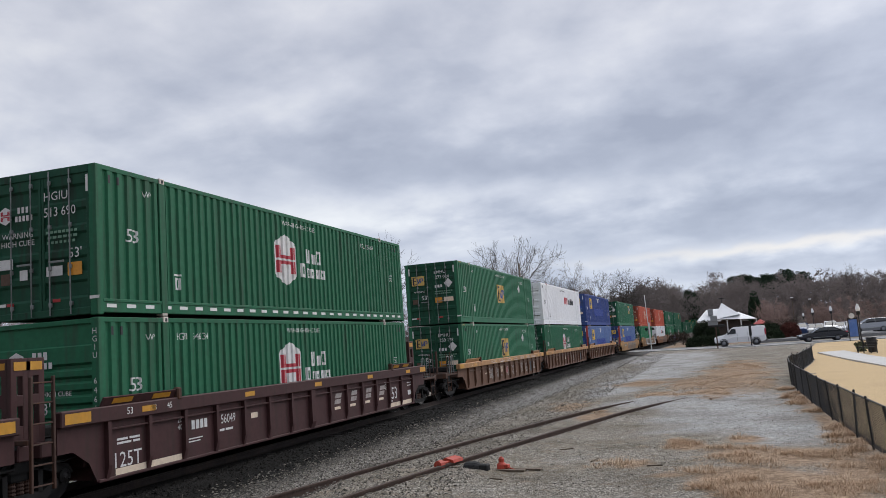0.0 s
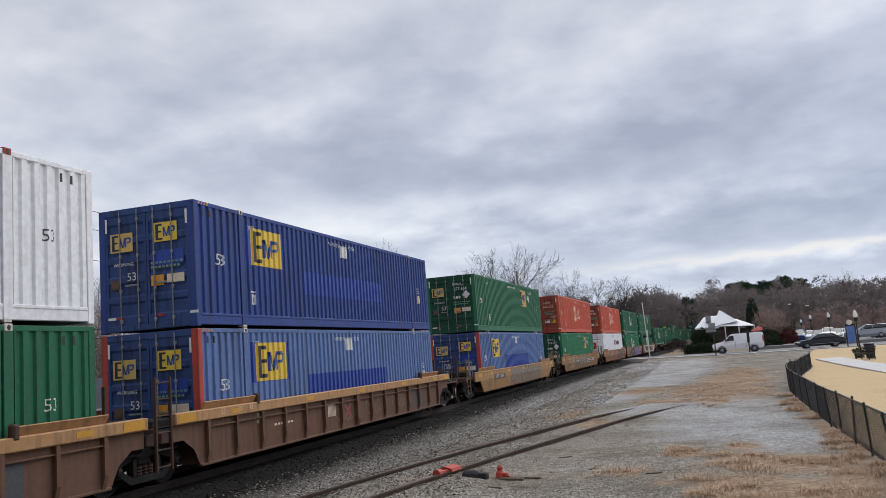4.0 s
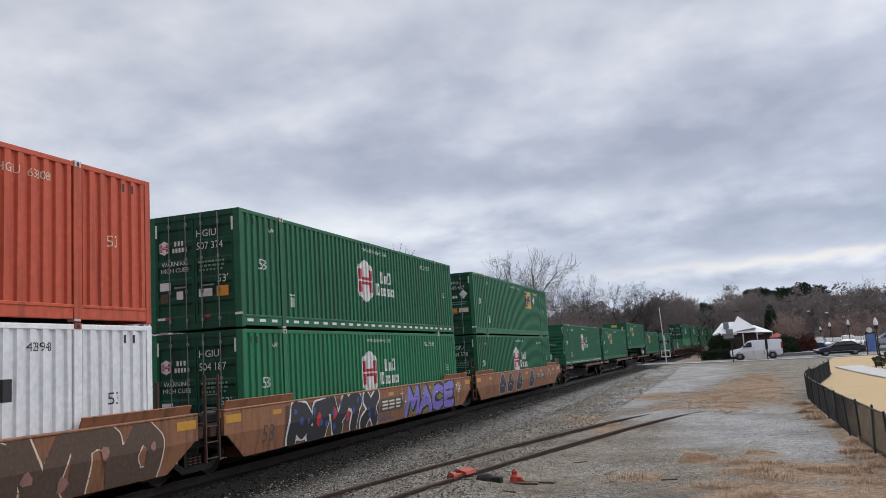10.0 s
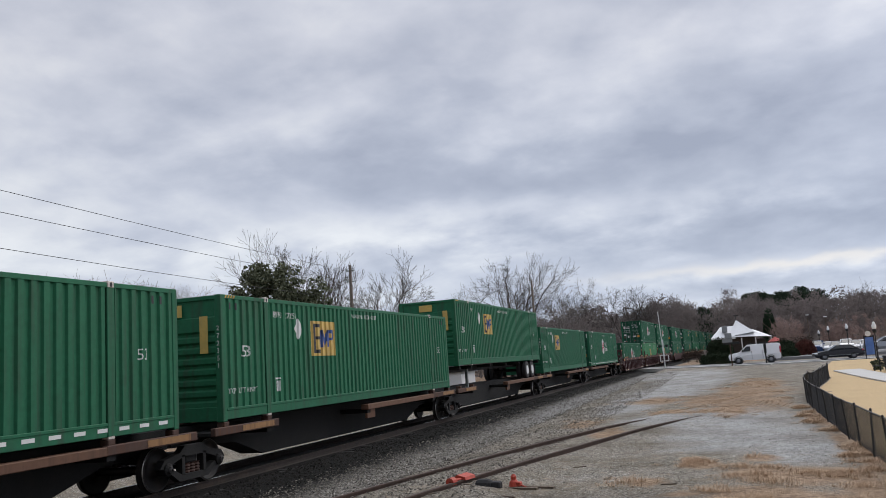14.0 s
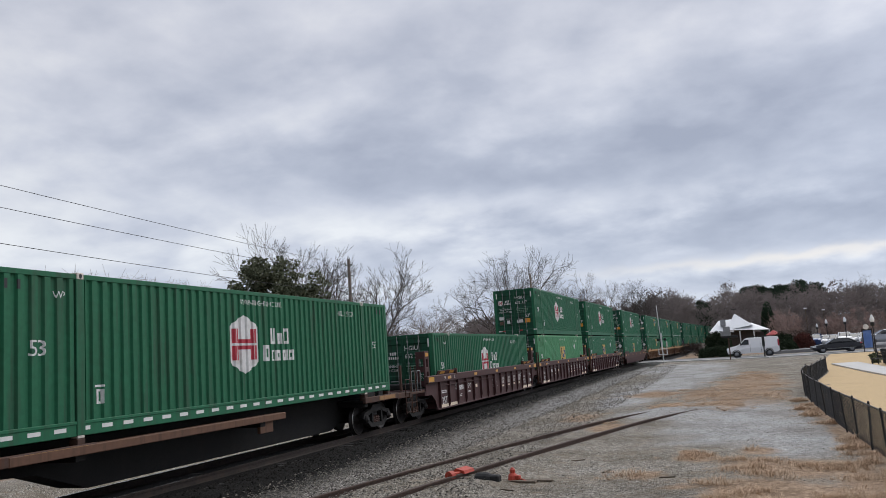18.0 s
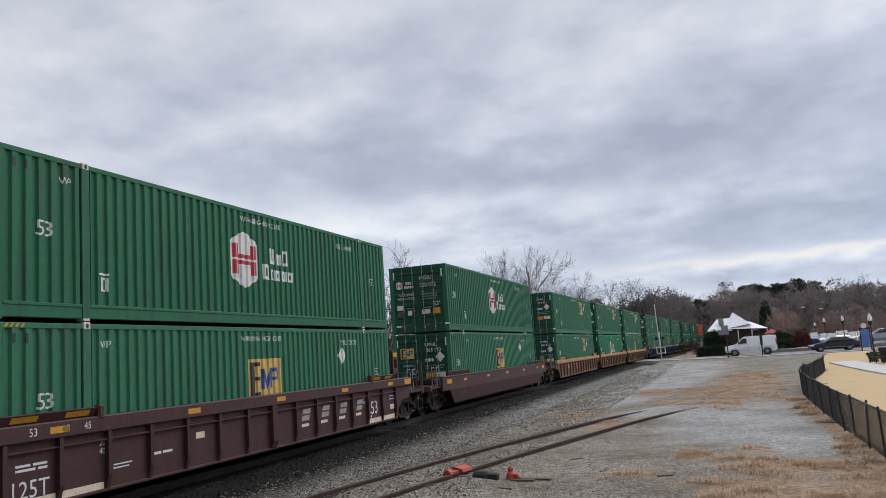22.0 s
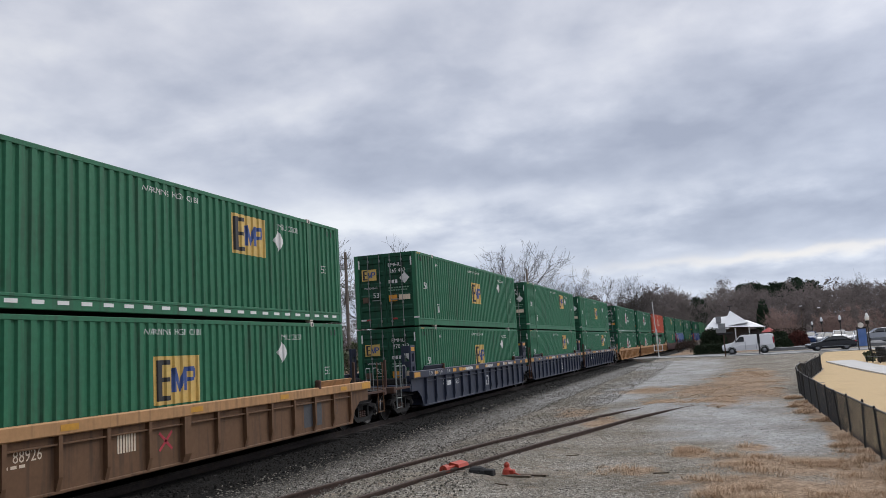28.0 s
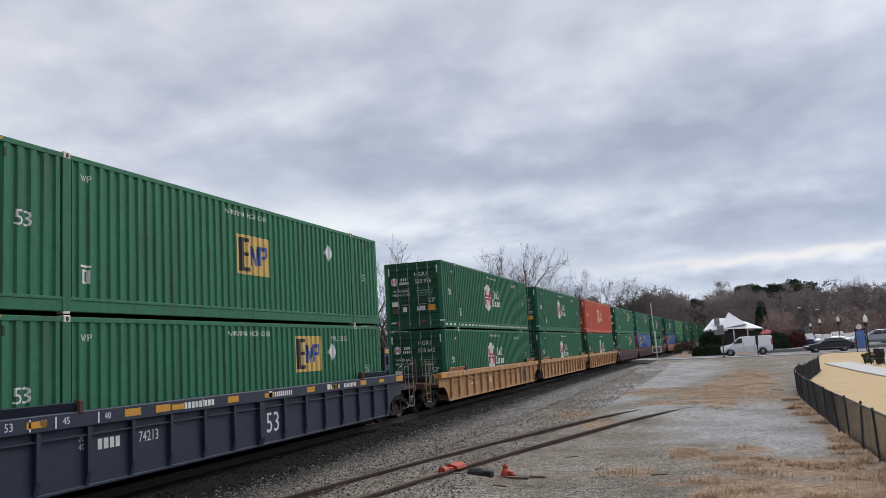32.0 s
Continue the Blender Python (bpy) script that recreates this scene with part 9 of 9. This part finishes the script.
def van(at):
    t = thing("cargo_van", "white full-size cargo van waiting on the road", "van", at)
    body = loft([(-2.72, ring(0.93, 0.52, 0.98)), (-2.62, ring(0.98, 0.42, 1.12)), (-1.75, ring(1.0, 0.40, 1.28)), (-1.5, ring(1.0, 0.40, 1.36, 0.96)), (-0.75, ring(1.0, 0.38, 2.02, 0.86)), (-0.5, ring(1.0, 0.38, 2.10, 0.86)), (2.4, ring(1.0, 0.38, 2.12, 0.87)), (2.72, ring(0.98, 0.45, 2.06, 0.88)), (2.78, ring(0.95, 0.55, 1.9, 0.9))])
    part("body", body, M["car_white"], t)
    part("windscreen", Shape().add([(-1.42, -0.82, 1.42), (-1.42, 0.82, 1.42), (-0.80, 0.74, 1.96), (-0.80, -0.74, 1.96)], [(0, 1, 2, 3)]), M["glass"], t, at=(-0.03, 0, 0.03))
    for s in (-1, 1):
        part("side_window", Shape().add([(-1.22, s * 1.0, 1.36), (-0.35, s * 1.0, 1.36), (-0.35, s * 0.905, 1.90), (-0.78, s * 0.905, 1.90)], [(0, 1, 2, 3)]), M["glass"], t, at=(0, s * 0.025, 0))
        part("door_seam", Shape().box(-0.25, -0.23, s * 0.9, s * 1.012, 0.5, 1.4).box(0.9, 0.92, s * 0.9, s * 1.012, 0.5, 1.4), M["mark_grey"], t)
        part("rear_light", Shape().box(2.66, 2.80, s * 0.86, s * 0.985, 1.05, 1.75, 0.01), M["mark_red"], t, "red tail lamp")
        part("head_light", Shape().box(-2.74, -2.60, s * 0.62, s * 0.95, 0.80, 1.0, 0.02), M["lamp_globe"], t)
        part("mirror", Shape().box(-1.25, -1.12, s * 1.02, s * 1.2, 1.3, 1.6, 0.02), M["black_paint"], t)
        part("wheel_arch", Shape().lathe([(0.40, -0.02), (0.46, -0.02), (0.46, 0.02)], "y", (-1.72, s * 1.0, 0.40), 18).lathe([(0.40, -0.02), (0.46, -0.02), (0.46, 0.02)], "y", (1.71, s * 1.0, 0.40), 18), M["black_paint"], t)
    rack = Shape()
    for yy in (-0.7, 0.7):
        rack.box(-0.5, 2.5, yy - 0.03, yy + 0.03, 2.20, 2.26, 0.01)
    for xx in (-0.3, 0.6, 1.5, 2.3):
        rack.box(xx - 0.03, xx + 0.03, -0.78, 0.78, 2.10, 2.24, 0.01)
    part("roof_rack", rack, M["black_paint"], t, "black ladder rack")
    part("bumper", Shape().box(-2.82, -2.66, -0.96, 0.96, 0.40, 0.62, 0.03).box(2.74, 2.88, -0.96, 0.96, 0.40, 0.58, 0.03), M["black_paint"], t)
    wheel_parts(t, [(-1.72, -0.90), (-1.72, 0.90), (1.71, -0.90), (1.71, 0.90)], 0.37, 0.25)


def saloon(at, paint_name, label, suv=False, group=""):
    t = thing("parked_car" if group else "saloon_car", label, "car", at, group)
    h = 0.22 if suv else 0.0
    body = loft([(-2.40, ring(0.80, 0.38, 0.66 + h)), (-2.25, ring(0.88, 0.26, 0.76 + h)), (-1.3, ring(0.91, 0.22, 0.93 + h)), (-0.9, ring(0.91, 0.22, 0.96 + h)), (1.6, ring(0.91, 0.22, 1.0 + h)), (2.25, ring(0.88, 0.28, 0.98 + h)), (2.42, ring(0.80, 0.42, 0.86 + h))])
    part("body", body, M[paint_name], t)
    roof = (2.35 if suv else 1.95, 2.1 if suv else 1.1)
    cab = loft([(-0.95, ring(0.86, 0.92 + h, 0.97 + h)), (-0.15, ring(0.80, 0.93 + h, 1.42 + h, 0.80)), (0.3, ring(0.79, 0.93 + h, 1.47 + h, 0.78)), (roof[1], ring(0.78, 0.93 + h, 1.44 + h, 0.78)), (roof[0], ring(0.80, 0.93 + h, 0.99 + h, 0.85))])
    part("greenhouse", cab, M["glass"], t, "dark tinted windows")
    part("roof", loft([(-0.12, ring(0.62, 1.40 + h, 1.44 + h)), (0.3, ring(0.64, 1.43 + h, 1.49 + h)), (roof[1], ring(0.62, 1.41 + h, 1.46 + h))]), M[paint_name], t)
    for s in (-1, 1):
        part("pillar", Shape().tube((-0.95, s * 0.80, 0.95 + h), (-0.12, s * 0.63, 1.43 + h), 0.035, 5).tube((0.55, s * 0.84, 0.95 + h), (0.55, s * 0.63, 1.45 + h), 0.035, 5).tube((roof[0], s * 0.76, 0.97 + h), (roof[1], s * 0.62, 1.44 + h), 0.05, 5), M[paint_name], t)
        part("head_light", Shape().box(-2.36, -2.05, s * 0.55, s * 0.86, 0.62 + h, 0.74 + h, 0.02), M["lamp_globe"], t)
        part("tail_light", Shape().box(2.2, 2.40, s * 0.5, s * 0.85, 0.78 + h, 0.92 + h, 0.02), M["mark_red"], t)
        part("mirror", Shape().box(-0.72, -0.55, s * 0.9, s * 1.03, 0.98 + h, 1.1 + h, 0.02), M[paint_name], t)
        part("trim_line", Shape().box(-1.0, 1.8, s * 0.9, s * 0.92, 0.40 + h * 0.5, 0.46 + h * 0.5), M["rod"], t)
    wheel_parts(t, [(-1.42, -0.80), (-1.42, 0.80), (1.36, -0.80), (1.36, 0.80)], 0.33 + h * 0.15, 0.22)


van(pose(on_line(0.0325, 99.5), 99.5, 0.05, 0, 0, -4))
saloon(pose(on_line(0.118, 95.5), 95.5, 0.05, 0, 0, 3), "car_black", "black four-door saloon car waiting on the road")
solid("car_park", slab([(17, 108), (70, 104), (75, 150), (22, 152)], -0.15, 0.35), M["asphalt"], "grey asphalt car park beyond the road", "car park", kind="structure")
for az_, y, col, suv, yaw, lab in ((0.166, 112, "car_silver", True, 6, "silver estate car parked by the lamps"), (0.118, 121, "car_silver", False, 80, "silver car parked nose-in in the row"), (0.128, 120, "car_white", True, 84, "white car parked nose-in in the row"),
                                   (0.138, 119, "car_silver", False, 82, "silver car parked nose-in in the row"), (0.148, 118, "car_white", False, 86, "white car parked nose-in in the row"), (0.107, 124, "car_white", False, 84, "white car parked nose-in in the row"),
                                   (0.098, 122, "car_blue", True, 80, "dark blue car parked by the hedge"), (0.178, 118, "car_blue", False, 84, "dark blue car parked nose-in in the row"), (0.19, 119, "car_white", True, 82, "white car parked nose-in in the row")):
    saloon(pose(on_line(az_, y), y, 0.36, 0, 0, yaw), col, lab, suv, "cars in the car park")


# ---- behind the track: house, shed, pole, wires ----
def house():
    x0, y0 = -26.4, 40.0
    g = ground_z(x0, y0) - 0.1
    t = thing("bungalow", "white gabled bungalow with a dark shingle roof and chimney", "house", pose(x0, y0, g, 0, 0, 43))
    zr = 2.3 - g
    ze = 1.02 - g
    part("wall", Shape().box(-1.35, 1.35, 0, 4.0, 0, ze).prism([(-1.35, ze), (1.35, ze), (0, zr - 0.12)], "y", 0, 4.0).box(-12.0, -1.3, 2.6, 11.0, 0, ze - 0.1), M["siding"], t)
    for s in (-1, 1):
        part("gable_roof", Shape().prism([(0, zr), (s * 1.6, ze - 0.18), (s * 1.6, ze - 0.06), (0, zr + 0.12)], "y", -0.35, 5.5), M["shingle"], t)
        part("barge_board", Shape().prism([(0, zr - 0.05), (s * 1.65, ze - 0.26), (s * 1.65, ze - 0.02), (0, zr + 0.16)], "y", -0.42, -0.36), M["white_roof"], t, "white barge board")
    ridge = 5.1 - g
    part("main_roof", Shape().add([(-12.6, 1.9, ze - 0.2), (2.2, 1.9, ze - 0.2), (0.2, 6.8, ridge), (-12.6, 6.8, ridge), (-12.6, 11.7, ze - 0.2), (2.2, 11.7, ze - 0.2), (-12.6, 1.9, ze - 0.35), (2.2, 1.9, ze - 0.35)],
                                  [(0, 1, 2, 3), (3, 2, 5, 4), (1, 5, 2), (0, 6, 7, 1)]), M["shingle"], t, "grey shingle roof")
    for i in range(5):
        part("porch_post", Shape().box(-3.2 - i * 1.6, -3.05 - i * 1.6, 1.9, 2.05, 0, ze - 0.3), M["siding"], t)
    part("window", Shape().box(-0.45, 0.45, -0.03, 0.05, 0.8, 2.0), M["glass"], t)
    part("door", Shape().box(0.6, 1.2, -0.03, 0.05, 0.1, 2.0), M["rustbrown"], t)
    part("chimney", Shape().box(0.9, 1.6, 4.2, 4.8, ze - 0.3, zr + 0.35, 0.02), M["rustbrown"], t, "brick-brown chimney")
    part("vent_pipe", Shape().tube((1.7, 5, ze), (1.7, 5, zr + 0.1), 0.06, 6), M["rod"], t)


house()


def low_house():
    """A low house behind the track: a long roof and a gabled wing facing the line."""
    g = -1.6
    t = thing("low_house", "low brown house with a long grey shingle roof and gabled wing", "house", pose(-27.6, 54.6, g, 0, 0, 32))
    zr, ze = 4.06, 2.0
    part("wall", Shape().box(-2.6, 2.6, 0, 5.2, 0, ze).prism([(-2.6, ze), (2.6, ze), (0, zr - 0.15)], "y", 0, 5.2).box(-17, -2.55, 1.4, 9.4, 0, ze - 0.1).box(2.55, 9, 1.4, 9.4, 0, ze - 0.1), M["brown_siding"], t, "brown timber wall")
    for s in (-1, 1):
        part("gable_roof", Shape().prism([(0, zr), (s * 3.05, ze - 0.30), (s * 3.05, ze - 0.18), (0, zr + 0.13)], "y", -0.4, 5.6), M["shingle"], t)
        part("barge_board", Shape().prism([(0, zr - 0.06), (s * 3.1, ze - 0.38), (s * 3.1, ze - 0.20), (0, zr + 0.14)], "y", -0.46, -0.41), M["white_roof"], t, "weathered white barge board")
    part("main_roof", Shape().prism([(0.7, ze - 0.35), (5.4, zr - 0.12), (10.1, ze - 0.35), (10.1, ze - 0.22), (5.4, zr + 0.02), (0.7, ze - 0.22)], "x", -17.5, 9.4), M["shingle"], t, "long grey shingle roof")
    part("gutter", Shape().box(-17.5, -3.1, 0.60, 0.70, ze - 0.36, ze - 0.24, 0.01), M["white_roof"], t)
    for x in (-14.5, -11.0, -7.5, -4.6):
        w = part("window", Shape().box(x - 0.55, x + 0.55, 1.36, 1.42, 0.75, 1.65), M["glass"], t)
        part("window_frame", Shape().box(x - 0.62, x + 0.62, 1.34, 1.40, 0.67, 0.75).box(x - 0.62, x + 0.62, 1.34, 1.40, 1.65, 1.72).box(x - 0.62, x - 0.55, 1.34, 1.40, 0.75, 1.65).box(x + 0.55, x + 0.62, 1.34, 1.40, 0.75, 1.65), M["white_roof"], w)
    part("window", Shape().box(-0.6, 0.6, -0.04, 0.02, 0.8, 1.7), M["glass"], t)
    part("chimney", Shape().box(-0.35, 0.35, 4.6, 5.2, zr - 0.4, zr + 0.75, 0.02), M["brown_wall"], t, "dark brick chimney")


low_house()
t = thing("white_cottage", "small white house glimpsed beyond the track", "house", (on_line(-0.343, 82), 82, -0.9))
part("wall", Shape().box(-2.2, 2.2, 0, 5, 0, 2.3), M["siding"], t)
part("roof", Shape().prism([(-2.5, 2.2), (2.5, 2.2), (0, 3.2)], "y", -0.3, 5.3), M["shingle"], t)


def utility_pole(x, y, top, wires=True, lean=0.0):
    g = ground_z(x, y)
    t = thing("utility_pole", "weathered wooden utility pole with crossarm pins", "utility pole", pose(x, y, g, lean))
    part("pole", Shape().tube((0, 0, -0.4), (0, 0, top - g), 0.17, 9, 0.12), M["pole_wood"], t)
    if wires:
        for z in (top - g - 0.5, top - g - 1.4, top - g - 2.9):
            part("insulator", Shape().box(-0.35, 0.35, -0.05, 0.05, z - 0.05, z + 0.05, 0.01).lathe([(0.0, z + 0.05), (0.06, z + 0.05), (0.07, z + 0.14), (0.03, z + 0.2), (0, z + 0.2)], "z", (-0.3, 0, 0), 8), M["rod"], t)
    return t


utility_pole(on_line(-0.462, 62), 62, 10.9)
utility_pole(on_line(-0.2165, 100), 100, 11.9, False)


def cable(name, a, b, sag, r, label):
    pts = []
    for i in range(15):
        f = i / 14
        pts.append((a[0] + (b[0] - a[0]) * f, a[1] + (b[1] - a[1]) * f, a[2] + (b[2] - a[2]) * f - sag * 4 * f * (1 - f)))
    solid(name, Shape().line(pts, r, 5), M["rubber"], label, "cable")


px = on_line(-0.462, 62)
cable("power_line", (-13.2, -6, 10.9), (px - 0.3, 62, 10.45), 0.35, 0.014, "thin power line strung to a utility pole")
cable("power_line", (-13.2, -6, 9.95), (px - 0.3, 62, 9.6), 0.35, 0.014, "thin power line strung to a utility pole")
cable("power_line", (-13.2, -6, 8.5), (px - 0.3, 62, 8.1), 0.35, 0.014, "thin power line strung to a utility pole")
cable("phone_cable", (-17.5, -4, 5.3), (on_line(-0.462, 64), 64, 5.4), 0.5, 0.03, "thick black phone cable behind the track")
cable("phone_cable", (-17.5, -4, 4.8), (on_line(-0.462, 64), 64, 4.85), 0.45, 0.035, "thick black phone cable behind the track")


# ---- the derail and scraps by the siding ----
def siding_scraps():
    y = 16.7
    c = siding_x(y) + 0.70
    small = Matrix.Scale(0.58, 4)
    t = thing("derail", "red iron derail clamped on the siding rail", "derail", pose(c, y, SID_Z, 0, 0, -13) @ small)
    part("shoe", Shape().lathe([(0.04, -0.14), (0.16, -0.12), (0.17, 0.12), (0.05, 0.14)], "y", (0.02, -0.55, 0.0), 12), M["red_iron"], t, "curved red casting")
    part("wedge", Shape().prism([(-0.22, -0.02), (0.26, -0.02), (0.22, 0.09), (-0.1, 0.16), (-0.2, 0.1)], "y", 0.05, 0.75), M["red_iron"], t, "red wedge casting")
    part("link", Shape().box(-0.08, 0.1, -0.45, 0.2, 0.0, 0.06, 0.01), M["red_iron"], t)
    part("base_plate", Shape().box(-0.3, 0.5, -0.15, 0.1, -0.18, -0.12, 0.01).box(-0.3, 0.5, 0.5, 0.7, -0.18, -0.12, 0.01), M["wood"], t)
    t = thing("switch_motor", "black cast-iron throw box lying beside the rail", "machine", pose(7.14, 16.56, -0.40, 0, 0, -10) @ Matrix.Scale(0.75, 4))
    part("body", Shape().lathe([(0.0, -0.26), (0.13, -0.26), (0.17, -0.18), (0.17, 0.1), (0.12, 0.2), (0.0, 0.22)], "x", (0, 0, 0.16), 12), M["rubber"], t)
    part("foot", Shape().box(-0.3, 0.4, -0.2, 0.2, 0, 0.06, 0.01).box(0.15, 0.45, -0.1, 0.12, 0.05, 0.26, 0.03), M["rubber"], t)
    t = thing("switch_stand", "small red iron switch stand on old timbers", "switch stand", pose(7.68, 16.76, -0.40, 0, 0, -12) @ Matrix.Scale(0.75, 4))
    part("stand", Shape().lathe([(0.15, 0.05), (0.12, 0.2), (0.07, 0.26), (0.08, 0.34), (0.03, 0.40), (0.0, 0.40)], "z", n=10).box(-0.06, 0.22, -0.08, 0.08, 0.08, 0.2, 0.02), M["red_iron"], t, "red cast stand")
    part("lever", Shape().tube((0.1, 0, 0.15), (0.45, -0.1, 0.06), 0.02, 6), M["red_iron"], t)
    part("timber", Shape().box(-0.8, 0.75, -0.2, -0.06, 0.0, 0.08, 0.012), M["wood"], t)
    part("timber", Shape().box(-0.7, 1.1, 0.08, 0.22, 0.0, 0.07, 0.012), M["wood"], t)
    for i, (dx, dy, l, a) in enumerate(((2.9, 1.2, 0.7, 80), (-0.2, -1.3, 0.8, 60), (2.0, 3.0, 0.5, 30), (4.2, 0.2, 0.45, 10), (1.3, -1.0, 0.5, -30))):
        xx, yy = c + dx, y + dy
        solid("wood_scrap", Shape().box(-l / 3, l / 3, -0.02, 0.02, 0, 0.03, 0.006), M["wood"], "splintered scrap of old timber on the gravel", "scrap", pose(xx, yy, ground_z(xx, yy) - 0.005, 0, 0, a), group="wood scraps")


siding_scraps()


motions()
